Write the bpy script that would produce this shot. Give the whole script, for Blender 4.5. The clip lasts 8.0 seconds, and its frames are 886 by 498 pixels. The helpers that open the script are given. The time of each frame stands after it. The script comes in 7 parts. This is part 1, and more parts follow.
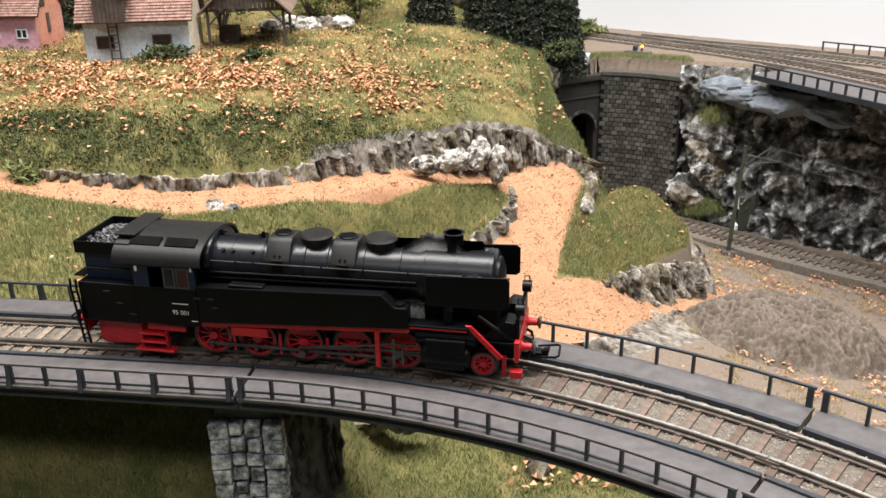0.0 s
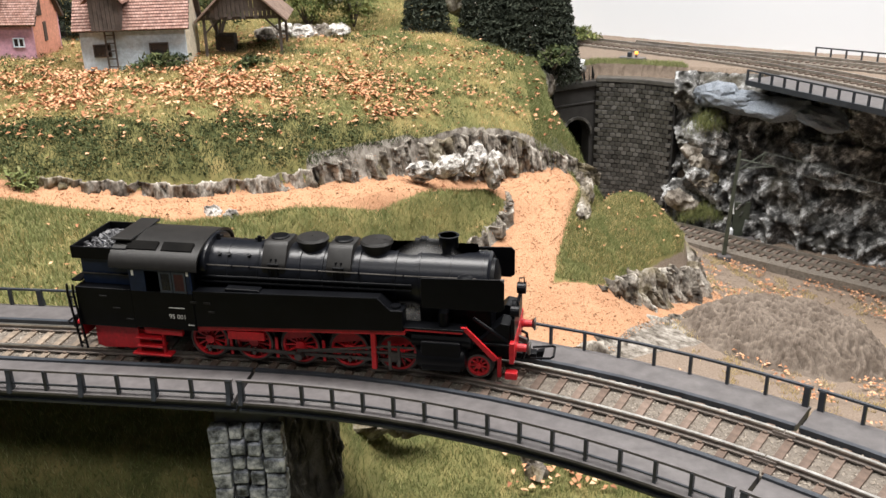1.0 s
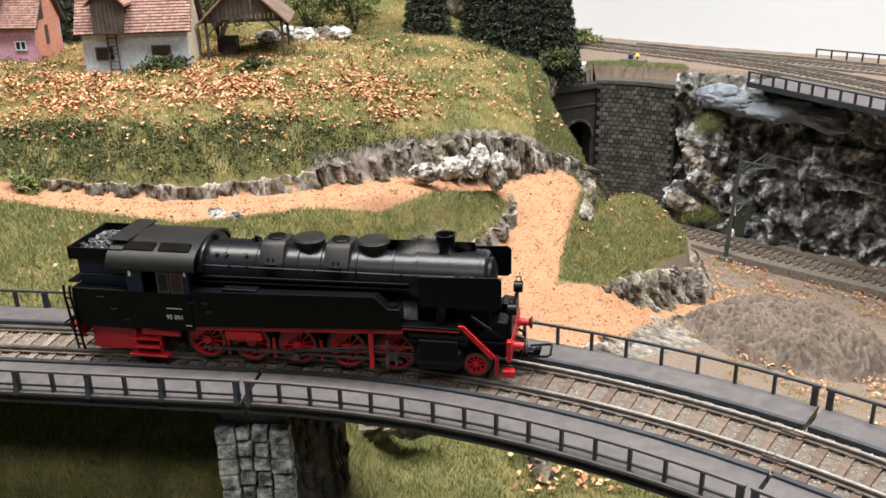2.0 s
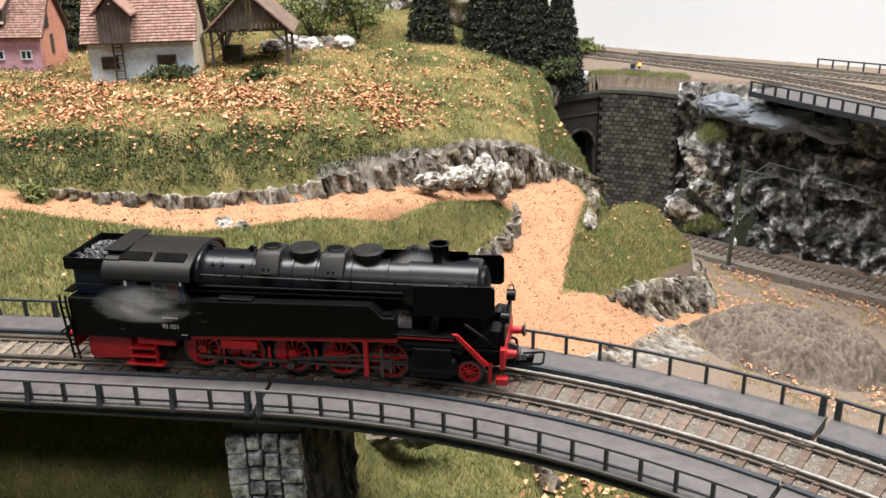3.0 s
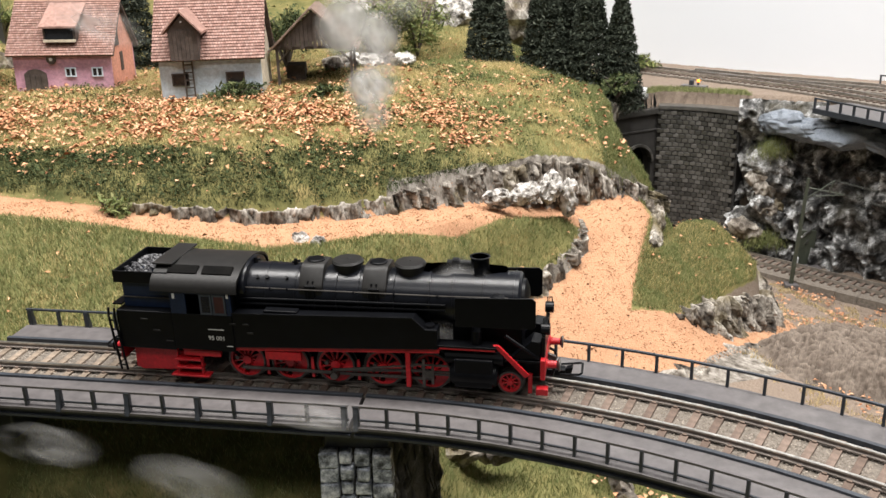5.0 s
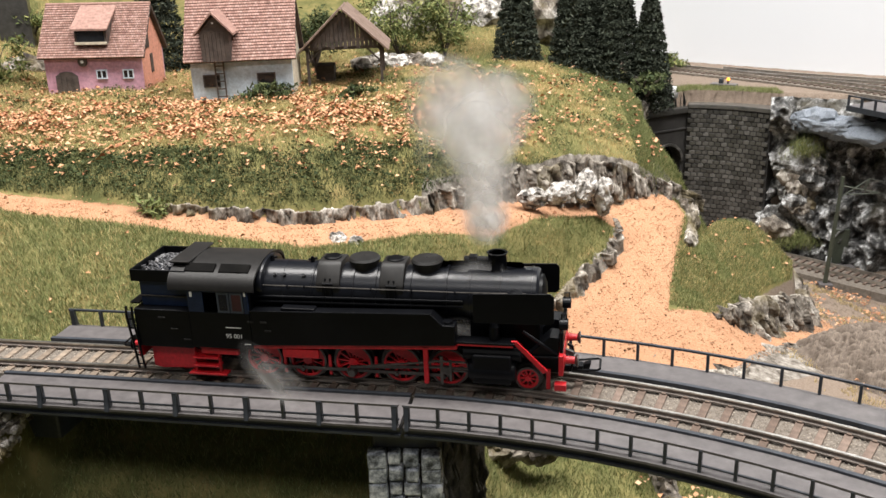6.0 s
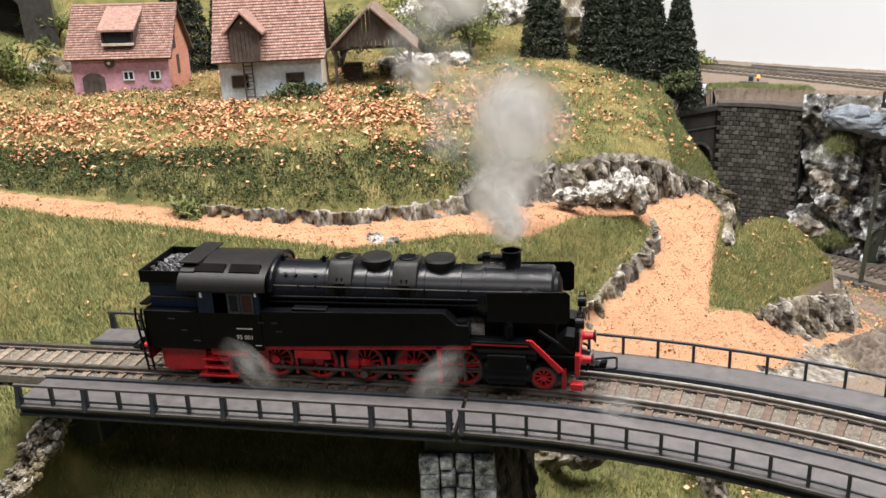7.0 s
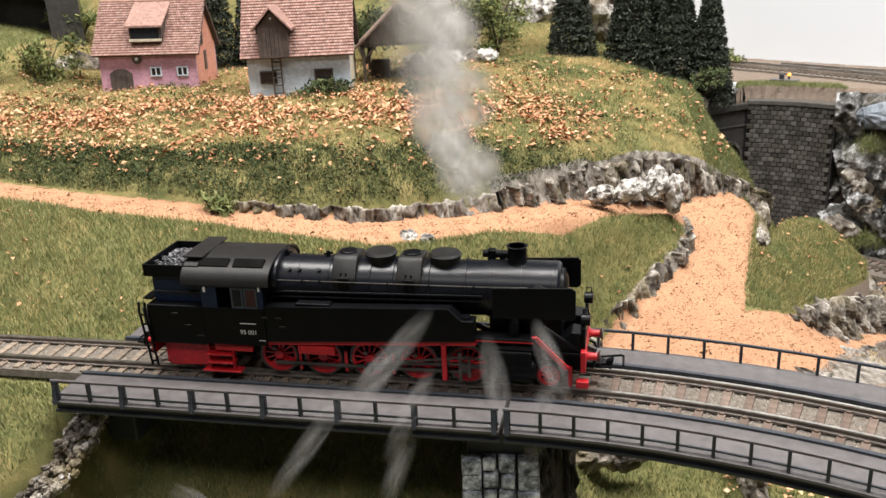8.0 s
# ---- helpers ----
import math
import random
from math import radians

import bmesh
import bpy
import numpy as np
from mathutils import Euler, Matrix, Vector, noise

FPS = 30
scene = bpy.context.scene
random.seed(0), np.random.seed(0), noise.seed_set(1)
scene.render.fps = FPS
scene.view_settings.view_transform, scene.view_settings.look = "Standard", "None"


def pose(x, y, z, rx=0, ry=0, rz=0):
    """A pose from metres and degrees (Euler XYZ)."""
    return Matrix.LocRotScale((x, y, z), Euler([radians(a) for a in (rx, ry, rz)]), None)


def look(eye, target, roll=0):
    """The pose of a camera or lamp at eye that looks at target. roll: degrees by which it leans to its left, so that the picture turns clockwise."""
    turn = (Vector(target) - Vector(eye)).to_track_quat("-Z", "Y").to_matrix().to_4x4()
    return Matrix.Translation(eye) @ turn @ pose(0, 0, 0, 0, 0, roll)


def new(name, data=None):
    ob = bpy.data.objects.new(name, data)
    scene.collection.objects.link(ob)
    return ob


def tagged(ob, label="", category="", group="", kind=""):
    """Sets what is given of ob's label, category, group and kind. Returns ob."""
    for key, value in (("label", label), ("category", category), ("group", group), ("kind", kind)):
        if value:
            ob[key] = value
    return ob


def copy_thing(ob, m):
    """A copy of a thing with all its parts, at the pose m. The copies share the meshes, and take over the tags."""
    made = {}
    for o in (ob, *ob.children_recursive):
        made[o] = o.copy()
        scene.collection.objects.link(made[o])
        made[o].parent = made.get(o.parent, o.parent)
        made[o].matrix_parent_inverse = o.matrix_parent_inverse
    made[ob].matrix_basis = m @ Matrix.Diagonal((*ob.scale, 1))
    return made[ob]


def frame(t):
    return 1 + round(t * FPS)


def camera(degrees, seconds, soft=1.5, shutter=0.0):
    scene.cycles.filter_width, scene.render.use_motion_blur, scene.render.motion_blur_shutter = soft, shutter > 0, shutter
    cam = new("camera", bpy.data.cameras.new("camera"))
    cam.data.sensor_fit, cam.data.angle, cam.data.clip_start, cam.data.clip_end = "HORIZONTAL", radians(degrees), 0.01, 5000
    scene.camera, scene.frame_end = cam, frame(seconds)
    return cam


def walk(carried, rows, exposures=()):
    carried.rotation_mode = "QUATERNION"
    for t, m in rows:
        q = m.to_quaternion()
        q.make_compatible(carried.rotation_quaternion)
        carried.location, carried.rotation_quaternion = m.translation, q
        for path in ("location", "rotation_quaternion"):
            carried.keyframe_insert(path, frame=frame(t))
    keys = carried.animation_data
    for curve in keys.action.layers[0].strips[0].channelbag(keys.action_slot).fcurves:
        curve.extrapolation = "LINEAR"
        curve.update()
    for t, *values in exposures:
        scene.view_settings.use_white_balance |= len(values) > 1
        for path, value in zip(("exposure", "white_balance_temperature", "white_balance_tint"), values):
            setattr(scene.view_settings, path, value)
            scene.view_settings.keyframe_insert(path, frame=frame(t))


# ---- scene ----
cam = camera(52.5, 8.0)
PATH = [
    (0, (0.021, -0.011, 0.178), (-0.012, 1.842, -0.574), -1.1),
    (0.5, (0.02, -0.013, 0.176), (-0.01, 1.843, -0.569), -1.3),
    (1, (0.02, -0.014, 0.177), (-0.003, 1.846, -0.558), -1.3),
    (1.5, (0.018, -0.014, 0.175), (-0.003, 1.848, -0.556), -1.4),
    (3, (0.012, -0.016, 0.178), (-0.003, 1.853, -0.535), -1.3),
    (3.5, (0.006, -0.016, 0.178), (-0.026, 1.856, -0.523), -1.2),
    (4, (0.0, -0.018, 0.178), (-0.049, 1.859, -0.513), -1.4),
    (4.5, (-0.006, -0.018, 0.181), (-0.073, 1.86, -0.504), -1.5),
    (6, (-0.026, -0.016, 0.178), (-0.146, 1.863, -0.497), -2.2),
    (6.5, (-0.034, -0.012, 0.179), (-0.163, 1.868, -0.494), -2.5),
    (7, (-0.043, -0.009, 0.175), (-0.186, 1.87, -0.495), -2.7),
    (7.5, (-0.05, -0.009, 0.176), (-0.211, 1.867, -0.498), -2.8),
    (8, (-0.055, -0.004, 0.172), (-0.229, 1.873, -0.497), -2.7),
]
walk(cam, [(t, look(eye, target, roll)) for t, eye, target, roll in PATH])


# ---- light: a closed, unseen grey room with ceiling panels ----
world = bpy.data.worlds.new("world")
scene.world = world
world.use_nodes = True
world.node_tree.nodes["Background"].inputs[0].default_value = (0.9, 0.95, 1.0, 1)
world.node_tree.nodes["Background"].inputs[1].default_value = 0.05
scene.view_settings.exposure = 0.0
LAMPS = [(-0.45, 0.36, 1.5, 1.1, 0.40, 48.0), (0.70, 0.36, 1.5, 1.1, 0.40, 48.0), (0.1, -0.85, 1.5, 1.8, 0.35, 17.0)]
for lx, ly, lz, lw, lh, power in LAMPS:
    data = bpy.data.lights.new("ceiling_lamp_light", "AREA")
    data.shape, data.size, data.size_y, data.energy, data.color = "RECTANGLE", lw, lh, power, (1.0, 0.965, 0.93)
    new("ceiling_lamp_light", data).matrix_world = pose(lx, ly, lz)


# ---- materials ----
def mat(name, build, rough=0.7, metal=0.0, spec=0.5):
    m = bpy.data.materials.new(name)
    m.use_nodes = True
    t = m.node_tree
    b = t.nodes["Principled BSDF"]
    b.inputs["Roughness"].default_value, b.inputs["Metallic"].default_value = rough, metal
    b.inputs["Specular IOR Level"].default_value = spec
    build(t, b)
    return m


def node(t, kind, **values):
    n = t.nodes.new(kind)
    for k, v in values.items():
        n.inputs[k].default_value = v
    return n


def ramp(t, fac, stops):
    r = t.nodes.new("ShaderNodeValToRGB")
    e = r.color_ramp.elements
    e[0].position, e[0].color = stops[0][0], (*stops[0][1], 1)
    e[1].position, e[1].color = stops[-1][0], (*stops[-1][1], 1)
    for p, c in stops[1:-1]:
        e.new(p).color = (*c, 1)
    t.links.new(fac, r.inputs[0])
    return r.outputs[0]


def coords(t):
    return t.nodes.new("ShaderNodeTexCoord").outputs["Object"]


def place(t):
    return t.nodes.new("ShaderNodeNewGeometry").outputs["Position"]


def noise_of(t, scale, detail=4.0, rough=0.6, vec=None, stretch=None):
    n = node(t, "ShaderNodeTexNoise", Scale=scale, Detail=detail, Roughness=rough)
    v = vec or coords(t)
    if stretch:
        mp = t.nodes.new("ShaderNodeMapping")
        mp.inputs["Scale"].default_value = stretch
        t.links.new(v, mp.inputs[0])
        v = mp.outputs[0]
    t.links.new(v, n.inputs["Vector"])
    return n.outputs["Fac"]


def bump(t, b, height, strength, distance):
    n = node(t, "ShaderNodeBump", Strength=strength, Distance=distance)
    t.links.new(height, n.inputs["Height"])
    t.links.new(n.outputs[0], b.inputs["Normal"])


def mix(t, fac, a, b_, kind="MIX"):
    n = t.nodes.new("ShaderNodeMix")
    n.data_type, n.blend_type = "RGBA", kind
    for sock, val in ((n.inputs[0], fac), (n.inputs[6], a), (n.inputs[7], b_)):
        if isinstance(val, (int, float)):
            sock.default_value = val
        elif isinstance(val, tuple):
            sock.default_value = (*val, 1)
        else:
            t.links.new(val, sock)
    return n.outputs[2]


def mottled(name, dark, light, scale, rough=0.7, metal=0.0, bumps=0.3, fine=None, spec=0.5, depth=0.0006):
    """Two colours in patches, a finer grain over them and a fine relief."""
    def build(t, b):
        big = noise_of(t, scale)
        small = noise_of(t, fine or scale * 7, 5, 0.7)
        c = ramp(t, big, [(0.3, dark), (0.7, light)])
        g = ramp(t, small, [(0.3, (0.62, 0.62, 0.62)), (0.7, (1.25, 1.25, 1.25))])
        t.links.new(mix(t, 0.8, c, g, "MULTIPLY"), b.inputs["Base Color"])
        bump(t, b, small, bumps, depth)
    return mat(name, build, rough, metal, spec)


def random_tint(name, stops, rough=0.75, island=True, spec=0.3, grain=0.0):
    """A colour from a ramp, chosen for each piece."""
    def build(t, b):
        if island:
            r = t.nodes.new("ShaderNodeNewGeometry").outputs["Random Per Island"]
        else:
            r = t.nodes.new("ShaderNodeObjectInfo").outputs["Random"]
        c = ramp(t, r, stops)
        if grain:
            g = ramp(t, noise_of(t, grain, 4), [(0.3, (0.55, 0.55, 0.55)), (0.7, (1.25, 1.25, 1.25))])
            c = mix(t, 0.8, c, g, "MULTIPLY")
            bump(t, b, noise_of(t, grain * 2, 3), 0.4, 0.0005)
        t.links.new(c, b.inputs["Base Color"])
    return mat(name, build, rough, 0.0, spec)


def ground_build(t, b):
    """Soil under the grass; the zones sand, rock and dirt come from the sheet's own layers."""
    def layer(n):
        a = t.nodes.new("ShaderNodeAttribute")
        a.attribute_name = n
        return a.outputs["Fac"]

    def edge(fac):
        m = node(t, "ShaderNodeMath")
        m.operation = "ADD"
        t.links.new(fac, m.inputs[0])
        k = node(t, "ShaderNodeMath")
        k.operation = "MULTIPLY_ADD"
        k.inputs[1].default_value, k.inputs[2].default_value = 0.5, -0.25
        t.links.new(noise_of(t, 160, 3), k.inputs[0])
        t.links.new(k.outputs[0], m.inputs[1])
        return ramp(t, m.outputs[0], [(0.4, (0, 0, 0)), (0.6, (1, 1, 1))])
    fine = noise_of(t, 900, 4, 0.75)
    mid = noise_of(t, 55, 4)
    soil = ramp(t, mid, [(0.3, (0.075, 0.082, 0.028)), (0.55, (0.16, 0.145, 0.055)), (0.75, (0.26, 0.20, 0.085))])
    sand = ramp(t, fine, [(0.25, (0.27, 0.13, 0.068)), (0.5, (0.39, 0.21, 0.12)), (0.75, (0.49, 0.30, 0.185))])
    sand = mix(t, 0.35, sand, ramp(t, mid, [(0.3, (0.31, 0.165, 0.092)), (0.7, (0.44, 0.265, 0.16))]))
    crag = noise_of(t, 140, 7, 0.7, stretch=(1, 1, 0.6))
    rock = ramp(t, crag, [(0.36, (0.05, 0.042, 0.034)), (0.47, (0.15, 0.132, 0.112)), (0.57, (0.25, 0.228, 0.20)), (0.70, (0.40, 0.375, 0.34))])
    dirt = ramp(t, fine, [(0.3, (0.115, 0.086, 0.066)), (0.7, (0.27, 0.215, 0.17))])
    c = mix(t, edge(layer("sand")), soil, sand)
    c = mix(t, edge(layer("dirt")), c, dirt)
    c = mix(t, edge(layer("rock")), c, rock)
    t.links.new(c, b.inputs["Base Color"])
    bump(t, b, fine, 0.6, 0.0008)


GROUND = mat("scenery_ground", ground_build, 0.9, 0, 0.2)


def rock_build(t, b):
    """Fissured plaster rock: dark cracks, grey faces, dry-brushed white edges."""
    crag = noise_of(t, 62, 7, 0.66, place(t), stretch=(1, 1, 0.7))
    vor = node(t, "ShaderNodeTexVoronoi", Scale=210.0)
    vor.feature = "DISTANCE_TO_EDGE"
    mp = t.nodes.new("ShaderNodeMapping")
    mp.inputs["Scale"].default_value = (1, 1, 0.45)
    t.links.new(place(t), mp.inputs[0])
    t.links.new(mp.outputs[0], vor.inputs["Vector"])
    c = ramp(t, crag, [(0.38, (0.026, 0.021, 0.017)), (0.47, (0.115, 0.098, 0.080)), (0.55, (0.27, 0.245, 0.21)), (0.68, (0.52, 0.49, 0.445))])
    # Pointiness makes the recesses darker and the dry-brushed edges paler.
    relief_tone = ramp(t, t.nodes.new("ShaderNodeNewGeometry").outputs["Pointiness"], [(0.42, (0.14, 0.12, 0.10)), (0.50, (0.9, 0.9, 0.9)), (0.60, (1.35, 1.35, 1.35))])
    c = mix(t, 0.9, c, relief_tone, "MULTIPLY")
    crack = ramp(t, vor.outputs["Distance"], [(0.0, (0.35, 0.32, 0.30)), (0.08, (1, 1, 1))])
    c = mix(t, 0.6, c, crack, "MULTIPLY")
    t.links.new(mix(t, ramp(t, noise_of(t, 28, 3, 0.6, place(t)), [(0.52, (0, 0, 0)), (0.72, (0.75, 0.75, 0.75))]), c, (0.13, 0.10, 0.035)), b.inputs["Base Color"])
    bump(t, b, crag, 0.9, 0.003)


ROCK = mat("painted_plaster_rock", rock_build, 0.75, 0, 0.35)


def dark_rock_build(t, b):
    crag = noise_of(t, 75, 8, 0.72, place(t))
    c = ramp(t, crag, [(0.38, (0.008, 0.0085, 0.009)), (0.46, (0.05, 0.05, 0.049)), (0.52, (0.16, 0.16, 0.155)), (0.60, (0.52, 0.53, 0.54))])
    # Darker in the recesses, paler on the raised edges, by pointiness.
    relief_tone = ramp(t, t.nodes.new("ShaderNodeNewGeometry").outputs["Pointiness"], [(0.40, (0.22, 0.22, 0.22)), (0.50, (0.9, 0.9, 0.9)), (0.57, (1.8, 1.8, 1.8))])
    c = mix(t, 0.85, c, relief_tone, "MULTIPLY")
    t.links.new(mix(t, ramp(t, noise_of(t, 18, 3, 0.6, place(t)), [(0.5, (0, 0, 0)), (0.7, (0.7, 0.7, 0.7))]), c, (0.05, 0.04, 0.018)), b.inputs["Base Color"])
    bump(t, b, crag, 0.9, 0.004)


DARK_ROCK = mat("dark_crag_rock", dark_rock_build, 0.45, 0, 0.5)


def white_rock_build(t, b):
    crag = noise_of(t, 140, 7, 0.7, place(t))
    t.links.new(ramp(t, crag, [(0.38, (0.04, 0.036, 0.032)), (0.48, (0.30, 0.28, 0.255)), (0.60, (0.64, 0.62, 0.59))]), b.inputs["Base Color"])
    bump(t, b, crag, 0.8, 0.002)


WHITE_ROCK = mat("white_plaster_rock", white_rock_build, 0.75, 0, 0.35)
SLATE = mottled("blue_slate", (0.035, 0.045, 0.058), (0.42, 0.47, 0.54), 55, 0.38, bumps=0.6, fine=160, depth=0.002)
GRASS = random_tint("static_grass", [(0.0, (0.085, 0.108, 0.034)), (0.4, (0.150, 0.178, 0.062)), (0.75, (0.230, 0.248, 0.100)), (1.0, (0.37, 0.34, 0.17))], 0.85)
DARK_GRASS = random_tint("dark_undergrowth", [(0.0, (0.022, 0.036, 0.012)), (0.5, (0.050, 0.068, 0.024)), (1.0, (0.115, 0.125, 0.05))], 0.85)
STRAW = random_tint("straw_grass", [(0.0, (0.25, 0.21, 0.085)), (0.5, (0.48, 0.37, 0.165)), (1.0, (0.68, 0.52, 0.27))], 0.85)
LEAF = random_tint("autumn_leaf", [(0.0, (0.23, 0.092, 0.042)), (0.4, (0.42, 0.200, 0.102)), (0.75, (0.55, 0.295, 0.162)), (1.0, (0.64, 0.40, 0.25))], 0.7)
PLASTIC = mottled("grey_bridge_plastic", (0.086, 0.079, 0.080), (0.102, 0.094, 0.094), 25, 0.5, bumps=0.15, depth=0.0002)
DARK_PLASTIC = mottled("slate_girder_plastic", (0.020, 0.024, 0.031), (0.036, 0.042, 0.052), 40, 0.5, bumps=0.15, depth=0.0002)
BALLAST = mottled("ballast", (0.12, 0.102, 0.084), (0.22, 0.19, 0.158), 400, 0.9, bumps=1.0, fine=1300, depth=0.0008)
SLEEPER = random_tint("sleeper_plastic", [(0.0, (0.105, 0.074, 0.058)), (1.0, (0.165, 0.122, 0.098))], 0.75, False, grain=400)
OLD_SLEEPER = random_tint("weathered_sleeper", [(0.0, (0.16, 0.125, 0.095)), (1.0, (0.27, 0.215, 0.165))], 0.8, False, grain=400)
RAIL = mottled("rail_nickel", (0.36, 0.34, 0.31), (0.66, 0.64, 0.60), 60, 0.3, 0.9, 0.1)
RAIL_SIDE = mottled("rail_side", (0.10, 0.085, 0.075), (0.20, 0.17, 0.15), 90, 0.6, 0.3)
BLACK = mottled("loco_black", (0.0018, 0.0020, 0.0027), (0.0038, 0.0042, 0.0055), 60, 0.36, bumps=0.12, depth=0.0001, spec=0.16)
# Blue reflections on cab, bunker and boiler are put into these two blacks.
BLUE_SHEEN = mottled("blue_sheen_black", (0.007, 0.014, 0.036), (0.011, 0.021, 0.050), 60, 0.36, bumps=0.1, depth=0.0001, spec=0.3)
BOILER_BLACK = mottled("boiler_black", (0.0042, 0.0050, 0.0078), (0.008, 0.0090, 0.0120), 70, 0.30, bumps=0.12, depth=0.0001, spec=0.32)
FRAME_BLUE = mottled("grey_blue_frame", (0.035, 0.045, 0.062), (0.055, 0.068, 0.09), 60, 0.4, bumps=0.1, depth=0.0001)
CURTAIN_RED = mottled("dark_red_interior", (0.035, 0.007, 0.009), (0.06, 0.012, 0.014), 60, 0.5)
ROOF_BLACK = mottled("roof_black", (0.0105, 0.010, 0.0098), (0.017, 0.0162, 0.0155), 70, 0.48, bumps=0.12, depth=0.0001, spec=0.28)
RED = mottled("chassis_red", (0.40, 0.008, 0.013), (0.56, 0.015, 0.022), 90, 0.42, bumps=0.1, depth=0.0001)
STEEL = mottled("rod_steel", (0.05, 0.046, 0.042), (0.13, 0.12, 0.11), 120, 0.42, 0.6, 0.1)
COAL = random_tint("coal_lump", [(0.0, (0.02, 0.02, 0.022)), (0.8, (0.10, 0.10, 0.105)), (1.0, (0.25, 0.25, 0.26))], 0.4, spec=0.6)
WHITE_MARK = mottled("white_lettering", (0.6, 0.6, 0.58), (0.75, 0.75, 0.72), 300, 0.6)
DARK_GLASS = mottled("dark_window", (0.010, 0.011, 0.013), (0.02, 0.022, 0.026), 60, 0.15, bumps=0.02)
WOOD = mottled("dark_boards", (0.045, 0.033, 0.028), (0.115, 0.09, 0.078), 120, 0.8, bumps=0.4)
PINK = mottled("pink_render", (0.48, 0.25, 0.34), (0.63, 0.36, 0.46), 45, 0.85, bumps=0.4)
ORANGE = mottled("salmon_render", (0.56, 0.24, 0.17), (0.70, 0.33, 0.24), 45, 0.85, bumps=0.4)
PALE = mottled("pale_blue_render", (0.45, 0.52, 0.60), (0.60, 0.67, 0.75), 40, 0.85, bumps=0.4)
CREAM = mottled("cream_render", (0.50, 0.44, 0.34), (0.64, 0.57, 0.46), 40, 0.85, bumps=0.4)
TILE = random_tint("roof_tile", [(0.0, (0.24, 0.135, 0.11)), (0.5, (0.31, 0.185, 0.152)), (1.0, (0.37, 0.24, 0.205))], 0.8, True, grain=300)


def pier_build(t, b):
    n = noise_of(t, 170, 6, 0.7, place(t))
    c = ramp(t, n, [(0.36, (0.025, 0.028, 0.034)), (0.45, (0.16, 0.175, 0.205)), (0.53, (0.40, 0.43, 0.48)), (0.63, (0.78, 0.80, 0.84))])
    t.links.new(c, b.inputs["Base Color"])
    bump(t, b, n, 0.8, 0.0012)


STONE = mat("pier_stone", pier_build, 0.5, 0, 0.5)
BRICK = random_tint("retaining_stone", [(0.0, (0.034, 0.033, 0.031)), (0.6, (0.066, 0.063, 0.058)), (1.0, (0.110, 0.105, 0.098))], 0.28, False, grain=200, spec=0.5)
# Puts the darkness inside the tunnel bore and roof vent slots into the colour.
HOLLOW_BLACK = mottled("hollow_black", (0.003, 0.003, 0.003), (0.007, 0.0065, 0.006), 120, 0.95, spec=0.1)
MORTAR = mottled("mortar", (0.012, 0.011, 0.0105), (0.026, 0.024, 0.022), 120, 0.8)
BARK = mottled("bark_pillar", (0.022, 0.02, 0.018), (0.12, 0.11, 0.10), 110, 0.85, bumps=1.0, depth=0.002)
MAST_GREEN = mottled("mast_green", (0.035, 0.042, 0.03), (0.06, 0.07, 0.05), 90, 0.5)
FIR = random_tint("fir_needles", [(0.0, (0.012, 0.017, 0.010)), (0.7, (0.034, 0.043, 0.029)), (1.0, (0.075, 0.085, 0.062))], 0.85)
BUSH = random_tint("bush_leaf", [(0.0, (0.06, 0.085, 0.026)), (0.6, (0.14, 0.165, 0.055)), (1.0, (0.29, 0.285, 0.11))], 0.85)


def clay_build(t, b):
    """Crumbly earth; shade between the clods and light on their tops are put into the colour."""
    c = ramp(t, noise_of(t, 90, 5, 0.7), [(0.3, (0.085, 0.066, 0.052)), (0.7, (0.185, 0.152, 0.125))])
    # Pointiness paints the shade between clods and the brightness on their tops.
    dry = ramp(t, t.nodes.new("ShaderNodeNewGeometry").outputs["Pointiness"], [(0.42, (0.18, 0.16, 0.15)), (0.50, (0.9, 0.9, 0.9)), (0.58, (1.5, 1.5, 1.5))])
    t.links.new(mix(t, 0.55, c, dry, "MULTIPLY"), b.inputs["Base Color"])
    bump(t, b, noise_of(t, 500, 4, 0.7), 0.8, 0.0012)


CLAY = mat("crumbly_earth", clay_build, 0.9, 0, 0.2)
SHINGLE = mottled("brown_shingle", (0.13, 0.085, 0.065), (0.24, 0.17, 0.135), 130, 0.85, bumps=0.6)
# Unseen walls and ceiling, kept grey so that less light bounces onto the layout.
ROOM = mottled("hall_paint", (0.15, 0.15, 0.15), (0.19, 0.19, 0.188), 2, 0.9, bumps=0.02)


def board_build(t, b):
    t.links.new(ramp(t, noise_of(t, 3, 3), [(0.3, (0.69, 0.72, 0.76)), (0.7, (0.73, 0.75, 0.785))]), b.inputs["Base Color"])


WALL_WHITE = mat("white_board", board_build, 0.9, 0, 0.2)


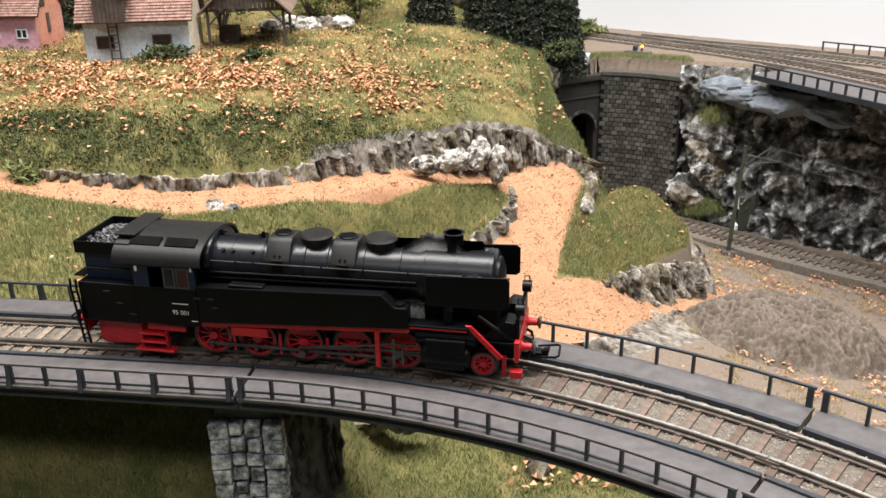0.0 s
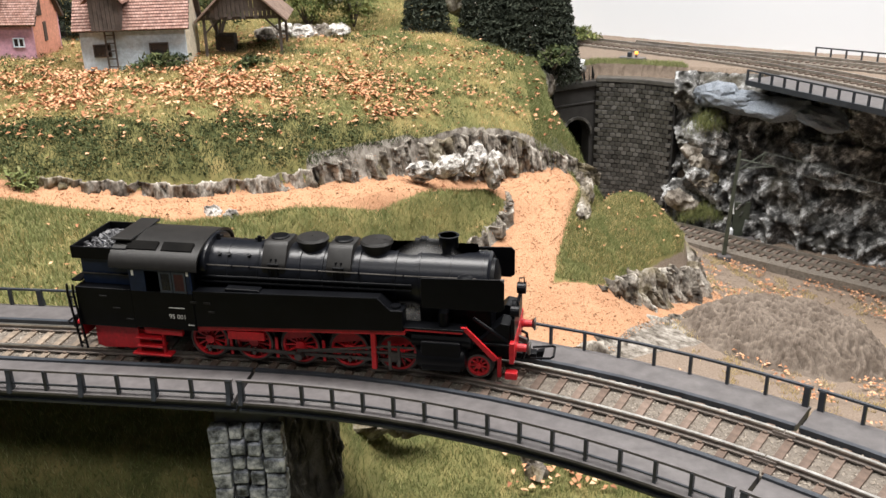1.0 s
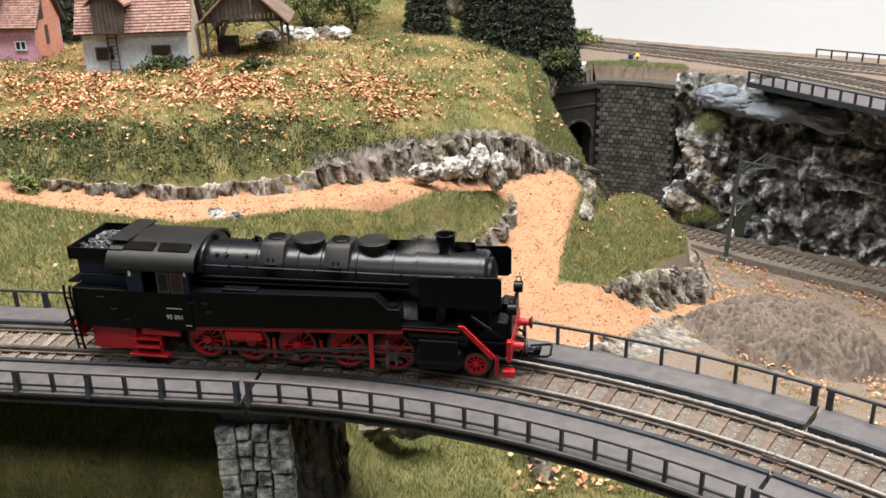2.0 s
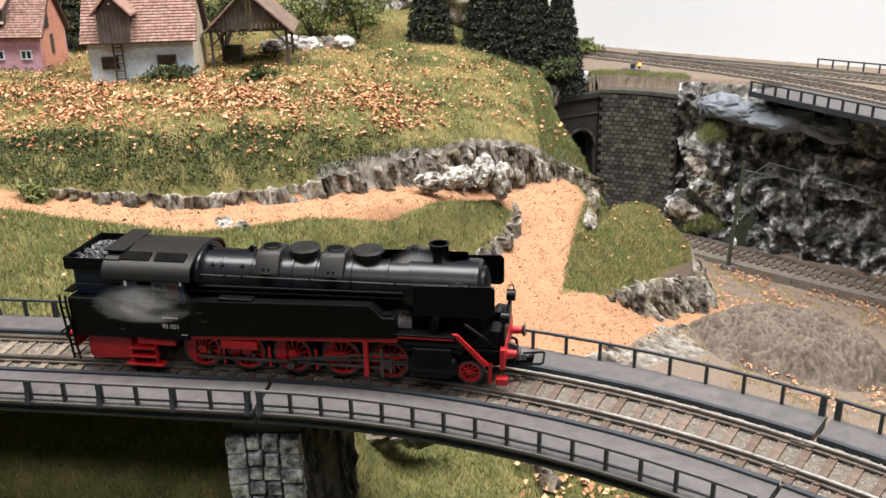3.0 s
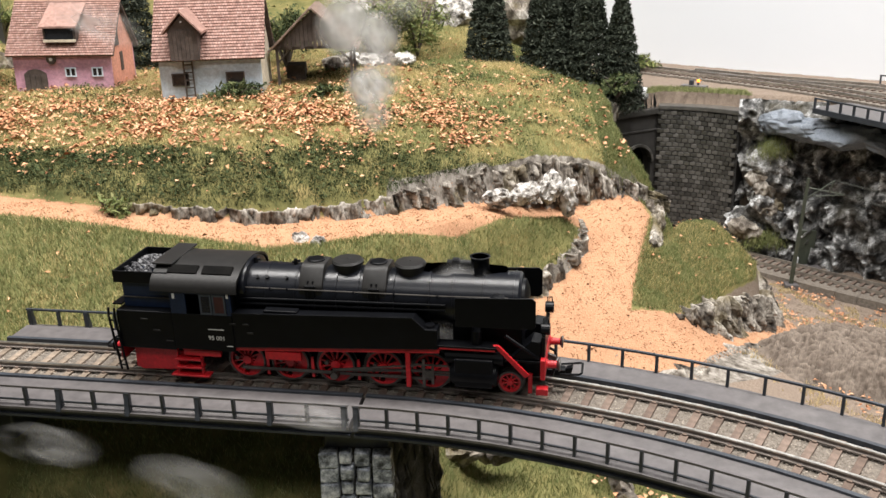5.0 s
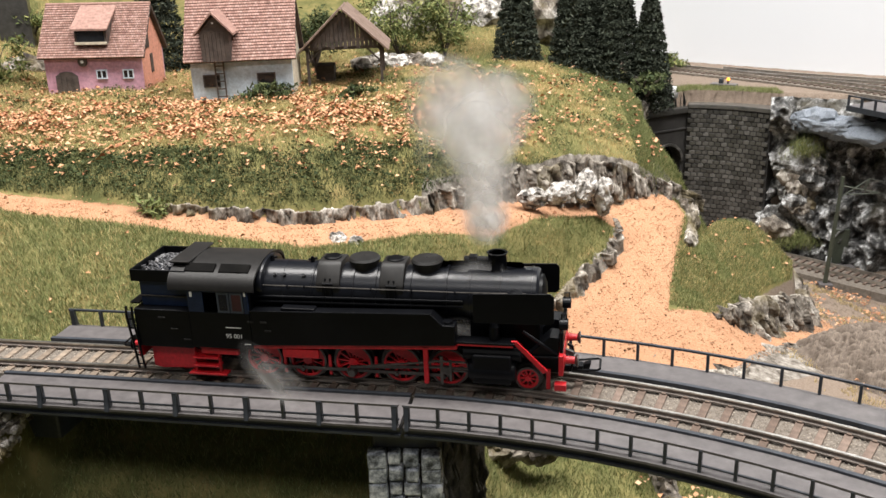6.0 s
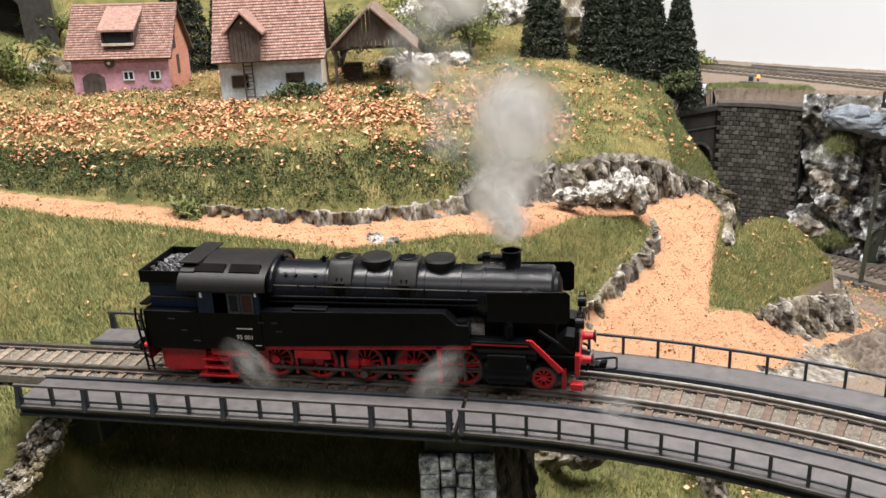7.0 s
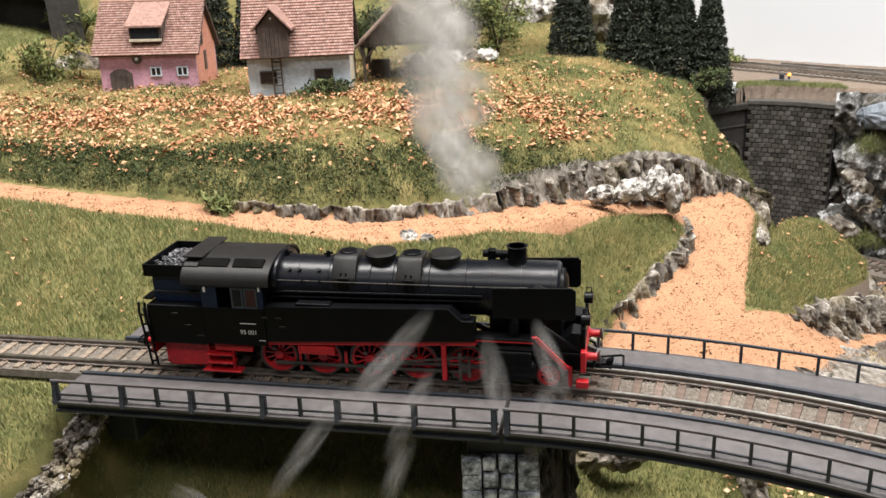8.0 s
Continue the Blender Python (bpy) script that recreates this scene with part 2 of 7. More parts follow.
# ---- mesh helpers ----
class Shape:
    """Collects faces of boxes, turned bodies and prisms for one mesh."""

    def __init__(self):
        self.v, self.f = [], []

    def add(self, verts, faces):
        n = len(self.v)
        self.v += [tuple(p) for p in verts]
        self.f += [tuple(i + n for i in f) for f in faces]
        return self

    def box(self, x0, x1, y0, y1, z0, z1, m=None):
        p = [Vector((x, y, z)) for z in (z0, z1) for y in (y0, y1) for x in (x0, x1)]
        if m:
            p = [m @ q for q in p]
        return self.add(p, [(0, 2, 3, 1), (4, 5, 7, 6), (0, 1, 5, 4), (2, 6, 7, 3), (0, 4, 6, 2), (1, 3, 7, 5)])

    def prism(self, poly, axis, a, b, m=None):
        """A flat outline pushed from a to b along an axis (x: outline in y, z; y: in x, z; z: in x, y)."""
        def put(p, d):
            q = {"x": (d, p[0], p[1]), "y": (p[0], d, p[1]), "z": (p[0], p[1], d)}[axis]
            return m @ Vector(q) if m else Vector(q)
        n = len(poly)
        area = sum(poly[i][0] * poly[(i + 1) % n][1] - poly[(i + 1) % n][0] * poly[i][1] for i in range(n))
        ring = list(poly) if (area > 0) != (axis == "y") else list(reversed(poly))
        lo, hi = min(a, b), max(a, b)
        v = [put(p, lo) for p in ring] + [put(p, hi) for p in ring]
        return self.add(v, [tuple(reversed(range(n))), tuple(range(n, 2 * n))] + [(i, (i + 1) % n, n + (i + 1) % n, n + i) for i in range(n)])

    def tube(self, points, radii, n=10, caps=True):
        """A round body along a line; radii is one number or one for each point."""
        pts = [Vector(p) for p in points]
        if not isinstance(radii, (list, tuple)):
            radii = [radii] * len(pts)
        v, f = [], []
        for i, p in enumerate(pts):
            d = (pts[min(i + 1, len(pts) - 1)] - pts[max(i - 1, 0)])
            d = d.normalized() if d.length > 1e-9 else Vector((0, 0, 1))
            up = Vector((0, 0, 1)) if abs(d.z) < 0.9 else Vector((1, 0, 0))
            s = d.cross(up).normalized()
            u = s.cross(d)
            for k in range(n):
                a = 2 * math.pi * k / n
                v.append(p + (s * math.cos(a) + u * math.sin(a)) * radii[i])
        for i in range(len(pts) - 1):
            for k in range(n):
                f.append((i * n + k, i * n + (k + 1) % n, (i + 1) * n + (k + 1) % n, (i + 1) * n + k))
        if caps:
            f += [tuple(reversed(range(n))), tuple(range((len(pts) - 1) * n, len(pts) * n))]
        return self.add(v, f)

    def mesh(self, name, material, bevel=0.0, smooth=False):
        me = bpy.data.meshes.new(name)
        me.from_pydata(self.v, [], self.f)
        me.materials.append(material)
        bm = bmesh.new()
        bm.from_mesh(me)
        bmesh.ops.recalc_face_normals(bm, faces=bm.faces)
        if bevel:
            edges = [e for e in bm.edges if e.is_manifold and e.calc_face_angle(0) > 0.5]
            bmesh.ops.bevel(bm, geom=edges, offset=bevel, segments=2, affect="EDGES", profile=0.5, clamp_overlap=True)
        if smooth:
            for face in bm.faces:
                face.smooth = True
            for e in bm.edges:
                if e.calc_face_angle(0) > 0.7:
                    e.smooth = False
        bm.to_mesh(me)
        bm.free()
        return me


def part(name, shape, material, parent=None, label="", bevel=0.0, smooth=False, m=None, kind=""):
    me = shape if isinstance(shape, bpy.types.Mesh) else shape.mesh(name, material, bevel, smooth)
    ob = new(name, me)
    ob.parent = parent
    if m:
        ob.matrix_basis = m
    return tagged(ob, label, kind=kind)


def thing(name, label, category, m=None, group="", kind=""):
    ob = new(name)
    ob.empty_display_size = 0.01
    if m:
        ob.matrix_basis = m
    return tagged(ob, label, category, group, kind)


def raw(name, verts, faces, material, parent=None):
    """A mesh from arrays, with no clean-up, for what comes in thousands."""
    me = bpy.data.meshes.new(name)
    me.from_pydata(verts, [], faces)
    me.materials.append(material)
    ob = new(name, me)
    ob.parent = parent
    return ob


# ---- the track's line: a straight, then a curve of model-railway radius ----
JX, JY, HEAD, RADIUS = -0.0585, 0.3201, radians(-7.25), 0.379
CX, CY = JX + RADIUS * math.sin(HEAD), JY - RADIUS * math.cos(HEAD)


def track(s, side=0.0, z=0.0):
    """A place s metres past the joint and side metres to the far side of the track, and its heading."""
    if s <= 0:
        a = HEAD
        x, y = JX + s * math.cos(a), JY + s * math.sin(a)
    else:
        a = HEAD - s / RADIUS
        x, y = CX - RADIUS * math.sin(a), CY + RADIUS * math.cos(a)
    return Vector((x - side * math.sin(a), y + side * math.cos(a), z)), a


def sweep(shape, s0, s1, step, outline, close=True):
    """Push an outline of (side, z) along the track."""
    n = max(1, round((s1 - s0) / step))
    if s1 <= 0:
        n = 1
    v = []
    for i in range(n + 1):
        s = s0 + (s1 - s0) * i / n
        v += [track(s, o[0], o[1])[0] for o in outline]
    k = len(outline)
    f = [(i * k + j, i * k + (j + 1) % k, (i + 1) * k + (j + 1) % k, (i + 1) * k + j) for i in range(n) for j in range(k)]
    f += [tuple(reversed(range(k))), tuple(range(n * k, n * k + k))]
    return shape.add(v, f)


# ---- ground: one sheet with terraces ----
def smooth01(v):
    v = np.clip(v, 0, 1)
    return v * v * (3 - 2 * v)


def inside(x, y, poly):
    """Signed distance to an outline, positive inside."""
    d = np.full(x.shape, 9.0)
    inn = np.zeros(x.shape, bool)
    for (ax, ay), (bx, by) in zip(poly, poly[1:] + poly[:1]):
        ex, ey = bx - ax, by - ay
        k = np.clip(((x - ax) * ex + (y - ay) * ey) / (ex * ex + ey * ey), 0, 1)
        d = np.minimum(d, np.hypot(x - ax - k * ex, y - ay - k * ey))
        if ay != by:
            inn ^= ((ay > y) != (by > y)) & (x < (bx - ax) * (y - ay) / (by - ay) + ax)
    return np.where(inn, d, -d)


def bumps(x, y, scale, seed=0.0):
    """Gentle uneven ground from a few crossed waves."""
    z = 0
    for i, (p, q) in enumerate(((1.0, 0.31), (-0.43, 1.0), (0.77, 0.83), (1.7, -1.1), (-2.1, 1.6), (2.7, 2.3))):
        z = z + np.sin((x * p + y * q) / scale * 6.283 + seed + i * 1.9) / (1 + 0.55 * i)
    return z / 3


FOOT_X = [-0.80, -0.55, -0.39, -0.32, -0.25, -0.20, -0.16, -0.11, -0.07, -0.02, 0.03, 0.075, 0.12, 0.15]
FOOT_Y = [0.63, 0.575, 0.528, 0.508, 0.494, 0.493, 0.499, 0.516, 0.550, 0.592, 0.640, 0.664, 0.672, 0.69]
FOOT_Z = [0.05, 0.044, 0.035, 0.031, 0.026, 0.021, 0.015, 0.009, 0.004, -0.003, -0.015, -0.026, -0.034, -0.045]
STEP_X = [-0.30, -0.24, -0.16, -0.07, -0.01, 0.03, 0.075, 0.11, 0.14]
STEP_Z = [0.000, 0.004, 0.006, 0.009, 0.017, 0.026, 0.024, 0.016, 0.006]
MEADOW = [(x, y) for x, y in zip(FOOT_X, FOOT_Y)] + [(0.130, 0.725), (0.119, 0.76), (0.110, 0.80), (0.105, 0.84), (0.114, 0.872), (0.13, 0.90), (0.13, 1.4), (-0.80, 1.4)]
NEAR_X = [-0.80, -0.39, -0.32, -0.24, -0.17, -0.135, -0.11, -0.067, -0.01, 0.035, 0.058]
NEAR_Y = [0.60, 0.508, 0.487, 0.472, 0.468, 0.462, 0.478, 0.510, 0.560, 0.600, 0.625]
LAWN = [(x, y) for x, y in zip(NEAR_X, NEAR_Y)] + [(0.0625, 0.610), (0.060, 0.590), (0.050, 0.574), (0.033, 0.559), (0.020, 0.545), (0.009, 0.530), (-0.002, 0.516), (-0.02, 0.490), (-0.04, 0.450), (-0.06, 0.410), (-0.085, 0.378), (-0.12, 0.368), (-0.215, 0.378), (-0.232, 0.362), (-0.240, 0.312), (-0.246, 0.290), (-0.262, 0.262), (-0.30, 0.235), (-0.8, 0.16)]
KNOLL = [(0.128, 0.648), (0.142, 0.680), (0.170, 0.690), (0.190, 0.672), (0.207, 0.645), (0.199, 0.622), (0.162, 0.588), (0.134, 0.564), (0.113, 0.552), (0.092, 0.545), (0.100, 0.575), (0.110, 0.615)]
UPPER = [(0.115, 0.868), (0.150, 0.878), (0.170, 0.890), (0.205, 0.880), (0.240, 0.862), (0.262, 0.852), (0.300, 0.838), (0.36, 0.79), (0.42, 0.74), (0.9, 0.46), (0.9, 1.4), (0.115, 1.4)]
SAND = [(x, y - 0.001) for x, y in zip(FOOT_X, FOOT_Y)][:-2] + [(0.112, 0.670), (0.116, 0.64), (0.104, 0.60), (0.091, 0.556), (0.086, 0.534), (0.114, 0.546), (0.14, 0.568), (0.17, 0.595), (0.228, 0.645), (0.234, 0.618), (0.212, 0.584), (0.157, 0.540), (0.118, 0.486), (0.10, 0.43), (-0.03, 0.45), (-0.02, 0.49), (-0.002, 0.516), (0.020, 0.545), (0.050, 0.574), (0.060, 0.60)] + [(x, y - 0.004) for x, y in zip(NEAR_X, NEAR_Y)][::-1][1:]


def height(x, y):
    """The ground's height."""
    low = np.maximum(-0.085 - 0.22 * (x - 0.092) - 0.07 * (y - 0.53), -0.140)
    ramp_z = np.interp(y, [0.46, 0.50, 0.536, 0.588, 0.637, 0.68], [-0.104, -0.086, -0.064, -0.042, -0.028, -0.024])
    z = ramp_z + (low - ramp_z) * smooth01((x - 0.075 - 0.25 * np.clip(y - 0.54, 0, 0.1)) / 0.085)
    # valley under the bridge
    val = -0.100 + 0.014 * bumps(x, y, 0.22) + np.clip(0.35 - y, 0, 0.3) * -0.12
    bank = np.maximum(val, -0.022 - np.clip(0.385 - y, 0, 1) * 0.72)
    val = val + (bank - val) * smooth01((-0.01 - x) / 0.05)
    z = z + (val - z) * smooth01((0.47 - y) / 0.05)
    # lawn before the path
    fz = np.interp(x, FOOT_X, FOOT_Z)
    far = np.interp(x, NEAR_X, NEAR_Y)
    front = np.interp(x, [-0.4, -0.2, -0.1, 0.0, 0.05], [-0.007, -0.010, -0.014, -0.030, -0.045])
    k = np.clip((far - y) / (far - 0.385), 0, 1)
    lawn = fz - 0.003 + (front - fz + 0.003) * k ** 1.25 + 0.002 * bumps(x, y, 0.09, 2.0) + 0.004 * smooth01((far - y) / 0.02)
    lawn = lawn - np.clip(0.315 - y, 0, 0.2) * 0.50
    rim_x = np.interp(y, [0.41, 0.45, 0.49, 0.516, 0.545, 0.559, 0.574, 0.59, 0.61], [-0.06, -0.04, -0.02, -0.002, 0.020, 0.033, 0.050, 0.060, 0.0625])
    rim_z = ramp_z + 0.009
    lawn = lawn + (np.minimum(rim_z, lawn) - lawn) * smooth01((x - rim_x) / np.interp(y, [0.54, 0.58, 0.60], [0.060, 0.030, 0.016]) + 1) * smooth01((y - 0.39) / 0.05)
    d = inside(x, y, LAWN)
    soft = np.where((y < 0.47), np.where(x < -0.2, 0.016, 0.022), 0.007)
    path = fz - 0.002
    z = np.where((x < 0.05) & (y > far - 0.02) & (y < np.interp(x, FOOT_X, FOOT_Y) + 0.05), np.where(x < 0.0, path, path + (z - path) * smooth01(x / 0.05)), z)
    z = z + (lawn - z) * smooth01(d / soft + 0.5)
    # knoll
    top = -0.053 - 0.40 * (x - 0.156) + 0.36 * (y - 0.644)
    top = np.minimum(top, -0.05) + 0.0015 * bumps(x, y, 0.05)
    kd = inside(x, y, KNOLL)
    top = top - 0.006 * smooth01(1 - kd / 0.016) * smooth01((x - 0.10) / 0.03)
    z = z + (top - z) * smooth01(kd / 0.010 + 0.4)
    # upper meadow
    sd = inside(x, y, MEADOW)
    fy = np.interp(x, FOOT_X, FOOT_Y)
    plateau = np.interp(x, [-0.5, -0.3, -0.1, 0.0, 0.05, 0.1, 0.13], [0.056, 0.0545, 0.054, 0.051, 0.045, 0.030, 0.012])
    edge = fz + np.interp(x, STEP_X, STEP_Z)
    rise = 1 - np.exp(-np.clip(y - fy, 0, 1) / np.interp(x, [-0.3, -0.15, 0.0, 0.1], [0.042, 0.034, 0.055, 0.07]))
    m = edge + (plateau - edge) * rise + 0.003 * bumps(x, y, 0.13, 1.0)
    m = m + np.clip(y - 0.90, 0, 0.4) * 0.35 * smooth01((0.05 - x) / 0.1)
    m = m + np.clip(-0.42 - x, 0, 0.3) * 0.30 * smooth01((y - 0.72) / 0.1)
    m = m - 0.03 * smooth01((0.028 - sd) / 0.028) * smooth01((x - 0.095) / 0.02) * (y < 0.80)
    z = z + (m - z) * smooth01(sd / 0.007 + 0.5)
    # upper railway level
    z = z + (0.0165 - z) * smooth01(inside(x, y, UPPER) / 0.006 + 0.5)
    return z


NX, NY = 470, 420
xs, ys = np.linspace(-0.75, 0.68, NX), np.linspace(0.02, 1.28, NY)
gx, gy = np.meshgrid(xs, ys)
gz = height(gx, gy) + 0.0006 * bumps(gx, gy, 0.017)
slope = np.hypot(*np.gradient(gz, ys[1] - ys[0], xs[1] - xs[0]))
sand_mask = smooth01(inside(gx, gy, SAND) / 0.006 + 0.5)
SLAB = [(0.105, 0.485), (0.125, 0.500), (0.156, 0.545), (0.185, 0.566), (0.220, 0.594), (0.205, 0.545), (0.180, 0.515), (0.150, 0.490), (0.12, 0.47)]
rock_mask = np.maximum(smooth01(inside(gx, gy, SLAB) / 0.006 + 0.5), smooth01((slope - 0.85) / 0.35) * ((gy > 0.43) | (gx > 0.0)) * (gy > 0.38) * ((inside(gx, gy, LAWN) < -0.016) | ((gx > 0.045) & (inside(gx, gy, LAWN) < 0.003))) * (inside(gx, gy, UPPER) < -0.014) * ((gx < 0.098) | (gy < 0.69)) * (inside(gx, gy, KNOLL) < -0.002) * ((gx > 0.14) | (inside(gx, gy, KNOLL) < -0.010)) * (gx > -0.075))
dirt_mask = np.maximum(smooth01((inside(gx, gy, UPPER) + 0.018) / 0.004), smooth01((0.40 - np.hypot(gx - 0.42, gy - 0.60)) / 0.05) * (gx > 0.09) * (gz < -0.083) * (gy > 0.40) * (1 - sand_mask))
verts = np.stack([gx, gy, gz], -1).reshape(-1, 3)
idx = np.arange(NX * NY).reshape(NY, NX)
faces = np.stack([idx[:-1, :-1], idx[:-1, 1:], idx[1:, 1:], idx[1:, :-1]], -1).reshape(-1, 4)
# the sheet is open where the tunnel runs into the hill
mid = verts[faces].mean(1)
lx, ly = (mid[:, 0] - 0.1455) * 0.866 + (mid[:, 1] - 0.874) * 0.5, (mid[:, 1] - 0.874) * 0.866 - (mid[:, 0] - 0.1455) * 0.5
faces = faces[~((np.abs(lx) < 0.024) & (ly > -0.008) & (ly < 0.05) & (mid[:, 2] < -0.004))]
ground = raw("ground", verts.tolist(), faces.tolist(), GROUND)
for layer_name, mask in (("sand", sand_mask), ("rock", rock_mask), ("dirt", dirt_mask)):
    ground.data.attributes.new(layer_name, "FLOAT", "POINT").data.foreach_set("value", mask.reshape(-1).astype(np.float32))
ground.data.polygons.foreach_set("use_smooth", np.ones(len(faces), bool))
tagged(ground, "model landscape of grassy terraces and sandy paths", "ground", kind="structure")


# ---- the bridge ----
RAIL_Z = 0.0035
FRONT, IN, OUT = -0.0375, 0.0175, 0.0335
JOINT_1, JOINT_2 = 0.0, 0.205


def bridge_section(s0, s1, post_gap, label, bevelled):
    """One span: girders, two walkway plates, the trough between them and the two handrails with their posts."""
    ob = thing("bridge_span", label, "bridge", group="spans of the curved bridge")
    g = 0.0008
    part("trough", sweep(Shape(), s0 + g, s1 - g, 0.02, [(-IN, -0.0062), (IN, -0.0065), (IN, -0.0035), (-IN, -0.0035)]), DARK_PLASTIC, ob)
    for a, b in ((FRONT, -IN), (IN, OUT)):
        part("walkway", sweep(Shape(), s0 + g, s1 - g, 0.02, [(a, -0.0025), (b, -0.0025), (b, 0.0003), (b - 0.0006, 0.0008), (a + 0.0006, 0.0008), (a, 0.0003)]), PLASTIC, ob, "smooth grey plastic walkway plate")
        e = 0.0012 if b < 0 else -0.0012
        inner = b if b < 0 else a
        part("kerb", sweep(Shape(), s0 + g, s1 - g, 0.02, [(inner - 0.0010, -0.004), (inner + 0.0010, -0.004), (inner + 0.0010, 0.0018), (inner - 0.0010, 0.0018)]), DARK_PLASTIC, ob)
    for side, sign in ((FRONT, -1), (OUT, 1)):
        o = side
        part("girder", sweep(Shape(), s0 + g, s1 - g, 0.02, [(o, -0.0046), (o - sign * 0.002, -0.0046), (o - sign * 0.002, 0.0002), (o, 0.0002)]), DARK_PLASTIC, ob, "dark slate plastic girder")
        part("ledge", sweep(Shape(), s0 + g, s1 - g, 0.02, [(o + sign * 0.0026, -0.0012), (o - sign * 0.0006, -0.0012), (o - sign * 0.0006, 0.0005), (o + sign * 0.0026, -0.0002)]), PLASTIC, ob)
        part("flange", sweep(Shape(), s0 + g, s1 - g, 0.02, [(o + sign * 0.0012, -0.0056), (o - sign * 0.003, -0.0056), (o - sign * 0.003, -0.0046), (o + sign * 0.0012, -0.0046)]), DARK_PLASTIC, ob)
        r = o + sign * 0.0010
        part("handrail", sweep(Shape(), s0 + g, s1 - g, 0.02, [(r - 0.0006, 0.0080), (r + 0.0006, 0.0080), (r + 0.0006, 0.0089), (r - 0.0006, 0.0089)]), PLASTIC if sign < 0 else DARK_PLASTIC, ob, "thin grey plastic handrail")
        if sign < 0:
            part("toe_rail", sweep(Shape(), s0 + g, s1 - g, 0.02, [(r - 0.0004, 0.0021), (r + 0.0004, 0.0021), (r + 0.0004, 0.0027), (r - 0.0004, 0.0027)]), DARK_PLASTIC, ob)
        n = round((s1 - s0) / post_gap)
        for i in range(n + 1):
            s = s0 + 0.0025 + (s1 - s0 - 0.005) * i / n
            p, a = track(s, r)
            w = 0.0011 if (bevelled and i % 2 == 0) or i in (0, n) else 0.00055
            stout = w > 0.001
            body = Shape().box(-w, w, -0.0009, 0.0009, -0.0012, 0.0085)
            if stout:
                body.prism([(sign * 0.0009, -0.0010), (sign * 0.0026, -0.0010), (sign * 0.0009, 0.0075)], "x", -0.0008, 0.0008)
            part("post", body, DARK_PLASTIC, ob, m=Matrix.Translation(p) @ Matrix.Rotation(a, 4, "Z"))
    return ob


bridge_section(-0.1835, JOINT_1, 0.0148, "straight grey plastic bridge span with handrails", True)
bridge_section(JOINT_1, JOINT_2, 0.0137, "curved grey plastic bridge span with handrails", False)
bridge_section(JOINT_2, 0.41, 0.0137, "curved grey plastic bridge span with handrails, running out of view", False)


# ---- track on the bridge ----
def rail_outline(side, z):
    return [(side - 0.0010, z - 0.0026), (side + 0.0010, z - 0.0026), (side + 0.0010, z - 0.0021), (side + 0.0003, z - 0.0018), (side + 0.0003, z - 0.0009),
            (side + 0.0005, z - 0.0006), (side + 0.0005, z - 0.0001), (side - 0.0005, z - 0.0001), (side - 0.0005, z - 0.0006), (side - 0.0003, z - 0.0009), (side - 0.0003, z - 0.0018), (side - 0.0010, z - 0.0021)]


GAUGE = 0.0092
main_track = thing("railway_track", "model railway track with nickel rails on brown sleepers", "track")
sleeper_mesh = Shape().box(-0.0015, 0.0015, -0.0150, 0.0150, -0.0012, 0.0008).mesh("sleeper", SLEEPER, 0.0002)
old_mesh = Shape().box(-0.0015, 0.0015, -0.0150, 0.0150, -0.0012, 0.0008).mesh("sleeper", OLD_SLEEPER, 0.0002)
chair_mesh = Shape().box(-0.0008, 0.0008, -0.0018, 0.0018, 0, 0.0008).mesh("rail_chair", SLEEPER)
s = -0.45
while s < 0.40:
    p, a = track(s, 0, 0.0)
    sl = part("sleeper", sleeper_mesh if s > -0.06 else old_mesh, None, main_track, m=Matrix.Translation(p) @ Matrix.Rotation(a + radians(random.uniform(-1, 1)), 4, "Z"))
    for q in (-GAUGE, GAUGE):
        part("rail_chair", chair_mesh, None, sl, m=pose(0, q, 0.0007))
    s += 0.0083
for side in (-GAUGE, GAUGE):
    for s0, s1 in ((-0.45, -0.0003), (0.0003, 0.203), (0.2036, 0.40)):
        rail = part("rail", sweep(Shape(), s0, s1, 0.012, rail_outline(side, RAIL_Z)), RAIL_SIDE, main_track, "tarnished nickel-silver rail")
        part("rail_head", sweep(Shape(), s0, s1, 0.012, [(side - 0.00062, RAIL_Z - 0.0006), (side + 0.00062, RAIL_Z - 0.0006), (side + 0.00062, RAIL_Z), (side - 0.00062, RAIL_Z)]), RAIL, rail, "bright worn rail head")
for s in (0.0, 0.2033):
    for side in (-GAUGE, GAUGE):
        p, a = track(s, side, RAIL_Z - 0.0014)
        part("fishplate", Shape().box(-0.004, 0.004, -0.0009, 0.0009, -0.0009, 0.0005), RAIL_SIDE, main_track, m=Matrix.Translation(p) @ Matrix.Rotation(a, 4, "Z"), bevel=0.0002)
bed = sweep(Shape(), -0.45, 0.40, 0.008, [(-0.0162, -0.0034), (0.0162, -0.0034), (0.0158, -0.0002), (-0.0158, -0.0002)])
tagged(part("ballast", bed, BALLAST, None, "beige crushed ballast between the sleepers", kind="stuff"), category="ballast")


# ---- the locomotive: x forward, origin at rail level under its middle ----
K = 1.022
loco = thing("tank_locomotive", "black steam tank locomotive with a red chassis on the bridge", "locomotive")


def lp(name, shape, material, parent=None, label="", bevel=0.3, smooth=False, m=None):
    """A part of the locomotive, built in millimetres."""
    f = 0.001 * K
    shape.v = [(x * f, y * f, z * f) for x, y, z in shape.v]
    if m:
        m = Matrix.Translation(m.translation * f) @ m.to_3x3().to_4x4()
    return part(name, shape, material, parent or loco, label, bevel * f, smooth, m)


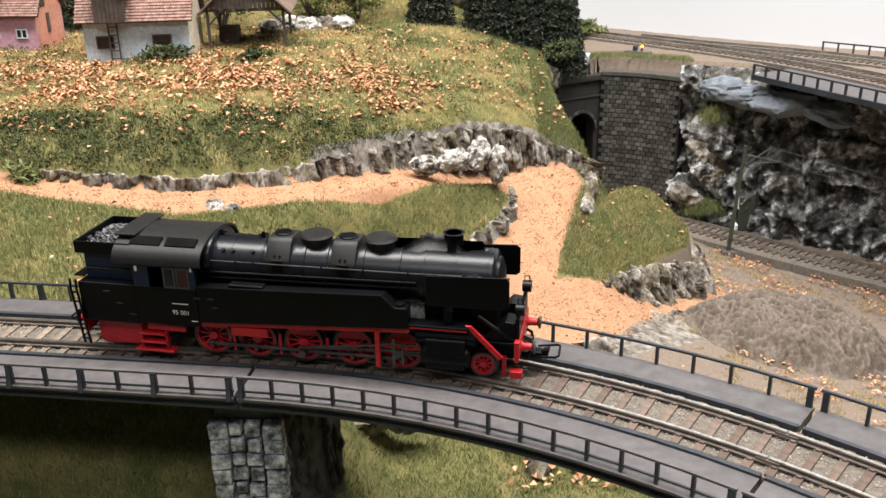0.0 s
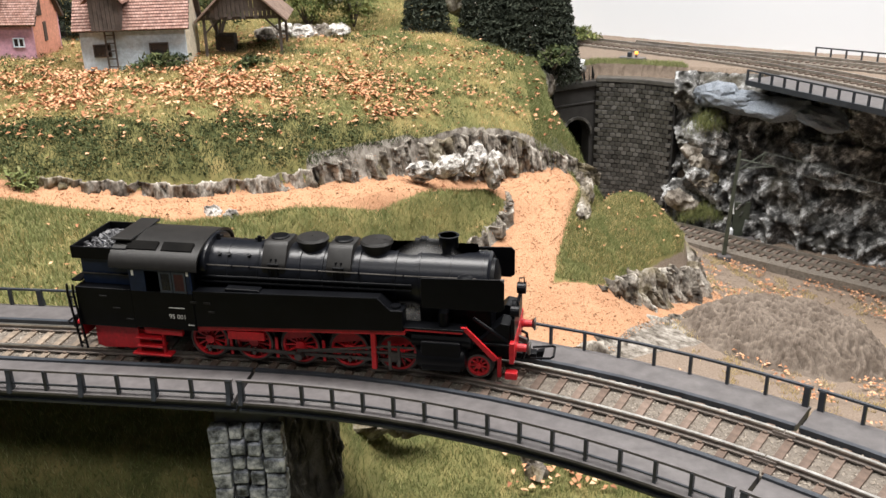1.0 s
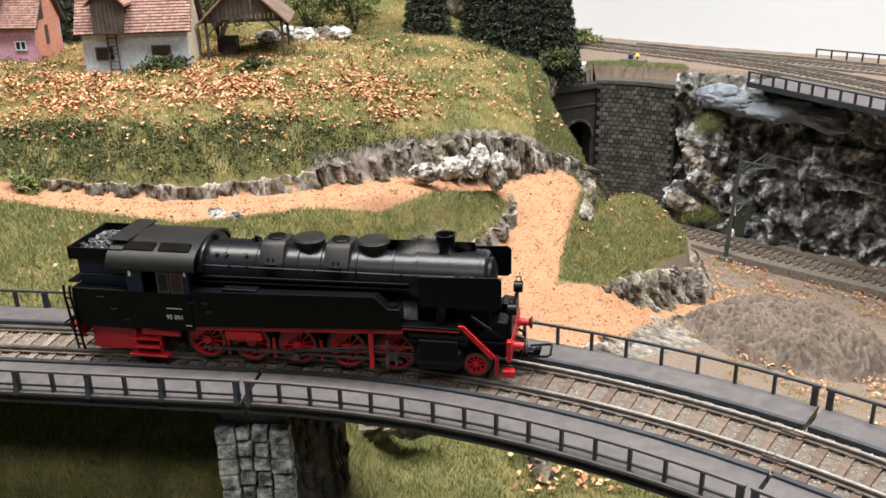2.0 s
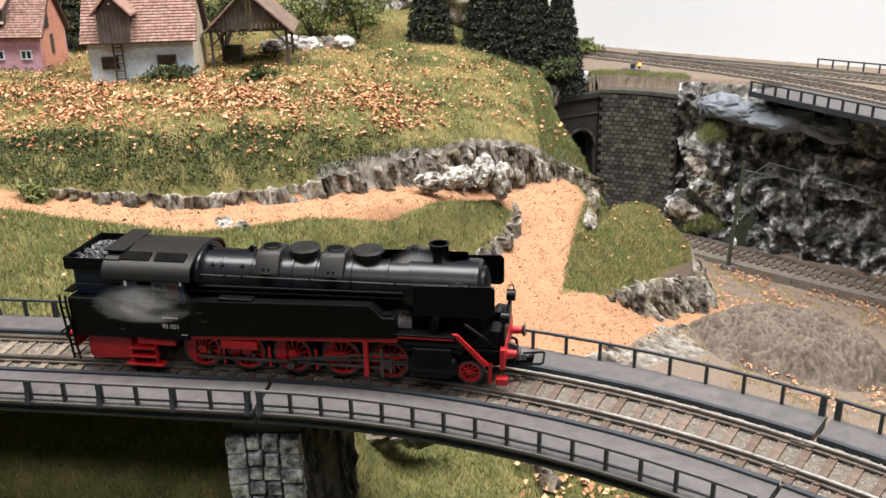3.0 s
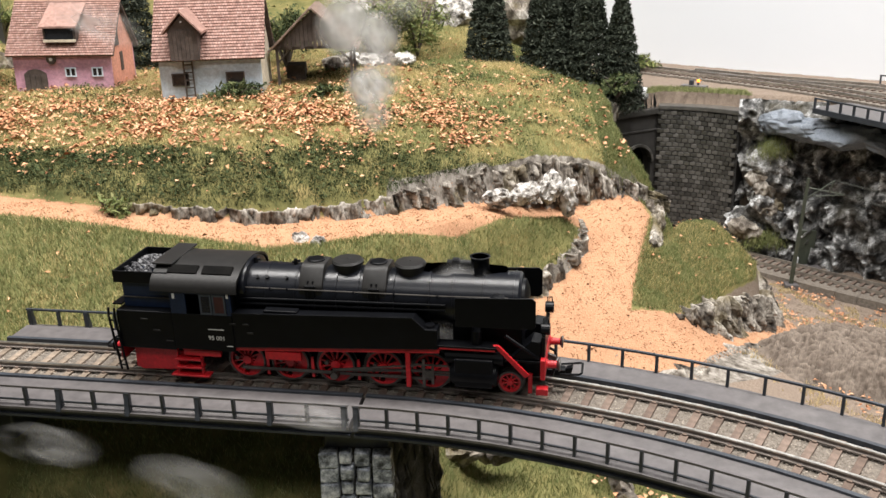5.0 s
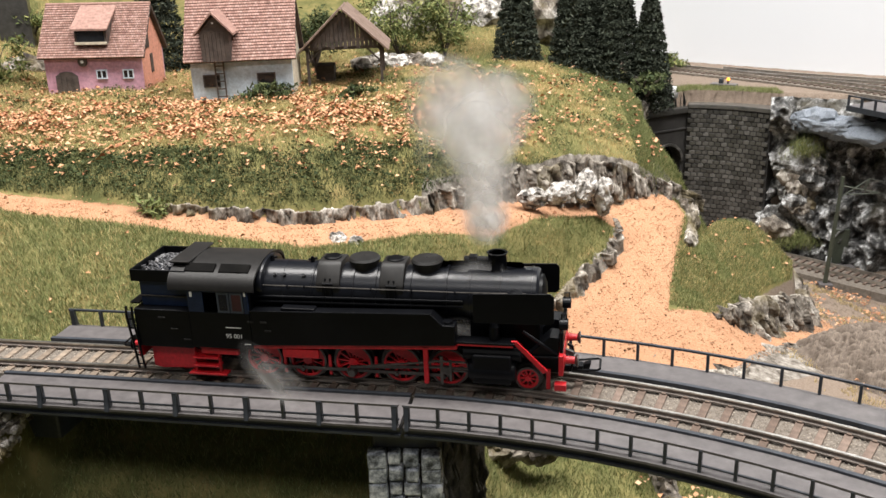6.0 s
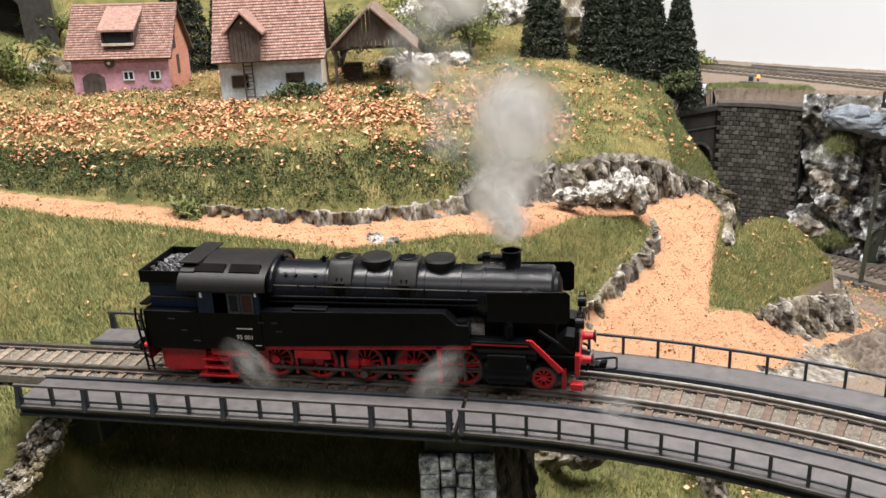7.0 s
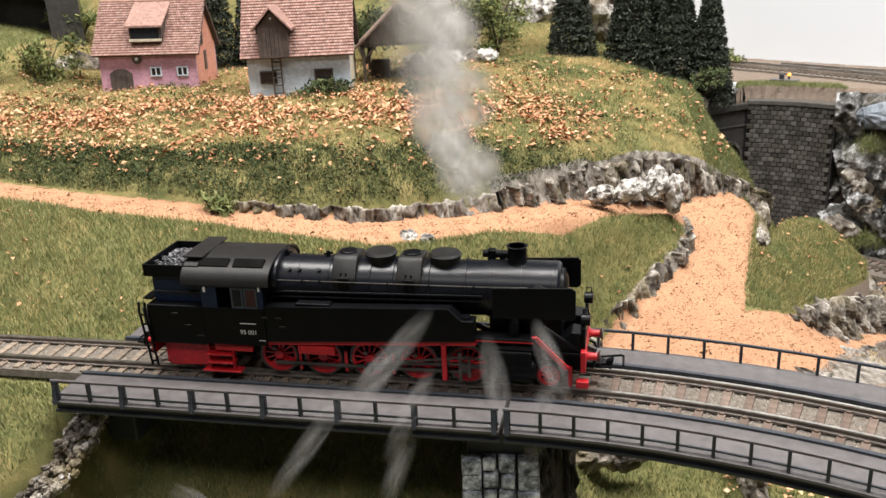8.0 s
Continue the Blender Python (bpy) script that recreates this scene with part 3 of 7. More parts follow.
def arch(y, z0, z1, zt, n=12):
    """Outline of a body with upright sides and a round top, in y and z."""
    pts = [(-y, z0), (y, z0)]
    for k in range(n + 1):
        a = math.pi * k / n
        pts.append((y * math.cos(a), z1 + (zt - z1) * math.sin(a)))
    return pts


BZ, BR = 35.5, 10.6
boiler = lp("boiler", Shape().tube([(-37, 0, BZ), (-12, 0, BZ), (-11.9, 0, BZ), (30, 0, BZ), (50, 0, BZ)], [BR + 0.3, BR + 0.3, BR, BR, BR], 40), BOILER_BLACK, None, "satin black boiler barrel", 0, True)
for bx in (-25, -13, 4, 13, 27, 41):
    lp("boiler_band", Shape().tube([(bx - 0.5, 0, BZ), (bx + 0.5, 0, BZ)], BR + 0.5, 40), BOILER_BLACK, boiler, "", 0, True)
smokebox = lp("smokebox", Shape().tube([(49, 0, BZ), (75.5, 0, BZ), (76.5, 0, BZ)], [BR + 0.5, BR + 0.5, BR - 0.4], 40), BOILER_BLACK, None, "matt black smokebox", 0, True)
door = lp("smokebox_door", Shape().tube([(76.5, 0, BZ), (77.7, 0, BZ), (78.9, 0, BZ), (79.3, 0, BZ)], [8.6, 8.4, 5.5, 0.6], 30), BLACK, smokebox, "", 0, True)
lp("door_handle", Shape().tube([(79.1, 0, BZ), (80.7, 0, BZ)], 0.7, 8), STEEL, door, "", 0)
for z in (31, 35.5, 40):
    lp("rivet_band", Shape().tube([(50 + (z - 31) * 2.6, 0, BZ), (50.5 + (z - 31) * 2.6, 0, BZ)], BR + 0.75, 40), BOILER_BLACK, smokebox, "", 0, True)
chimney = lp("chimney", Shape().tube([(60, 0, 44), (60, 0, 46), (60, 0, 46.6), (60, 0, 52.2), (60, 0, 52.8), (60, 0, 52.8), (60, 0, 50)], [5.2, 4.1, 3.6, 3.6, 4.1, 3.1, 2.9], 24, False), BLACK, None, "short black chimney", 0, True)
lp("smoke_tube", Shape().tube([(60, 0, 49.8), (60, 0, 50.4)], 2.9, 20), ROOF_BLACK, chimney, "", 0)
for dx, w in ((7.1, 6.2), (32.4, 6.2)):
    dome = lp("steam_dome", Shape().tube([(dx, 0, 43), (dx, 0, 46.0), (dx, 0, 48.7), (dx, 0, 49.5), (dx, 0, 49.8)], [w - 1.6, w - 0.7, w + 0.2, w - 0.5, 0.3], 28, False), ROOF_BLACK, None, "round flat-topped black dome", 0, True)
for dx in (-5.8, 19.8):
    sandbox = lp("sandbox", Shape().prism([(-10.4, 37), (10.4, 37), (10.4, 41), (6.2, 47.3), (4.2, 48.7), (-4.2, 48.7), (-6.2, 47.3), (-10.4, 41)], "x", dx - 4.9, dx + 4.9), ROOF_BLACK, None, "boxy black sand container across the boiler", 0.8, True)
    lp("sandbox_lid", Shape().tube([(dx, 0, 48.0), (dx, 0, 49.1), (dx, 0, 49.4)], [3.6, 3.6, 3.0], 20), BLACK, sandbox, "", 0.1)
    for sy in (-1, 1):
        lp("sand_valve", Shape().box(dx - 2.3, dx + 2.3, sy * 9.6 - 1.2, sy * 9.6 + 1.2, 36.5, 41.5), BLACK, sandbox, "", 0.4)
        lp("sand_pipe", Shape().tube([(dx - 1, sy * 9, 43), (dx - 1.2, sy * 10.9, 38), (dx - 1.4, sy * 11.3, 31)], 0.45, 6), BLACK, sandbox, "", 0)
        lp("sand_pipe", Shape().tube([(dx + 1, sy * 9, 43), (dx + 1.2, sy * 10.9, 38), (dx + 1.4, sy * 11.3, 31)], 0.45, 6), BLACK, sandbox, "", 0)
for sy in (-1, 1):
    lp("handrail", Shape().tube([(-33, sy * 11.0, 40), (47, sy * 11.0, 40), (72, sy * 11.2, 40.5)], 0.28, 6), STEEL, None, "thin wire handrail along the boiler", 0)
    lp("feed_pipe", Shape().tube([(-35, sy * 11.4, 35.4), (48, sy * 11.4, 36.4)], 0.55, 8), BLACK, None, "", 0)
    lp("air_pipe", Shape().tube([(-35, sy * 11.6, 33.4), (48, sy * 11.6, 34.4)], 0.5, 8), BLACK, None, "", 0)
    for bx in (-33, -22, -15, 12, 28, 45, 58):
        lp("rail_bracket", Shape().tube([(bx, sy * 9.8, 39.4), (bx, sy * 11.3, 40)], [0.35, 0.5], 6), BLACK, None, "", 0)
for bx in (-28, -24, -16):
    for sy in (-1, 1):
        lp("washout_plug", Shape().tube([(bx, sy * 7.2, 42.6), (bx, sy * 8.4, 43.9)], [0.9, 0.7], 8), BLACK, boiler, "small washout plug", 0)
for bx in (-31.5, -14.5):
    sv = lp("safety_valve", Shape().tube([(bx, 0, 45.5), (bx, 0, 48.6)], [1.0, 0.7], 10), BLACK, None, "", 0)
    lp("whistle_arm", Shape().tube([(bx - 1.6, -0.6, 47.4), (bx + 1.8, 0.8, 47.7)], 0.5, 8), BLACK, sv, "", 0)
pump = lp("preheater_pump", Shape().tube([(46.5, 3.2, 48.2), (57, 3.2, 48.2)], 1.5, 14), BLACK, None, "small black pump cylinder behind the chimney", 0.2)
lp("pump_block", Shape().box(48.5, 51.5, 1.3, 5.2, 46, 50), BLACK, pump, "", 0.3)
lp("pump_stay", Shape().box(53, 55, 2.0, 4.4, 44.5, 48.2), BLACK, pump, "", 0.2)
for sy in (-1, 1):
    comp = lp("air_compressor", Shape().tube([(68, sy * 11.8, 33), (68, sy * 11.8, 36.5), (68, sy * 11.8, 36.8), (68, sy * 11.8, 41.2), (68, sy * 11.8, 42)], [2.2, 2.2, 2.8, 2.8, 1.5], 14), BLACK, None, "black upright air compressor beside the smokebox", 0, True)
    lp("valve_gear_box", Shape().box(53, 60, sy * 11.5 - 1.4, sy * 11.5 + 1.4, 34.2, 37.8), BLACK, None, "", 0.4)

# side tanks and front plating
for sy in (-1, 1):
    a, b = sorted((sy * 11.0, sy * 17.2))
    tank = lp("side_tank", Shape().prism([(-36.5, 16.2), (45.6, 20.4), (45.6, 28.6), (41, 28.6), (36.5, 33.0), (-36.5, 31.0)], "y", a, b), BLACK, None, "long black side water tank", 0.35)
    lp("tank_rim", Shape().prism([(-36.5, 30.6), (36.5, 32.6), (36.5, 33.4), (-36.5, 31.4)], "y", sy * 17.2 - 0.35, sy * 17.2 + 0.35), BLACK, tank, "", 0.1)
    lp("filler_lid", Shape().box(-24, -10, sy * 13.8 - 2.1, sy * 13.8 + 2.1, 31.0, 32.6), BLACK, tank, "", 0.5)
    lp("filler_lid", Shape().tube([(42.4, sy * 14, 28.2), (42.4, sy * 14, 29.6)], [2.2, 1.9], 14), BLACK, tank, "", 0.1)
    for hx in (-36.5, -31, -29.5):
        lp("tank_step", Shape().box(hx - 1.3, hx + 1.3, sy * 17.35 - 0.25, sy * 17.35 + 0.25, 22.6 if hx > -31 else 26.2, 23.4 if hx > -31 else 27.0), ROOF_BLACK, tank, "", 0.1)
    a, b = sorted((sy * 15.6, sy * 16.3))
    lp("smoke_deflector", Shape().prism([(52.6, 30.2), (81.4, 30.4), (82.8, 31.6), (82.8, 41.6), (81.4, 42.9), (52.6, 41.8)], "y", a, b), BLACK, None, "large flat black smoke deflector plate", 0.15)
    for px in (56, 76):
        lp("deflector_stay", Shape().tube([(px, sy * 10.4, 36), (px, sy * 15.8, 36.5)], 0.5, 6), BLACK, None, "", 0)
    lp("running_plate", Shape().box(45, 68, sy * 13.3 - 3, sy * 13.3 + 3, 21.0, 21.9), BLACK, None, "", 0.2)
    lp("steam_pipe", Shape().tube([(60, sy * 9, 32), (60, sy * 12.5, 27), (60, sy * 12.6, 16)], [2.0, 2.0, 2.2], 12), BLACK, None, "thick black outside steam pipe", 0, True)
    lp("frame_stay", Shape().tube([(71, sy * 12.5, 25.6), (84, sy * 12.5, 16.6)], 0.7, 8), BLACK, None, "", 0)
lp("saddle", Shape().box(50, 77, -8, 8, 12, 29), BLACK, None, "", 0.5)
lp("firebox", Shape().box(-36, -12, -10, 10, 14, 30), BLACK, None, "", 0.5)

# cab, bunker
cab = lp("cab", Shape().box(-62, -36.9, -16, 16, 14, 14.8), BLACK, None, "black open cab", 0)
for sy in (-1, 1):
    y = sy * 16.9
    a, b = sorted((y - 0.4, y + 0.4))
    lp("cab_side", Shape().box(-62, -36.6, a, b, 14.4, 30.0), BLACK, cab, "black cab side sheet with white number", 0.1)
    a2, b2 = sorted((y - 0.4, y + 0.38))
    lp("window_pillar", Shape().box(-62, -55.5, a2, b2, 30.0, 40.5), BLUE_SHEEN, cab, "", 0.1)
    lp("window_pillar", Shape().box(-38.4, -36.6, a2, b2, 30.0, 40.5), BLUE_SHEEN, cab, "", 0.1)
    lp("window_head", Shape().box(-55.5, -38.4, a2, b2, 38.6, 40.5), BLUE_SHEEN, cab, "", 0.1)
    for w0, w1 in ((-49.6, -44.6), (-44.2, -38.8)):
        fr = lp("window_frame", Shape().box(w0, w1, y - 0.25, y + 0.25, 30.0, 30.8).box(w0, w1, y - 0.25, y + 0.25, 37.8, 38.6).box(w0, w0 + 0.7, y - 0.25, y + 0.25, 30.8, 37.8).box(w1 - 0.7, w1, y - 0.25, y + 0.25, 30.8, 37.8), FRAME_BLUE, cab, "grey-blue window frame", 0)
        lp("pane", Shape().box(w0 + 0.7, w1 - 0.7, y - 0.08, y + 0.08, 30.8, 37.8), CURTAIN_RED if w0 > -45 else DARK_GLASS, fr, "", 0)
    lp("lamp_bracket", Shape().box(-60.8, -59.8, sy * 17.3 - 0.2, sy * 17.3 + 0.2, 36.5, 38.6), WHITE_MARK, cab, "tiny white plate", 0)
    lp("lamp_bracket", Shape().box(-38.0, -37.2, sy * 17.3 - 0.2, sy * 17.3 + 0.2, 37.5, 39.6), WHITE_MARK, cab, "tiny white plate", 0)
lp("cab_front", Shape().prism(arch(16.4, 14, 40, 46.5), "x", -37.6, -36.9), BLACK, cab, "", 0)
lp("cab_back", Shape().prism(arch(16.4, 14, 40, 46.5), "x", -61.8, -61.1), BLACK, cab, "", 0)
roof_out = [(18.2 * math.cos(math.pi * k / 20), 39.6 + 9.2 * math.sin(math.pi * k / 20) ** 0.85) for k in range(21)]
roof_in = [(17.5 * math.cos(math.pi * k / 20), 39.2 + 8.6 * math.sin(math.pi * k / 20) ** 0.85) for k in range(21)]
roof = lp("cab_roof", Shape().prism(roof_out + roof_in[::-1], "x", -69.5, -33.4), ROOF_BLACK, None, "curved matt black cab roof", 0, True)
for w0 in (-63.5, -49.0):
    lp("roof_vent", Shape().box(w0, w0 + 12.5, -2.1, 2.1, -0.6, 0.42), HOLLOW_BLACK, roof, "long dark roof ventilator slot", 0.15, False, pose(0, -12.2, 47.0, 31, 0, 0))
lp("roof_hatch", Shape().box(-70.5, -62, -12, 12, 48.3, 49.2), ROOF_BLACK, roof, "raised flat plate across the rear of the roof", 0.3)
lp("roof_ring", Shape().prism(arch(13.2, 38, 40, 48.6, 18), "x", -34.8, -32.2), BOILER_BLACK, None, "", 0.3, True)
bunker = lp("rear_tank", Shape().box(-86.5, -62.2, -16.9, 16.9, 13.4, 30.0), BLACK, None, "black rear water tank", 0.4)
lp("coal_bunker", Shape().prism([(-84.5, 30.0), (-62.2, 30.0), (-62.2, 42.6), (-84.5, 41.8)], "y", -12.8, 12.8), BLUE_SHEEN, bunker, "black coal bunker", 0.3)
rim = Shape()
for x0, x1, y0, y1 in ((-87, -86.2, -14.5, 14.5), (-87, -63, -14.5, -13.7), (-87, -63, 13.7, 14.5)):
    rim.box(x0, x1, y0, y1, 41.4, 46.0)
rim.box(-87, -63, -14.5, 14.5, 41.0, 41.8)
for sy in (-1, 1):
    lp("bunker_rail", Shape().tube([(-84.6, sy * 13.3, 34.6), (-62.4, sy * 13.3, 34.6)], 0.3, 6), STEEL, bunker, "thin pale handrail on the coal bunker", 0)
    lp("hatch_grip", Shape().box(-76, -73, sy * 17.0 - 0.25, sy * 17.0 + 0.25, 26.4, 27.0).box(-71, -68, sy * 17.0 - 0.25, sy * 17.0 + 0.25, 21.6, 22.2).box(-66, -63, sy * 17.0 - 0.25, sy * 17.0 + 0.25, 17.2, 17.8), ROOF_BLACK, bunker, "", 0.1)
lp("bunker_rim", rim, BLACK, bunker, "flared black rim of the coal bunker", 0.15)
lumps = Shape()
rng = random.Random(5)
for _ in range(420):
    x, y = rng.uniform(-85.6, -64), rng.uniform(-13, 13)
    z = 42.4 + 2.6 * (1 - (y / 14) ** 2) * (0.5 + 0.5 * math.sin((x + 86) / 22 * 3.1)) + rng.uniform(-0.3, 0.3)
    m = pose(x, y, z, rng.uniform(0, 360), rng.uniform(0, 360), 0)
    r = rng.uniform(0.35, 0.85)
    lumps.box(-r, r, -r * 0.8, r * 0.8, -r * 0.6, r * 0.6, m)
lp("coal", lumps, COAL, bunker, "heap of shiny grey-black coal lumps", 0)
lp("rear_step", Shape().box(-88.5, -84.5, -15, 15, 31.4, 32.2), BLACK, bunker, "", 0.1)
for sy in (-1, 1):
    lad = lp("ladder", Shape().tube([(-86.6, sy * 17.6, 31.0), (-87.0, sy * 17.6, 27), (-84.8, sy * 17.6, 3.5)], 0.5, 6).tube([(-89.4, sy * 17.2, 31.0), (-89.8, sy * 17.2, 27), (-87.6, sy * 17.2, 3.5)], 0.5, 6), BLACK, None, "black wire ladder at the rear corner", 0)
    for k in range(6):
        lp("rung", Shape().tube([(-89.6 + k * 0.4, sy * 17.2, 25.5 - 4.0 * k), (-86.8 + k * 0.4, sy * 17.6, 25.5 - 4.0 * k)], 0.35, 6), BLACK, lad, "", 0)

# chassis
# The dark of the gaps between the wheels is put into the frame's colour.
lp("main_frame", Shape().box(-86, 86, -4.6, -3.6, 5, 15).box(-86, 86, 3.6, 4.6, 5, 15), BLACK, None, "plate frame, black for the dark gaps between the wheels", 0.2)
for sy in (-1, 1):
    y = sy * 14.6
    a, b = sorted((y - 1.4, y + 1.4))
    lp("frame_rail", Shape().prism([(-60, 13.3), (46, 18.3), (46, 20.0), (-60, 15.0)], "y", a, b), RED, None, "red running-board angle", 0.2)
    a, b = sorted((y - 0.9, y + 0.9))
    lp("frame_box", Shape().box(-25, -10, a, b, 11.0, 14.6), RED, None, "", 0.3)
    lp("frame_box", Shape().box(-60, -44, a, b, 10.6, 13.2), RED, None, "", 0.3)
    step = lp("cab_steps", Shape().box(-63.6, -62.8, y - 0.8, y + 0.8, 1.6, 13).box(-53.2, -52.4, y - 0.8, y + 0.8, 1.6, 13), RED, None, "red footsteps below the cab", 0.15)
    for z in (1.6, 5.2, 8.8):
        lp("tread", Shape().box(-66 if z < 2 else -63.6, -49.5 if z < 2 else -52.4, y - 2.2, y + 2.0, z, z + 0.8), RED, step, "", 0.15)
    lp("axle_guard", Shape().prism([(-83, 3), (-80, 2), (-60, 3), (-60, 11), (-83, 13)], "y", sy * 12.6 - 0.5, sy * 12.6 + 0.5), RED, None, "", 0.2)
    lp("slide_bracket", Shape().box(32.6, 34.4, sy * 15 - 1, sy * 15 + 1, 3.0, 20), RED, None, "red hanging bracket of the slide bar", 0.2)
    lp("sloping_plate", Shape().prism([(66.6, 22.4), (68.8, 22.4), (80.5, 10.6), (78.8, 9.4)], "y", sy * 14.4 - 0.6, sy * 14.4 + 0.6), RED, None, "sloping red front plate", 0.15)
    lp("sloping_plate", Shape().box(46, 67.5, sy * 15.6 - 0.5, sy * 15.6 + 0.5, 20.2, 21.8), RED, None, "", 0.15)
    cyl = lp("cylinder", Shape().tube([(50, sy * 12.6, 9.2), (51, sy * 12.6, 9.2), (67.4, sy * 12.6, 9.2), (68.4, sy * 12.6, 9.2)], [4.0, 4.8, 4.8, 4.0], 24), BLACK, None, "black steam cylinder", 0, True)
    lp("valve_chest", Shape().tube([(48, sy * 12.6, 16.2), (70.5, sy * 12.6, 16.2)], 3.0, 18), BLACK, cyl, "", 0.2)
    lp("cylinder_cladding", Shape().box(51.8, 66.8, sy * 12.4 - 4.6, sy * 12.4 + 4.6, 4.8, 16.8), BLACK, cyl, "", 0.7)
    lp("slide_bar", Shape().box(33, 50, sy * 14.6 - 0.5, sy * 14.6 + 0.5, 9.4, 10.1), STEEL, None, "", 0.1)
    lp("crosshead", Shape().box(40, 43.6, sy * 14.6 - 0.9, sy * 14.6 + 0.9, 7.2, 10.4), STEEL, None, "", 0.2)
    lp("piston_rod", Shape().tube([(42, sy * 14.6, 8.6), (51, sy * 14.6, 8.6)], 0.5, 8), STEEL, None, "", 0)
    lp("side_rod", Shape().box(-36.5, 43, sy * 11.7 - 0.35, sy * 11.7 + 0.35, 4.3, 5.7), STEEL, None, "long dull steel coupling rod", 0.15)
    lp("main_rod", Shape().box(2, 42, sy * 13.0 - 0.35, sy * 13.0 + 0.35, -0.65, 0.65), STEEL, None, "dull steel connecting rod", 0.15, False, pose(0, 0, 6.9, 0, -3.2, 0))
    gear = lp("valve_gear", Shape().box(39, 40.2, sy * 15.4 - 0.3, sy * 15.4 + 0.3, 2.8, 15).box(42.6, 43.6, sy * 15.4 - 0.3, sy * 15.4 + 0.3, 4.6, 13.5).box(36, 49, sy * 15.4 - 0.3, sy * 15.4 + 0.3, 12.4, 13.2), STEEL, None, "spidery steel valve gear", 0.1)
    lp("eccentric_rod", Shape().box(4, 37, sy * 15.2 - 0.25, sy * 15.2 + 0.25, -0.4, 0.4), STEEL, gear, "", 0.1, False, pose(0, 0, 7.8, 0, -7, 0))
    lp("rod_knuckle", Shape().tube([(2.6, sy * 12, 4.6), (2.6, sy * 14.4, 4.6)], [2.0, 1.5], 12), STEEL, None, "", 0)
    lp("brake_hanger", Shape().box(-26.6, -25.4, sy * 10.8 - 0.4, sy * 10.8 + 0.4, 2, 11).box(-7.6, -6.4, sy * 10.8 - 0.4, sy * 10.8 + 0.4, 2, 11).box(11.6, 12.8, sy * 10.8 - 0.4, sy * 10.8 + 0.4, 2, 11), RED, None, "", 0.15)


def wheel(r, spokes, weight):
    """A spoked wheel in millimetres round its own axle: tyre, rim, spokes, hub."""
    w = thing("wheel", "red spoked driving wheel with a dark tyre" if r > 6 else "small red spoked carrying wheel", "")
    w.parent = loco
    ring, tread = Shape(), Shape()
    n = 36
    for sh, ro, ri, y0, y1 in ((tread, r, r - 0.7, -1.3, 1.3), (tread, r + 0.8, r - 0.7, 1.0, 1.6), (ring, r - 0.65, r - 1.6, -1.0, 1.0)):
        v = [(q * math.cos(2 * math.pi * k / n), y, q * math.sin(2 * math.pi * k / n)) for q, y in ((ro, y0), (ro, y1), (ri, y1), (ri, y0)) for k in range(n)]
        sh.add(v, [(c * n + k, c * n + (k + 1) % n, ((c + 1) % 4) * n + (k + 1) % n, ((c + 1) % 4) * n + k) for c in range(4) for k in range(n)])
    lp("tyre", tread, STEEL, w, "", 0, True)
    lp("rim", ring, RED, w, "", 0, True)
    hub = Shape().tube([(0, -1.5, 0), (0, 1.2, 0)], 1.9 if r > 6 else 1.2, 16)
    lp("hub", hub, RED, w, "", 0.15)
    for k in range(spokes):
        m = Matrix.Rotation(2 * math.pi * k / spokes, 4, "Y")
        lp("spoke", Shape().box(-0.33, 0.33, -0.5, 0.5, 1.0, r - 1.2, m), RED, w, "", 0)
    if weight:
        lp("counterweight", Shape().prism([(math.cos(math.pi * (0.15 + 0.7 * k / 8)) * (r - 1.3), math.sin(math.pi * (0.15 + 0.7 * k / 8)) * (r - 1.3)) for k in range(9)], "y", -0.8, 0.7), RED, w, "", 0.1)
        lp("crank_pin", Shape().tube([(0, -1.4, -3.6), (0, -3.4, -3.6)], 0.8, 10), STEEL, w, "", 0)
    return w


def wheel_at(w, x, y, r, turn):
    return Matrix.Translation(Vector((x, y, r)) * 0.001 * K) @ Matrix.Rotation(turn, 4, "Y") @ (Matrix.Rotation(math.pi, 4, "Z") if y > 0 else Matrix())


WHEELS = []
big, small = wheel(7.9, 13, True), wheel(4.9, 9, False)
big_used = small_used = False
for x, r in ((-35, 7.9), (-16.5, 7.9), (2.6, 7.9), (22.4, 7.9), (41.6, 7.9), (-70, 4.9), (72.6, 4.9)):
    for y in (-9.6, 9.6):
        src = big if r > 6 else small
        w = src if (r > 6 and not big_used) or (r < 6 and not small_used) else copy_thing(src, Matrix())
        big_used, small_used = big_used or r > 6, small_used or r < 6
        WHEELS.append((w, x, y, r))
for x, r in ((-35, 7.9), (-16.5, 7.9), (2.6, 7.9), (22.4, 7.9), (41.6, 7.9), (-70, 4.9), (72.6, 4.9)):
    lp("axle", Shape().tube([(x, -8.6, r), (x, 8.6, r)], 1.0, 8), BLACK, None, "", 0)

# front end
lp("front_platform", Shape().box(70, 85, -13.5, 13.5, 15.0, 16.0), BLACK, None, "", 0.2)
lp("front_slope", Shape().prism([(73, 16), (84.6, 16), (84.6, 23.5), (81, 24)], "y", -12.5, -4), BLACK, None, "", 0.3)
lp("front_slope", Shape().prism([(73, 16), (84.6, 16), (84.6, 23.5), (81, 24)], "y", 4, 12.5), BLACK, None, "", 0.3)
beam = lp("buffer_beam", Shape().box(84.6, 86.4, -15.6, 15.6, 9.2, 17.6), RED, None, "red front buffer beam", 0.3)
lp("beam_top", Shape().box(84.8, 86.2, -13, 13, 17.6, 26), BLACK, beam, "", 0.4)
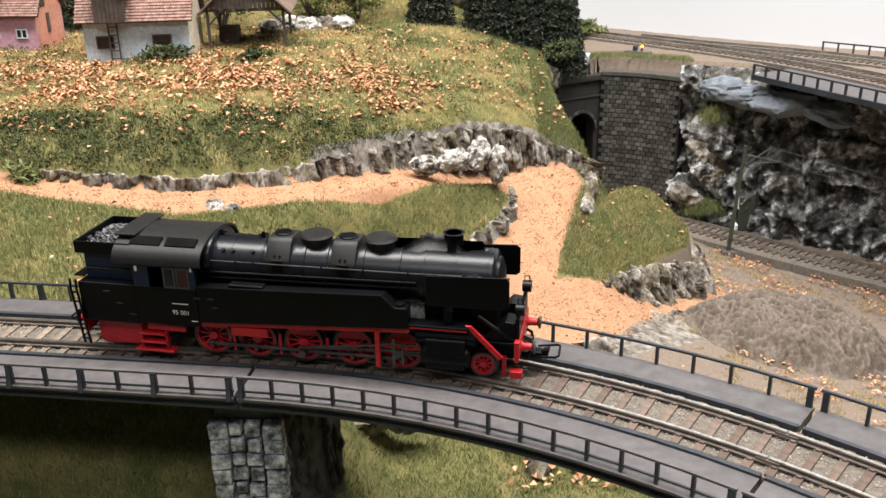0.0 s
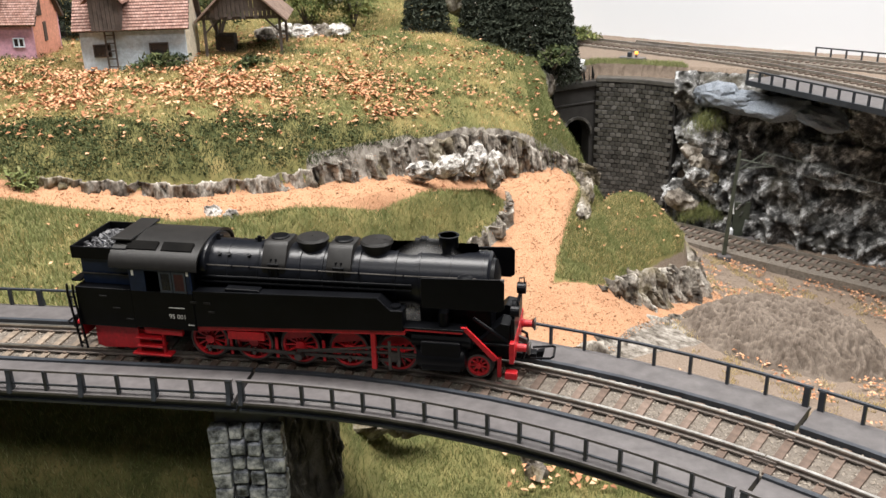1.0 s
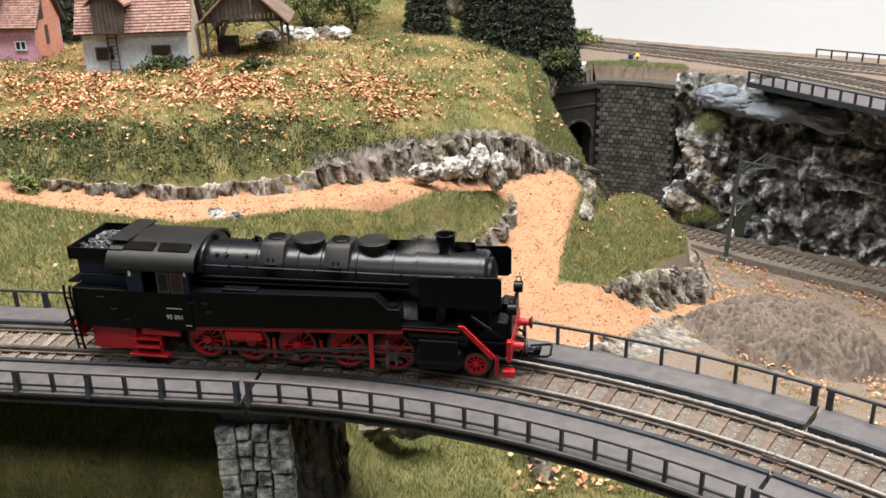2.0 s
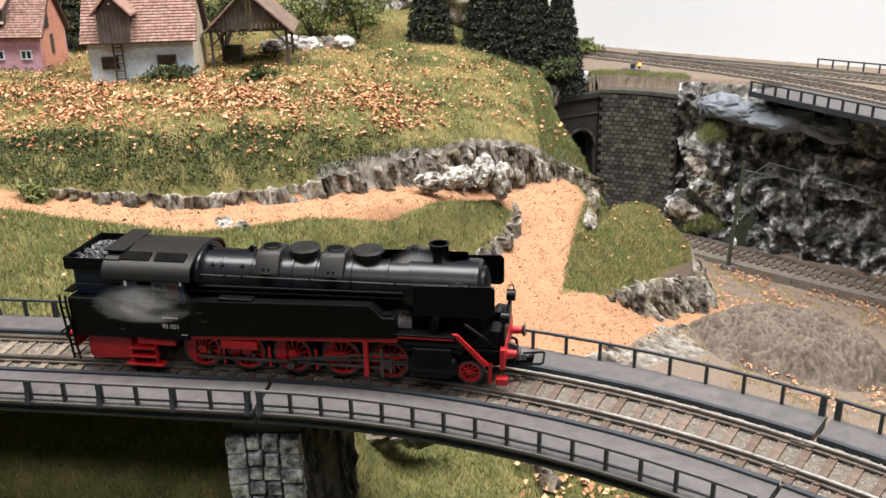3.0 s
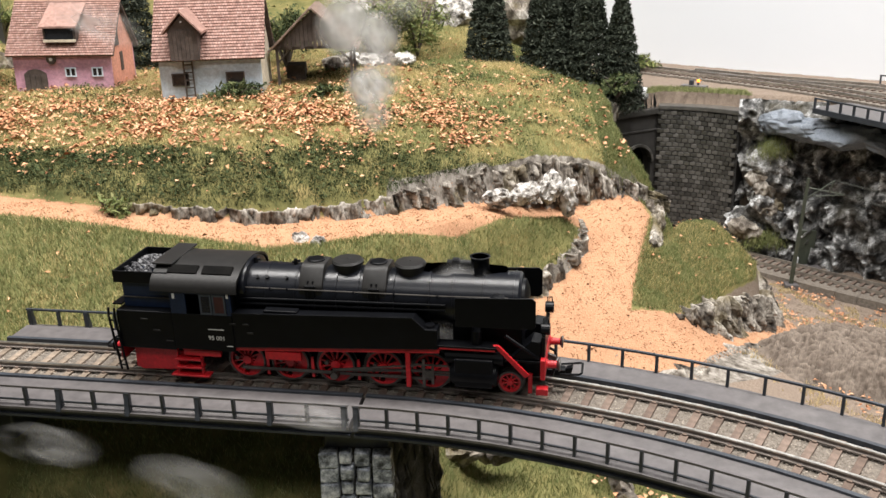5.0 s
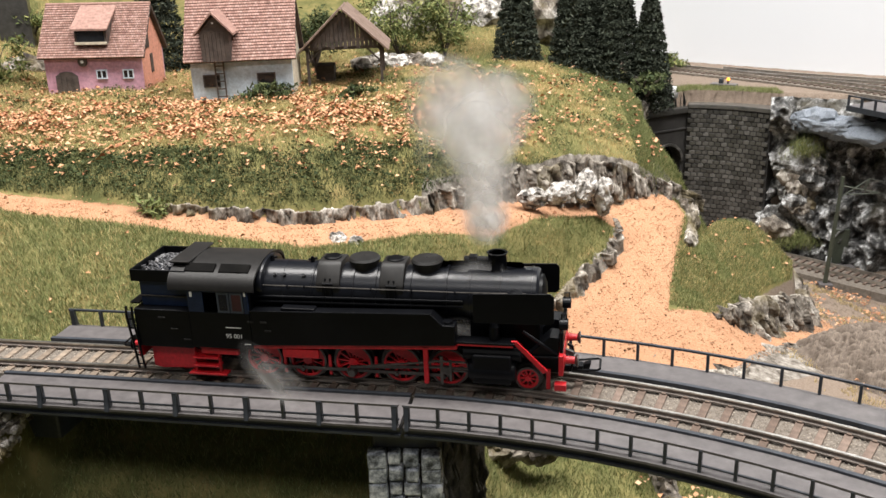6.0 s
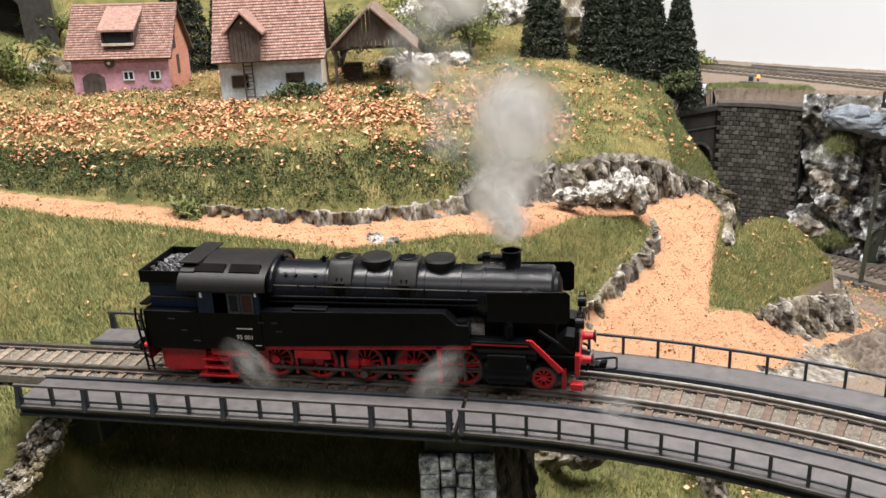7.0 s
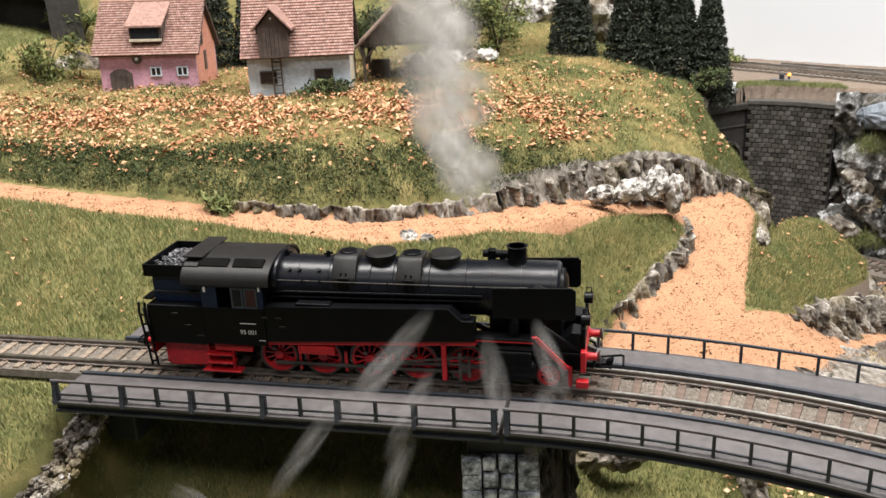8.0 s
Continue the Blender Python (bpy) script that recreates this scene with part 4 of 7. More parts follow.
rear_beam = lp("rear_buffer_beam", Shape().box(-87.9, -86.6, -15.6, 15.6, 7.6, 13.6), RED, None, "", 0.3)
for ex, sx, par, bz, lz in ((86.4, 1, beam, 13.6, 28.5), (-87.9, -1, rear_beam, 11.0, 22.5)):
    for sy in (-1, 1):
        b = lp("buffer", Shape().tube([(ex - 0.2 * sx, sy * 10.2, bz), (ex + 0.8 * sx, sy * 10.2, bz), (ex + 4.0 * sx, sy * 10.2, bz)], [2.3, 1.6, 1.4], 14), RED, par, "red buffer stock with a dark head", 0)
        lp("buffer_head", Shape().tube([(ex + 3.6 * sx, sy * 10.2, bz), (ex + 5.0 * sx, sy * 10.2, bz), (ex + 5.4 * sx, sy * 10.2, bz)], [0.9, 2.6, 2.4], 18), STEEL if sx > 0 else BLACK, b, "", 0, True)
        lamp = lp("front_lamp", Shape().tube([(ex - 2.0 * sx, sy * 10.4, lz), (ex + 1.4 * sx, sy * 10.4, lz)], [2.2, 2.3], 16), BLACK, par, "round black lamp", 0.2)
        lp("lamp_loop", Shape().tube([(ex - 1.2 * sx, sy * 10.4, lz + 1.9), (ex - 1.2 * sx, sy * 10.4, lz + 4.1), (ex + 0.6 * sx, sy * 10.4, lz + 4.3), (ex + 0.8 * sx, sy * 10.4, lz + 2.1)], 0.3, 6), BLACK, lamp, "", 0)
        lp("brake_hose", Shape().tube([(ex + 0.4 * sx, sy * 5, 13), (ex + 2.4 * sx, sy * 5, 12), (ex + 2.8 * sx, sy * 5.2, 9), (ex + 2.0 * sx, sy * 5.6, 6.5)], 0.6, 8), BLACK, par, "", 0)
    hook = lp("coupling", Shape().box(min(ex - 6 * sx, ex + 7 * sx), max(ex - 6 * sx, ex + 7 * sx), -2.2, 2.2, 4.6, 7.2), BLACK, par, "black loop coupling", 0.5)
    lp("coupling_loop", Shape().tube([(ex + 5 * sx, -4.5, 6.4), (ex + 12.5 * sx, -5.0, 7.2), (ex + 13.5 * sx, -4, 7.4), (ex + 13.5 * sx, 4, 7.4), (ex + 12.5 * sx, 5.0, 7.2), (ex + 5 * sx, 4.5, 6.4)], 0.45, 6), BLACK, hook, "", 0)
    lp("coupling_hook", Shape().prism([(ex + 6 * sx, 5), (ex + 9 * sx, 4), (ex + 10 * sx, 8.4), (ex + 7.5 * sx, 7.6)], "y", -1.4, 1.4), BLACK, hook, "", 0.2)
for sy in (-1, 1):
    lp("guard_iron", Shape().box(79.6, 81.2, sy * 10.2 - 0.8, sy * 10.2 + 0.8, 0.8, 9), RED, None, "red guard iron before the wheel", 0.2)
    lp("front_step", Shape().box(83, 87.5, sy * 13.7 - 1.7, sy * 13.7 + 1.7, 2.6, 5.4), RED, None, "red front footstep", 0.3)
lp("hook_plate", Shape().prism([(86.4, 9.6), (89.6, 10.4), (89.6, 12.2), (86.4, 13.4)], "y", -0.8, 0.8), STEEL, beam, "", 0.1)


def marks(text, x, z, size, parent, y=-17.38):
    cu = bpy.data.curves.new("number", "FONT")
    cu.body, cu.size, cu.extrude, cu.align_x = text, size * 0.001 * K, 0.00002, "CENTER"
    tmp = new("number", cu)
    me = bpy.data.meshes.new_from_object(tmp.evaluated_get(bpy.context.evaluated_depsgraph_get()))
    bpy.data.objects.remove(tmp)
    me.materials.clear()
    me.materials.append(WHITE_MARK)
    return part("number", me, None, parent, "small white painted engine number", m=pose(x * 0.001 * K, y * 0.001 * K, z * 0.001 * K, 90, 0, 0))


marks("95 001", -43.8, 19.2, 2.6, cab)
lp("maker_plate", Shape().box(-47, -40.5, -17.4, -17.3, 23.6, 23.9), WHITE_MARK, cab, "fine white line of lettering", 0)
lp("maker_plate", Shape().box(-39.8, -37.2, -17.4, -17.3, 16.6, 16.9), WHITE_MARK, cab, "", 0)


# ---- the room round the layout ----
def room_wall(name, x0, x1, y0, y1, z0, z1, label, material=None, kind="wall"):
    ob = part(name, Shape().box(x0, x1, y0, y1, z0, z1), material or ROOM, None, label, kind="structure")
    return tagged(ob, category=kind)


room_wall("floor", -2.6, 2.6, -2.4, 2.8, -1.10, -1.04, "grey hall floor", PLASTIC, "floor")
room_wall("ceiling", -2.6, 2.6, -2.4, 2.8, 1.62, 1.68, "unseen grey hall ceiling", None, "ceiling")
room_wall("wall_north", -2.6, 2.6, 2.74, 2.8, -1.04, 1.62, "unseen grey hall wall")
room_wall("wall_south", -2.6, 2.6, -2.4, -2.34, -1.04, 1.62, "unseen grey hall wall")
room_wall("wall_west", -2.6, -2.54, -2.34, 2.74, -1.04, 1.62, "unseen grey hall wall")
room_wall("wall_east", 2.54, 2.6, -2.34, 2.74, -1.04, 1.62, "unseen grey hall wall")
for lx, ly, lz, lw, lh, power in LAMPS:
    fix = thing("ceiling_light", "white ceiling light fitting with a flat panel", "light", pose(lx, ly, 1.5), "ceiling lights")
    part("housing", Shape().box(-lw / 2 - 0.03, lw / 2 + 0.03, -lh / 2 - 0.03, lh / 2 + 0.03, 0.02, 0.12), WALL_WHITE, fix, bevel=0.004)

# white backdrop board behind the upper track
t8 = np.linspace(0, 1, 25)
bx8, by8 = np.interp(t8, [0, 0.25, 0.5, 0.75, 1], [-0.02, 0.17, 0.335, 0.50, 0.78]), np.interp(t8, [0, 0.25, 0.5, 0.75, 1], [1.27, 1.105, 0.965, 0.855, 0.70])
for _ in range(12):
    bx8[1:-1], by8[1:-1] = (bx8[:-2] + bx8[1:-1] + bx8[2:]) / 3, (by8[:-2] + by8[1:-1] + by8[2:]) / 3
ring8 = [(float(x), float(y)) for x, y in zip(bx8, by8)]
back = Shape().prism(ring8 + [(x + 0.008, y + 0.010) for x, y in reversed(ring8)], "z", -0.2, 0.75)
tagged(part("backdrop", back, WALL_WHITE, None, "plain white backdrop board behind the layout", smooth=True, kind="structure"), category="backdrop")
# wooden base of the layout
tagged(part("layout_base", Shape().box(-0.75, 0.68, 0.03, 1.27, -0.32, -0.27), WOOD, None, "wooden base board of the model layout", kind="structure"), category="base")
for lx in (-0.7, 0.62):
    for ly in (0.08, 1.2):
        tagged(part("trestle_leg", Shape().box(lx - 0.03, lx + 0.03, ly - 0.03, ly + 0.03, -1.04, -0.32), WOOD, None, "wooden leg under the base board", bevel=0.003, kind="structure"), category="leg")


# ---- tunnel portal and curved retaining wall ----
WALL_LINE = [(0.166, 0.884), (0.186, 0.879), (0.206, 0.870), (0.224, 0.858), (0.237, 0.846)]
WALL_TOP, WALL_FOOT = -0.001, -0.140


def along(line, d):
    for (ax, ay), (bx, by) in zip(line, line[1:]):
        l = math.hypot(bx - ax, by - ay)
        if d <= l:
            return Vector((ax + (bx - ax) * d / l, ay + (by - ay) * d / l, 0)), math.atan2(by - ay, bx - ax)
        d -= l
    return Vector((line[-1][0], line[-1][1], 0)), math.atan2(line[-1][1] - line[-2][1], line[-1][0] - line[-2][0])


WALL_LEN = sum(math.dist(a, b) for a, b in zip(WALL_LINE, WALL_LINE[1:]))
core = Shape()
n = 10
pts = [along(WALL_LINE, WALL_LEN * i / n) for i in range(n + 1)]
outline = [(p.x - 0.0006 * math.sin(a), p.y + 0.0006 * math.cos(a)) for p, a in pts] + [(p.x - 0.014 * math.sin(a), p.y + 0.014 * math.cos(a)) for p, a in reversed(pts)]
core.prism(outline, "z", WALL_FOOT, WALL_TOP)
retaining = part("retaining_wall", core, MORTAR, None, "dark curved stone retaining wall beside the tunnel", kind="structure")
tagged(retaining, category="wall")
cap = Shape()
outline = [(p.x + 0.002 * math.sin(a), p.y - 0.002 * math.cos(a)) for p, a in pts] + [(p.x - 0.015 * math.sin(a), p.y + 0.015 * math.cos(a)) for p, a in reversed(pts)]
part("coping", cap.prism(outline, "z", WALL_TOP + 0.0003, WALL_TOP + 0.005), BRICK, retaining, "weathered grey coping stones", bevel=0.0008)

# portal between hill and wall
portal = part("tunnel_portal", Shape().box(-0.0005, 0.0005, -0.0005, 0.0005, -0.0005, 0.0005), MORTAR, None, "dark stone tunnel portal with a round arch", kind="structure")
tagged(portal, category="tunnel")
PM = Matrix.Translation((0.1455, 0.874, WALL_FOOT)) @ Matrix.Rotation(radians(30), 4, "Z")
portal.matrix_basis = PM
W, AH, AR = 0.028, 0.086, 0.0175
ring = [(AR * math.cos(math.pi * k / 14), AH + AR * math.sin(math.pi * k / 14)) for k in range(15)]
face = Shape()
for k in range(14):
    (x0, z0), (x1, z1) = ring[k], ring[k + 1]
    face.prism([(x0, z0), (x1, z1), (x1, 0.135), (x0, 0.135)] if abs(x0 - x1) > 1e-6 else [(x0, z0), (x1, z1), (x1 - 1e-4, 0.135), (x0, 0.135)], "y", 0, 0.012)
face.box(-W, -AR, 0, 0.012, 0, 0.135).box(AR, W, 0, 0.012, 0, 0.135)
part("portal_face", face, MORTAR, portal)
for k in range(14):
    (x0, z0), (x1, z1) = ring[k], ring[k + 1]
    o = [(x * 1.16, AH + (z - AH) * 1.16) for x, z in ((x0, z0), (x1, z1))]
    part("voussoir", Shape().prism([(x0, z0), (x1, z1), o[1], o[0]], "y", -0.002, 0.004), BRICK, portal, bevel=0.0004)
part("string_course", Shape().box(-W, W, -0.001, 0.004, 0.118, 0.120), MORTAR, portal, bevel=0.0005)
part("coping", Shape().box(-W - 0.001, W + 0.001, -0.003, 0.014, 0.135, 0.141), BRICK, portal, bevel=0.0008)
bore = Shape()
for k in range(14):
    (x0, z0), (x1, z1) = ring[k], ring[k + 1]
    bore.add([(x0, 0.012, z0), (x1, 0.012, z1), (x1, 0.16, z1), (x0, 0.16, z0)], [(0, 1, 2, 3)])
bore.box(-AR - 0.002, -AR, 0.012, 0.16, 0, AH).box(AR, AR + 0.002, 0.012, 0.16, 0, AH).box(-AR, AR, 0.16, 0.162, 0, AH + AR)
part("bore", bore, HOLLOW_BLACK, portal, "tunnel lining coloured black for the darkness of the bore")


# ---- houses ----
def gable_house(name, label, m, w, d, eave, ridge, front_mat, side_mat, over):
    """A house whose ridge runs along x; x from 0 to w, y from 0 (front) to d."""
    h = thing(name, label, "house", m)
    part("front_wall", Shape().box(0, w, 0, 0.002, -0.02, eave), front_mat, h)
    part("back_wall", Shape().box(0, w, d - 0.002, d, -0.02, eave), front_mat, h)
    for x in (0, w - 0.002):
        part("gable_wall", Shape().prism([(0.002, -0.02), (d - 0.002, -0.02), (d - 0.002, eave), (d / 2, ridge - 0.0012), (0.002, eave)], "x", x, x + 0.002), side_mat, h)
    run, up = d / 2, ridge - eave
    ang = math.atan2(up, run)
    length = math.hypot(run, up) + over
    for sign in (1, -1):
        base = Matrix.Translation((0, d / 2, ridge + 0.001)) @ (Matrix() if sign > 0 else Matrix.Translation((w, 0, 0)) @ Matrix.Rotation(math.pi, 4, "Z")) @ Matrix.Rotation(ang, 4, "X")
        slab = part("roof", Shape().box(-0.004, w + 0.004, -length, 0, -0.0018, 0), WOOD, h, m=base)
        rows, cols = 22, round((w + 0.008) / 0.0021)
        sh = Shape()
        rg = random.Random(rows + cols)
        for r in range(rows):
            y0 = -length - 0.0006 + (length) * r / rows
            for c in range(cols + 1):
                x0 = -0.004 + (w + 0.008) * (c - 0.5 * (r % 2)) / cols
                x1 = x0 + (w + 0.008) / cols - 0.0002
                x0, x1 = max(x0, -0.0042), min(x1, w + 0.0042)
                if x1 - x0 < 0.0004:
                    continue
                y1 = y0 + length / rows + 0.0008
                j = rg.uniform(0, 0.00025)
                xm = (x0 + x1) / 2
                sh.add([(x0, y0 + 0.0007, 0.0010 + j), (xm, y0, 0.0012 + j), (x1, y0 + 0.0007, 0.0010 + j), (x1, y1, 0.0002), (x0, y1, 0.0002), (x0, y0 + 0.0007, 0), (xm, y0, 0), (x1, y0 + 0.0007, 0)],
                       [(0, 1, 2, 3, 4), (0, 5, 6, 1), (1, 6, 7, 2)])
        me = bpy.data.meshes.new("tiles")
        me.from_pydata(sh.v, [], sh.f)
        me.materials.append(TILE)
        part("tiles", me, None, slab, "rows of weathered red plain tiles", kind="stuff")
    part("ridge", Shape().tube([(-0.004, d / 2, ridge + 0.0012), (w + 0.004, d / 2, ridge + 0.0012)], 0.0014, 8), TILE, h)
    return h


def house_window(h, x0, x1, z0, z1, mullion, frame_mat):
    w = part("window", Shape().box(x0, x1, -0.0004, 0.0016, z0, z1), DARK_GLASS, h)
    f = 0.0009
    fr = Shape().box(x0 - f, x1 + f, -0.0012, -0.0002, z1, z1 + f).box(x0 - f, x1 + f, -0.0012, -0.0002, z0 - f, z0).box(x0 - f, x0, -0.0012, -0.0002, z0, z1).box(x1, x1 + f, -0.0012, -0.0002, z0, z1)
    if mullion:
        xm = (x0 + x1) / 2
        fr.box(xm - 0.0005, xm + 0.0005, -0.0012, -0.0002, z0, z1)
    part("window_frame", fr, frame_mat, w)
    return w


PINK_M = Matrix.Translation((-0.4075, 0.737, 0.0545)) @ Matrix.Rotation(radians(3), 4, "Z") @ Matrix.Rotation(radians(1.0), 4, "Y")
pink = gable_house("pink_house", "small pink model house with a red tiled roof", PINK_M, 0.0825, 0.062, 0.0345, 0.071, PINK, ORANGE, 0.006)
for x in (0.044, 0.0665):
    house_window(pink, x, x + 0.0075, 0.0135, 0.0195, True, PALE)
door = part("barn_door", Shape().prism([(0.008, -0.004), (0.027, -0.004), (0.027, 0.0155), (0.0225, 0.0185), (0.0175, 0.0195), (0.0125, 0.0185), (0.008, 0.0155)], "y", -0.0008, 0.001), WOOD, pink, "grey-brown wooden double door under an arch")
for x in (0.008, 0.0127, 0.0174, 0.0221):
    part("board", Shape().box(x + 0.0002, x + 0.0046, -0.0014, -0.0006, -0.004, 0.0145), WOOD, door)
part("wheel_ornament", Shape().tube([(0.033, -0.0005, 0.0275), (0.033, -0.0022, 0.0275)], 0.0042, 16), WOOD, pink, "dark round ornament with a pale hub", bevel=0.0005)
part("wheel_hub", Shape().tube([(0.033, -0.0022, 0.0275), (0.033, -0.0027, 0.0275)], 0.0014, 10), WALL_WHITE, pink)
part("gable_shutter", Shape().box(0.0823, 0.0833, 0.015, 0.024, 0.036, 0.055), WOOD, pink, "tall dark gable shutter")
part("gable_shutter", Shape().box(0.0823, 0.0833, 0.024, 0.03, 0.014, 0.030), WOOD, pink)
dormer = part("dormer", Shape().prism([(0.001, 0.042), (0.001, 0.0535), (0.030, 0.069), (0.030, 0.042)], "x", 0.0285, 0.0555), WOOD, pink, "shed dormer with a dark opening")
part("dormer_opening", Shape().box(0.0305, 0.0535, -0.0004, 0.001, 0.0440, 0.0520), DARK_GLASS, dormer)
part("dormer_sill", Shape().box(0.0285, 0.0555, -0.0012, 0.001, 0.0415, 0.0435), CREAM, dormer)
part("dormer_roof", Shape().prism([(-0.002, 0.0530), (0.030, 0.0700), (0.030, 0.0716), (-0.002, 0.0546)], "x", 0.0265, 0.0575), TILE, dormer, "red tiled shed roof")

WHITE_M = Matrix.Translation((-0.266, 0.691, 0.0505)) @ Matrix.Rotation(radians(6), 4, "Z")
white = gable_house("white_house", "pale model house with a red tiled roof and hoist gable", WHITE_M, 0.080, 0.062, 0.0395, 0.080, PALE, CREAM, 0.008)
house_window(white, 0.010, 0.0215, 0.0145, 0.0225, False, WOOD)
house_window(white, 0.0525, 0.0655, 0.0150, 0.0225, False, WOOD)
hoist = part("hoist_gable", Shape().prism([(0.012, 0.035), (0.034, 0.035), (0.034, 0.0575), (0.023, 0.0690), (0.012, 0.0575)], "y", -0.0085, 0.018), WOOD, white, "dark boarded hoist gable")
for i in range(7):
    part("board", Shape().box(0.0122 + i * 0.0031, 0.0150 + i * 0.0031, -0.0091, -0.0083, 0.0345, 0.0575), WOOD, hoist)
for a, b in (((0.0075, 0.0545), (0.023, 0.0710)), ((0.023, 0.0710), (0.0385, 0.0545))):
    part("hoist_roof", Shape().prism([a, b, (b[0], b[1] + 0.0017), (a[0], a[1] + 0.0017)], "y", -0.0125, 0.024), TILE, hoist, "small tiled hoist roof")
part("hoist_light", Shape().tube([(0.023, -0.009, 0.064), (0.023, -0.0098, 0.064)], 0.0008, 8), WALL_WHITE, hoist)
ladder = part("wooden_ladder", Shape().box(0.0195, 0.0206, -0.0045, -0.0030, -0.010, 0.034).box(0.0262, 0.0273, -0.0045, -0.0030, -0.010, 0.034), WOOD, white, "brown wooden ladder leaning on the wall")
for i in range(7):
    part("rung", Shape().box(0.0206, 0.0262, -0.0043, -0.0034, -0.006 + i * 0.006, -0.005 + i * 0.006), WOOD, ladder)

# open timber shed, gable to the front
SHED_M = Matrix.Translation((-0.1835, 0.742, 0.051)) @ Matrix.Rotation(radians(5), 4, "Z")
shed = thing("open_shed", "weathered open timber shed on slender posts", "shed", SHED_M)
SW, SD, SE, SR = 0.064, 0.060, 0.036, 0.066
for x in (0.0, SW - 0.0022):
    for y in (0.0, SD - 0.0022):
        part("post", Shape().box(x, x + 0.0022, y, y + 0.0022, -0.008, SE), WOOD, shed)
    part("beam", Shape().box(x, x + 0.0022, -0.004, SD + 0.004, SE, SE + 0.0025), WOOD, shed)
for y in (0.0, SD - 0.0022):
    part("beam", Shape().box(-0.003, SW + 0.003, y, y + 0.0022, SE - 0.0028, SE - 0.0004), WOOD, shed)
    for x0, x1 in ((0.002, 0.013), (SW - 0.002, SW - 0.013)):
        part("brace", Shape().tube([(x0, y + 0.0011, SE - 0.013), (x1, y + 0.0011, SE - 0.002)], 0.0008, 6), WOOD, shed)
    nb = 18
    for i in range(nb):
        x = SW * i / nb
        top = SE + 0.0005 + (SR - SE - 0.002) * (1 - abs((x + SW / nb / 2) - SW / 2) / (SW / 2))
        lo = SE - 0.0005 - (0.0016 if i % 3 == 0 else 0.0)
        part("board", Shape().box(x + 0.00015, x + SW / nb - 0.0003, y - 0.0012, y - 0.0003, lo, max(top, lo + 0.001)), WOOD, shed)
for sign in (1, -1):
    ang = math.atan2(SR - SE, SW / 2)
    ln = math.hypot(SR - SE, SW / 2) + 0.007
    m = Matrix.Translation((SW / 2, 0, SR)) @ Matrix.Rotation(sign * ang, 4, "Y")
    part("roof", Shape().box(0 if sign > 0 else -ln, ln if sign > 0 else 0, -0.006, SD + 0.006, 0.0, 0.0018), SHINGLE, shed, "brown shingled roof", m=m, bevel=0.0004)
part("hay_crate", Shape().box(0.004, 0.020, 0.030, 0.052, -0.006, 0.016), WOOD, shed, bevel=0.001)


# ---- pieces in thousands ----
def fast_mesh(name, verts, faces, material, parent=None, label="", category="", kind="stuff"):
    """A mesh of many triangles, or quads, straight from arrays."""
    k = faces.shape[1]
    me = bpy.data.meshes.new(name)
    me.vertices.add(len(verts))
    me.vertices.foreach_set("co", verts.astype(np.float32).reshape(-1))
    me.loops.add(faces.size)
    me.loops.foreach_set("vertex_index", faces.astype(np.int32).reshape(-1))
    me.polygons.add(len(faces))
    me.polygons.foreach_set("loop_start", np.arange(0, faces.size, k, dtype=np.int32))
    me.update(calc_edges=True)
    me.validate()
    me.materials.append(material)
    ob = new(name, me)
    ob.parent = parent
    return tagged(ob, label, category, kind=kind)


rs = np.random.RandomState(7)


def slope_at(x, y, e=0.003):
    return np.hypot((height(x + e, y) - height(x - e, y)), (height(x, y + e) - height(x, y - e))) / (2 * e)


def scatter(n, x0, x1, y0, y1, keep, steep=0.9):
    """Random places on the ground that are no sand and not too steep."""
    x, y = rs.uniform(x0, x1, n), rs.uniform(y0, y1, n)
    ok = keep(x, y) & (inside(x, y, SAND) < -0.001 + rs.normal(0, 0.0018, n)) & (slope_at(x, y) < steep + rs.uniform(-0.25, 0.25, n)) & (inside(x, y, UPPER) < 0)
    x, y = x[ok], y[ok]
    return x, y, height(x, y)


def blades(name, pts, size, material, label):
    x, y, z = pts
    n = len(x)
    a, l = rs.uniform(0, 6.283, n), size * rs.uniform(0.5, 1.3, n)
    lean, b, w = l * rs.uniform(0.1, 0.8, n), rs.uniform(0, 6.283, n), 0.00014 + 0.00011 * rs.rand(n)
    p = np.stack([x, y, z - 0.0003], -1)
    d = np.stack([np.cos(a) * w, np.sin(a) * w, np.zeros(n)], -1)
    tip = p + np.stack([np.cos(b) * lean, np.sin(b) * lean, l], -1)
    v = np.stack([p - d, p + d, tip], 1).reshape(-1, 3)
    return fast_mesh(name, v, np.arange(3 * n).reshape(-1, 3), material, None, label, "grass")


def foot(x):
    return np.interp(x, FOOT_X, FOOT_Y)


def on_meadow(x, y):
    return inside(x, y, MEADOW) > 0.001


def off_track(x, y):
    straight = (x - JX) * -math.sin(HEAD) + (y - JY) * math.cos(HEAD)
    return (np.abs(straight) > 0.019) | (x > -0.235)


def dark_zone(x, y):
    """Low shrubby growth over the ledge and in patches."""
    return y - foot(x) < (0.046 + 0.022 * bumps(x, y, 0.12, 4.0)) * smooth01((0.03 - x) / 0.14) + rs.normal(0, 0.004, x.shape)


def straw_zone(x, y):
    return (bumps(x, y, 0.10, 3.0) + 3.2 * (-0.01 - x) - np.abs(y - 0.67) * 1.2 > -0.22 + rs.normal(0, 0.12, x.shape)) & (x < 0.10)


